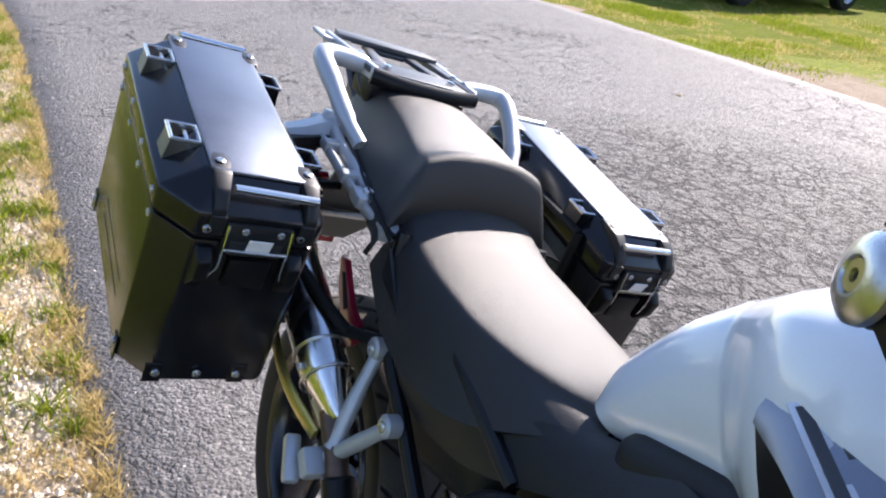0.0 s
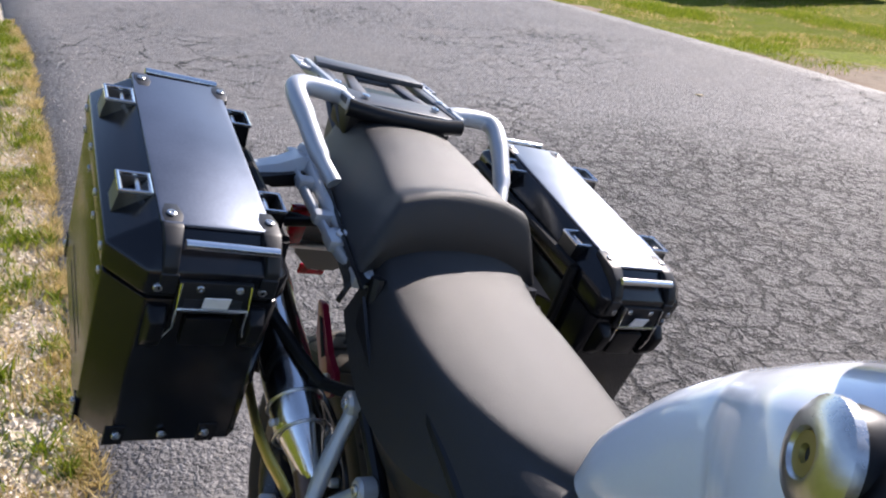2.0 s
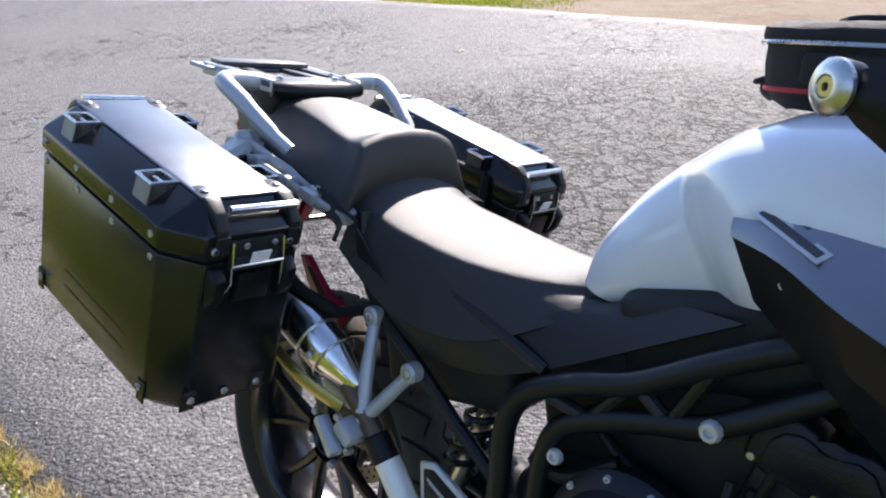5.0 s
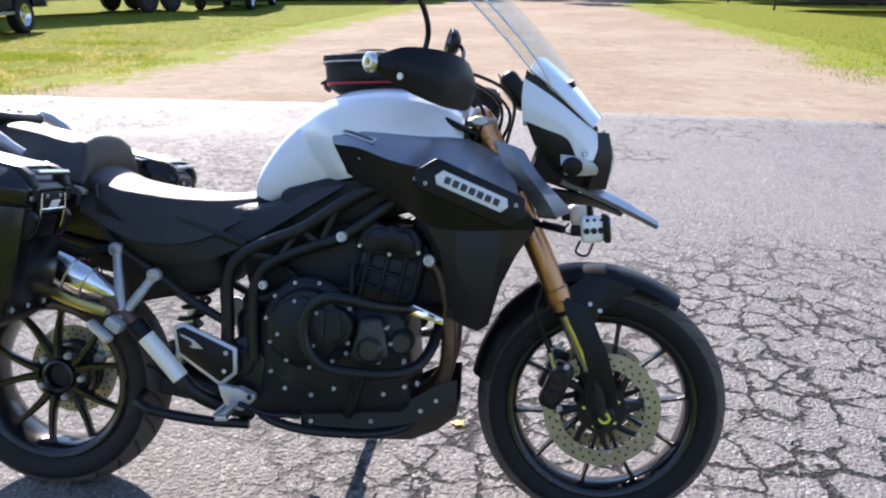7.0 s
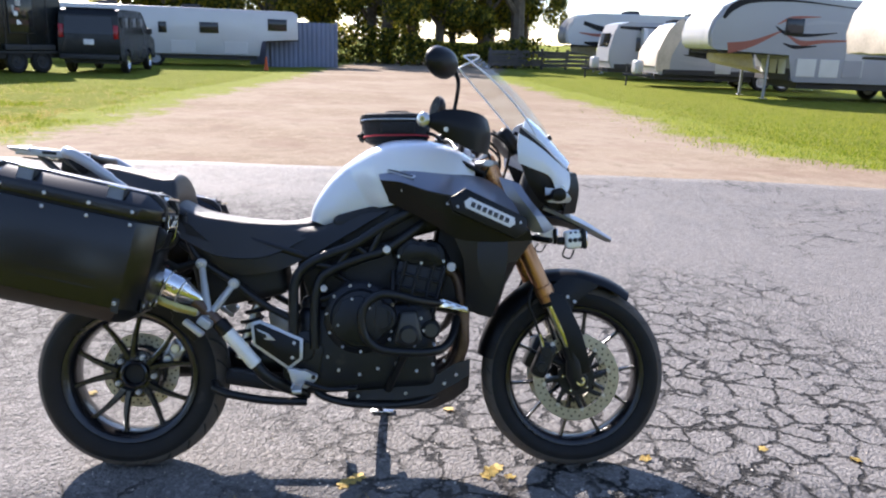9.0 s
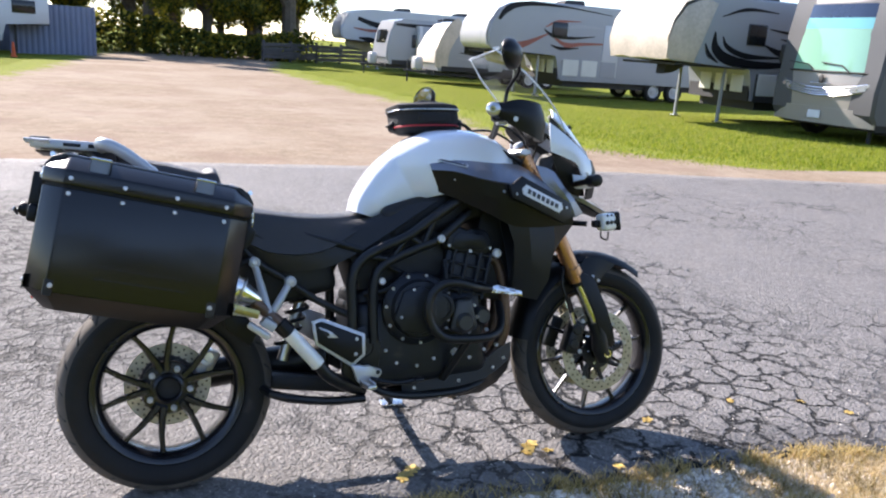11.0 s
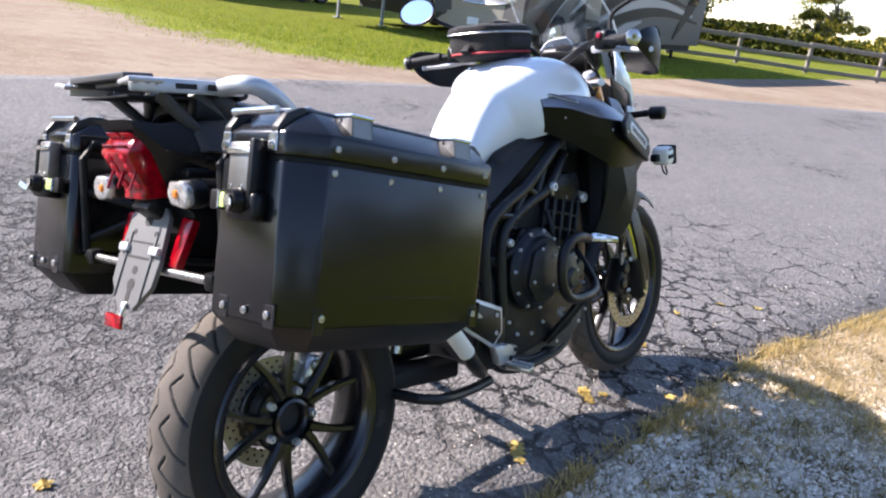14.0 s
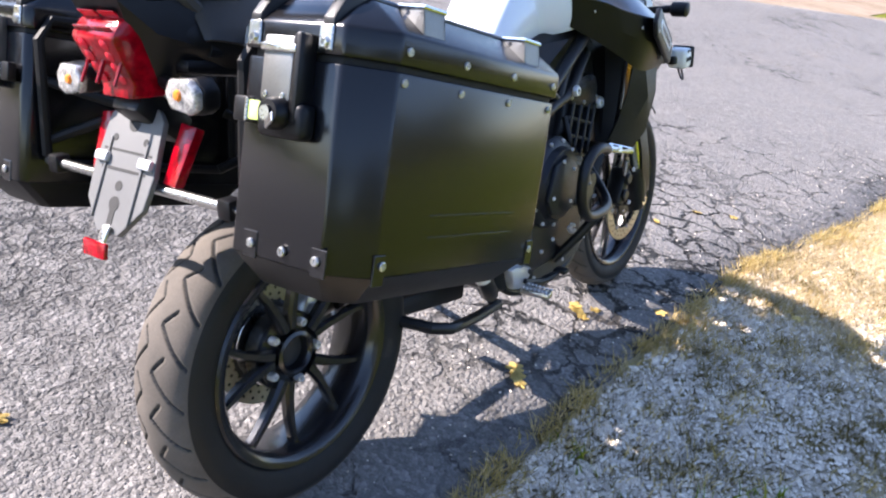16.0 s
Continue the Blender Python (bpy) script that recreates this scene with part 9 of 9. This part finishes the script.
    ms = part("mirror", shell, M_BLACK, bike, "oval rear-view mirror with black shell", 60)
    face = bm_lathe([(0.0475, -0.0035), (0, -0.0035)], "z", sides=32)
    for v in face.verts:
        v.co.y *= 1.38
        v.co.x *= 0.92
    bmesh.ops.transform(face, matrix=tilt, verts=face.verts)
    part("mirror_glass", face, M_MIRROR, ms, "mirror glass")
for pts in ([(1.09, -0.16, 1.17), (1.17, -0.10, 1.16), (1.24, -0.06, 1.10), (1.22, -0.03, 1.00)], [(1.08, -0.18, 1.18), (1.18, -0.13, 1.175), (1.27, -0.08, 1.12), (1.25, -0.04, 0.99)],
            [(1.10, 0.20, 1.17), (1.19, 0.13, 1.165), (1.26, 0.06, 1.09), (1.22, 0.03, 0.98)], [(1.08, -0.14, 1.16), (1.15, -0.12, 1.14), (1.20, -0.13, 1.08), (1.17, -0.12, 1.00)]):
    part("control_cable", bm_tube(pts, 0.0045, 8, 6), M_BLACK, bike)


# ---- luggage on the motorcycle ----
BIKE_M = pose(0, 0, 0, -LEAN, 0, 0)


def outline(a0, a1, o0, o1, ca, co, ci=0.012):
    """A box outline with cut corners on its outer side."""
    return [(a0 + ci, o0), (a1 - ci, o0), (a1, o0 + ci), (a1, o1 - co), (a1 - ca, o1), (a0 + ca, o1), (a0, o1 - co), (a0, o0 + ci)]


def pannier(s):
    box = new("pannier")
    box.matrix_basis = BIKE_M @ pose(-0.225, 0, 0.916, 0, 11.7, 0)
    box.empty_display_size = 0.1
    tagged(box, "black aluminium pannier with steel rivets and latches, hung on the motorcycle", "pannier", "panniers on the motorcycle")

    def solid(levels, bevel=0.004):
        rings_ = [[(a, s * o, h) for a, o in outline(*q)] for h, q in levels]
        bm_ = bm_loft(rings_)
        bmesh.ops.bevel(bm_, geom=bm_.edges[:], offset=bevel, segments=2, profile=0.5, affect="EDGES")
        return bm_

    A0, A1, O0, O1 = -0.065, 0.437, 0.276, 0.492
    body = part("case_body", solid([(-0.243, (A0, A1, O0, O1, 0.053, 0.045)), (0.012, (A0, A1, O0, O1, 0.053, 0.045))]), M_PANNIER, box,
                "satin black folded aluminium case")
    part("case_base", solid([(-0.290, (A0 + 0.05, A1 - 0.05, O0 + 0.01, O1 - 0.05, 0.03, 0.03)), (-0.2425, (A0 + 0.001, A1 - 0.001, O0 + 0.001, O1 - 0.001, 0.053, 0.045))], 0.002), M_BLACK, body, "black chamfered base")
    lid = part("lid", solid([(0.020, (A0 - 0.003, A1 + 0.003, O0 - 0.003, O1 + 0.003, 0.053, 0.045)), (0.056, (A0 - 0.003, A1 + 0.003, O0 - 0.003, O1 + 0.003, 0.053, 0.045)),
                             (0.094, (A0 + 0.040, A1 - 0.040, O0 + 0.020, O1 - 0.052, 0.012, 0.012))]), M_PANNIER, box, "black lid with chamfered edges")
    part("lid_seal", solid([(0.011, (A0 + 0.006, A1 - 0.006, O0 + 0.006, O1 - 0.006, 0.05, 0.042)), (0.021, (A0 + 0.006, A1 - 0.006, O0 + 0.006, O1 - 0.006, 0.05, 0.042))], 0.001), M_RUBBER, box)
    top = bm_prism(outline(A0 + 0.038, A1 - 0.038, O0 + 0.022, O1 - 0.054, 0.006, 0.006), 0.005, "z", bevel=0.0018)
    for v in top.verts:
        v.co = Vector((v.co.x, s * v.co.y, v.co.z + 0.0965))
    part("lid_top", top, M_LIDTOP, lid, "lid top plate with the sky's sheen in its colour")
    # outer wall stiffening press-lines
    for h in (-0.165, -0.195):
        part("pressed_line", bm_box((0.22, 0.0010, 0.0030), (0.20, s * (O1 + 0.0001), h), bevel=0.0003, seg=1), M_PANNIER, body)
    # end bars held by wedge-shaped corner caps
    for a, e in ((A0, -1), (A1, 1)):
        bar_a = a - e * 0.007
        part("carry_bar", bm_cyl((bar_a, s * (O0 + 0.020), 0.089), (bar_a, s * (O1 - 0.080), 0.091), 0.0064, sides=14), M_CHROME, lid, "polished carry bar")
        for o, q_ in ((O0 + 0.024, -1), (O1 - 0.068, 1)):
            def cap_ring(a_, w_in, w_out, lo_, hi_):
                i_, u_ = s * (o - q_ * w_in), s * (o + q_ * w_out)
                return [(a_, i_, lo_), (a_, u_, lo_), (a_, u_, hi_), (a_, i_, hi_)]
            cap = bm_loft([cap_ring(a - e * 0.084, 0.011, 0.008, 0.088, 0.0990), cap_ring(a - e * 0.060, 0.015, 0.012, 0.086, 0.1000), cap_ring(a - e * 0.034, 0.013, 0.012, 0.074, 0.0985),
                           cap_ring(a - e * 0.010, 0.009, 0.010, 0.054, 0.0860), cap_ring(a + e * 0.005, 0.008, 0.010, 0.050, 0.0640)])
            bmesh.ops.bevel(cap, geom=cap.edges[:], offset=0.0025, segments=2, profile=0.5, affect="EDGES")
            part("corner_cap", cap, M_CAP, lid, "dark grey wedge-shaped corner cap")
            bolt(lid, (a - e * 0.058, s * o, 0.1010), (0, 0, 1), 0.0062, 0.002, M_STEEL, "rivet")
            part("cap_foot", bm_box((0.004, 0.022, 0.030), (a + e * 0.0045, s * o, 0.040), bevel=0.0015, seg=1), M_CAP if e > 0 else M_STEEL, lid)
            if e < 0:
                bolt(lid, (a + e * 0.0055, s * o, 0.034), (e, 0, 0), 0.0075, 0.005, M_STEEL, "rivet")
    # tie-down brackets standing on the lid's slopes: a folded plate under an open frame
    for a in (0.0575, 0.3095):
        for o_in, o_out, foot_o, foot_h, top_h, mat_ in ((0.442, 0.480, 0.486, 0.060, 0.096, M_BRACKET), (0.298, 0.264, 0.262, 0.050, 0.090, M_BLACK)):
            w_ = 0.0225
            shell_ = bm_loft([[(a - w_, s * foot_o, foot_h), (a + w_, s * foot_o, foot_h), (a + w_, s * (foot_o - (foot_o - o_in) * 0.4), foot_h + 0.012), (a - w_, s * (foot_o - (foot_o - o_in) * 0.4), foot_h + 0.012)],
                              [(a - w_, s * o_out, top_h - 0.003), (a + w_, s * o_out, top_h - 0.003), (a + w_, s * (o_out + (o_in - o_out) * 0.12), top_h - 0.003), (a - w_, s * (o_out + (o_in - o_out) * 0.12), top_h - 0.003)]])
            bo_ = part("tie_down_bracket", shell_, mat_, lid, "folded steel tie-down bracket", 20)
            for e in (-1, 1):
                part("cheek", bm_loft([[(a + e * w_, s * o_out, top_h - 0.003), (a + e * w_, s * o_in, top_h - 0.003), (a + e * w_, s * o_in, top_h - 0.012), (a + e * w_, s * foot_o, foot_h)],
                                       [(a + e * (w_ - 0.003), s * o_out, top_h - 0.003), (a + e * (w_ - 0.003), s * o_in, top_h - 0.003), (a + e * (w_ - 0.003), s * o_in, top_h - 0.012), (a + e * (w_ - 0.003), s * foot_o, foot_h)]]), mat_, bo_)
            part("loop", bm_tube([(a - w_, s * o_out, top_h), (a + w_, s * o_out, top_h), (a + w_, s * o_in, top_h), (a - w_, s * o_in, top_h)], 0.0034, 8, closed=True), M_CHROME, bo_)
            part("loop_hinge", bm_cyl((a - w_, s * (o_in + (o_out - o_in) * 0.35), top_h - 0.008), (a + w_, s * (o_in + (o_out - o_in) * 0.35), top_h - 0.008), 0.0040, sides=10), M_CHROME, bo_)
    # rivets on the outer wall
    for a in (0.0, 0.123, 0.247, 0.369):
        for h in (0.0, 0.037):
            bolt(body if h < 0.01 else lid, (a, s * (O1 + (0.0 if h < 0.01 else 0.003)), h), (0, s, 0), 0.0056, 0.003, M_STEEL, "rivet")
    for a in (-0.002, 0.373):
        bolt(body, (a, s * (O1 + 0.002), -0.226), (0, s, 0), 0.0062, 0.003, M_STEEL, "rivet")
        bp_ = bm_box((0.022, 0.003, 0.040), (a + (0.004 if a > 0.1 else -0.004), s * O1, -0.232), bevel=0.001, seg=1)
        part("corner_plate", bp_, M_PANNIER, body)
    for a, e in ((A0, -1), (A1, 1)):
        for o in (0.325, 0.384, 0.443):
            bolt(body, (a + e * 0.002, s * o, -0.226), (e, 0, 0), 0.0066, 0.004, M_STEEL, "rivet")
        for o in (0.306, 0.435):
            if e > 0:
                bolt(lid, (a + e * 0.003, s * o, 0.033), (e, 0, 0), 0.0062, 0.004, M_STEEL, "rivet")
        for o in (0.322, 0.446):
            part("corner_plate", bm_box((0.003, 0.026, 0.036), (a + e * 0.0, s * o, -0.228), bevel=0.001, seg=1), M_PANNIER, body)
        if e > 0:
            la = part("latch", bm_box((0.007, 0.092, 0.046), (a + 0.0055, s * 0.366, 0.024), bevel=0.002), M_CAP, body, "black latch with wire bail and white label")
            part("latch_recess", bm_box((0.003, 0.074, 0.022), (a + 0.0085, s * 0.366, 0.010), bevel=0.001, seg=1), M_HOLE, la)
            for o in (0.337, 0.386):
                bolt(la, (a + 0.009, s * o, 0.038), (1, 0, 0), 0.0052, 0.003, M_STEEL)
            bail = bm_tube([(a + 0.010, s * 0.410, 0.046), (a + 0.015, s * 0.411, 0.010), (a + 0.015, s * 0.322, 0.010), (a + 0.010, s * 0.323, 0.046)], 0.0030, 8)
            for o in (0.411, 0.322):
                bail = bm_tube([(a + 0.015, s * o, 0.010), (a + 0.016, s * o, -0.018), (a + 0.006, s * (o + (0.008 if o > 0.36 else -0.008)), -0.046)], 0.0022, 8, bm=bail)
            part("bail", bail, M_CHROME, la)
            part("label", bm_box((0.002, 0.033, 0.025), (a + 0.0155, s * 0.364, 0.019), (0, 14, 0), 0.0005, 1), M_LABEL, la, "white label")
            part("latch_tongue", bm_box((0.010, 0.060, 0.050), (a + 0.006, s * 0.366, -0.032), (0, 5, 0), 0.004), M_BLACK, la)
            for o in (0.306, 0.430):
                horn = bm_loft([[(a, s * (o - 0.014), z_), (a, s * (o + 0.014), z_), (a + d_, s * (o + 0.009), z_), (a + d_, s * (o - 0.009), z_)] for z_, d_ in ((0.006, 0.006), (-0.008, 0.024), (-0.040, 0.020), (-0.062, 0.004))])
                bmesh.ops.bevel(horn, geom=horn.edges[:], offset=0.003, segments=2, profile=0.5, affect="EDGES")
                part("latch_horn", horn, M_BLACK, la)
        else:
            la = part("latch", bm_box((0.026, 0.052, 0.078), (a - 0.012, s * 0.367, -0.002), bevel=0.004, seg=2), M_BRACKET, body, "brushed latch plate in a black cradle")
            part("latch_cradle", bm_box((0.030, 0.012, 0.108), (a - 0.013, s * 0.401, -0.012), bevel=0.004), M_BLACK, la)
            part("latch_clip", bm_box((0.005, 0.060, 0.010), (a - 0.027, s * 0.370, 0.022), bevel=0.002), M_STEEL, la)
            for o in (0.352, 0.382):
                bolt(la, (a - 0.025, s * o, -0.034), (-1, 0, 0), 0.0040, 0.002, M_STEEL)
            part("lock", bm_box((0.028, 0.080, 0.046), (a - 0.012, s * 0.378, -0.062), bevel=0.010, seg=3), M_BLACK, la)
            kn = part("lock_knob", bm_lathe([(0, 0.026), (0.009, 0.026), (0.010, 0.022), (0.016, 0.022), (0.020, 0.014), (0.020, 0)], "x", (0, 0, 0), sides=24), M_BLACK, la)
            kn.matrix_basis = pose(a - 0.022, s * 0.378, -0.056, 0, 180, 0)
            part("lock_face", bm_lathe([(0, 0.0), (0.0088, 0.0)], "x", (0, 0, 0), sides=20), M_STEEL, la).matrix_basis = pose(a - 0.0485, s * 0.378, -0.056, 0, 180, 0)
            part("key_tag", bm_box((0.005, 0.024, 0.024), (a - 0.022, s * 0.332, -0.056), (0, 0, s * 10), 0.003), M_TAG, la, "yellow-green key tag")
            part("tag_loop", bm_box((0.016, 0.026, 0.032), (a - 0.014, s * 0.304, -0.056), bevel=0.003), M_BLACK, la)
            part("tag_clip", bm_box((0.018, 0.005, 0.028), (a - 0.016, s * 0.318, -0.056), bevel=0.001, seg=1), M_STEEL, la)
            part("key", bm_box((0.003, 0.026, 0.012), (a - 0.052, s * 0.392, -0.064), (s * 25, 0, s * 25), 0.001, 1), M_STEEL, la)
    return box


for side_ in (-1, 1):
    pannier(side_)

# tank bag
bag = new("tank_bag")
bag.matrix_basis = BIKE_M @ pose(0.885, 0.052, 1.146, 0, -2, 3)
bag.empty_display_size = 0.1
tagged(bag, "black nylon tank bag with red piping, strapped on the fuel tank", "tank bag")


def pillow(levels, n=40, power=3.2):
    rings_ = []
    for h, lx, ly, ox in levels:
        ring_ = []
        for k in range(n):
            a = 2 * math.pi * k / n
            c, s_ = math.cos(a), math.sin(a)
            q = (abs(c) ** power + abs(s_) ** power) ** (-1 / power)
            wob = 1 + 0.03 * noise.noise(Vector((c * 2, s_ * 2, h * 25)))
            ring_.append((ox + lx * c * q * wob, ly * s_ * q * wob, h + 0.004 * noise.noise(Vector((c * 3, s_ * 3, h * 9 + 4)))))
        rings_.append(ring_)
    return bm_loft(rings_)


bb = part("bag_body", pillow([(-0.006, 0.09, 0.075, 0.0), (0.004, 0.108, 0.088, 0.0), (0.022, 0.118, 0.096, 0.0), (0.045, 0.121, 0.098, 0.0), (0.066, 0.119, 0.097, -0.002), (0.070, 0.121, 0.099, -0.002)]), M_FABRIC, bag, "black nylon bag body", 50)
part("bag_lid", pillow([(0.070, 0.122, 0.100, -0.003), (0.078, 0.124, 0.102, -0.004), (0.088, 0.121, 0.098, -0.006), (0.096, 0.10, 0.08, -0.006), (0.099, 0.06, 0.05, -0.006)]), M_FABRIC, bag, smooth=50)


def belt(h, lx, ly, r, ox=0.0, n=48, power=3.2):
    pts = []
    for k in range(n):
        a = 2 * math.pi * k / n
        c, s_ = math.cos(a), math.sin(a)
        q = (abs(c) ** power + abs(s_) ** power) ** (-1 / power)
        pts.append((ox + lx * c * q, ly * s_ * q, h))
    return bm_tube(pts, r, 6, closed=True)


part("red_piping", belt(0.016, 0.116, 0.095, 0.0035), M_REDTRIM, bag, "red piping")
part("zip", belt(0.071, 0.1235, 0.1015, 0.0028, -0.003), M_STEEL, bag)
part("rear_strap", bm_tube([(-0.10, 0.0, 0.05), (-0.116, 0.0, 0.036), (-0.124, 0.004, 0.026), (-0.126, 0.0, 0.012), (-0.115, 0.0, 0.004)], 0.007, 8, 4, flat=2.2), M_FABRIC, bag)
bk = bm_tube([(-0.116, -0.016, 0.03), (-0.136, -0.012, 0.022), (-0.136, 0.012, 0.022), (-0.116, 0.016, 0.03)], 0.004, 8, closed=True)
part("buckle", bk, M_BLACK, bag)
part("bag_handle", bm_tube([(-0.04, -0.03, 0.097), (-0.02, -0.032, 0.102), (0.03, -0.032, 0.102), (0.05, -0.03, 0.096)], 0.006, 8, 4, flat=1.8), M_FABRIC, bag)
part("front_strap", bm_tube([(0.10, -0.06, 0.03), (0.135, -0.065, 0.015), (0.16, -0.07, -0.012)], 0.006, 8, 3, flat=2.0), M_FABRIC, bag)
part("side_pocket", bm_box((0.12, 0.018, 0.036), (0.0, -0.097, 0.042), (4, 0, 0), 0.008, 3), M_FABRIC, bag)
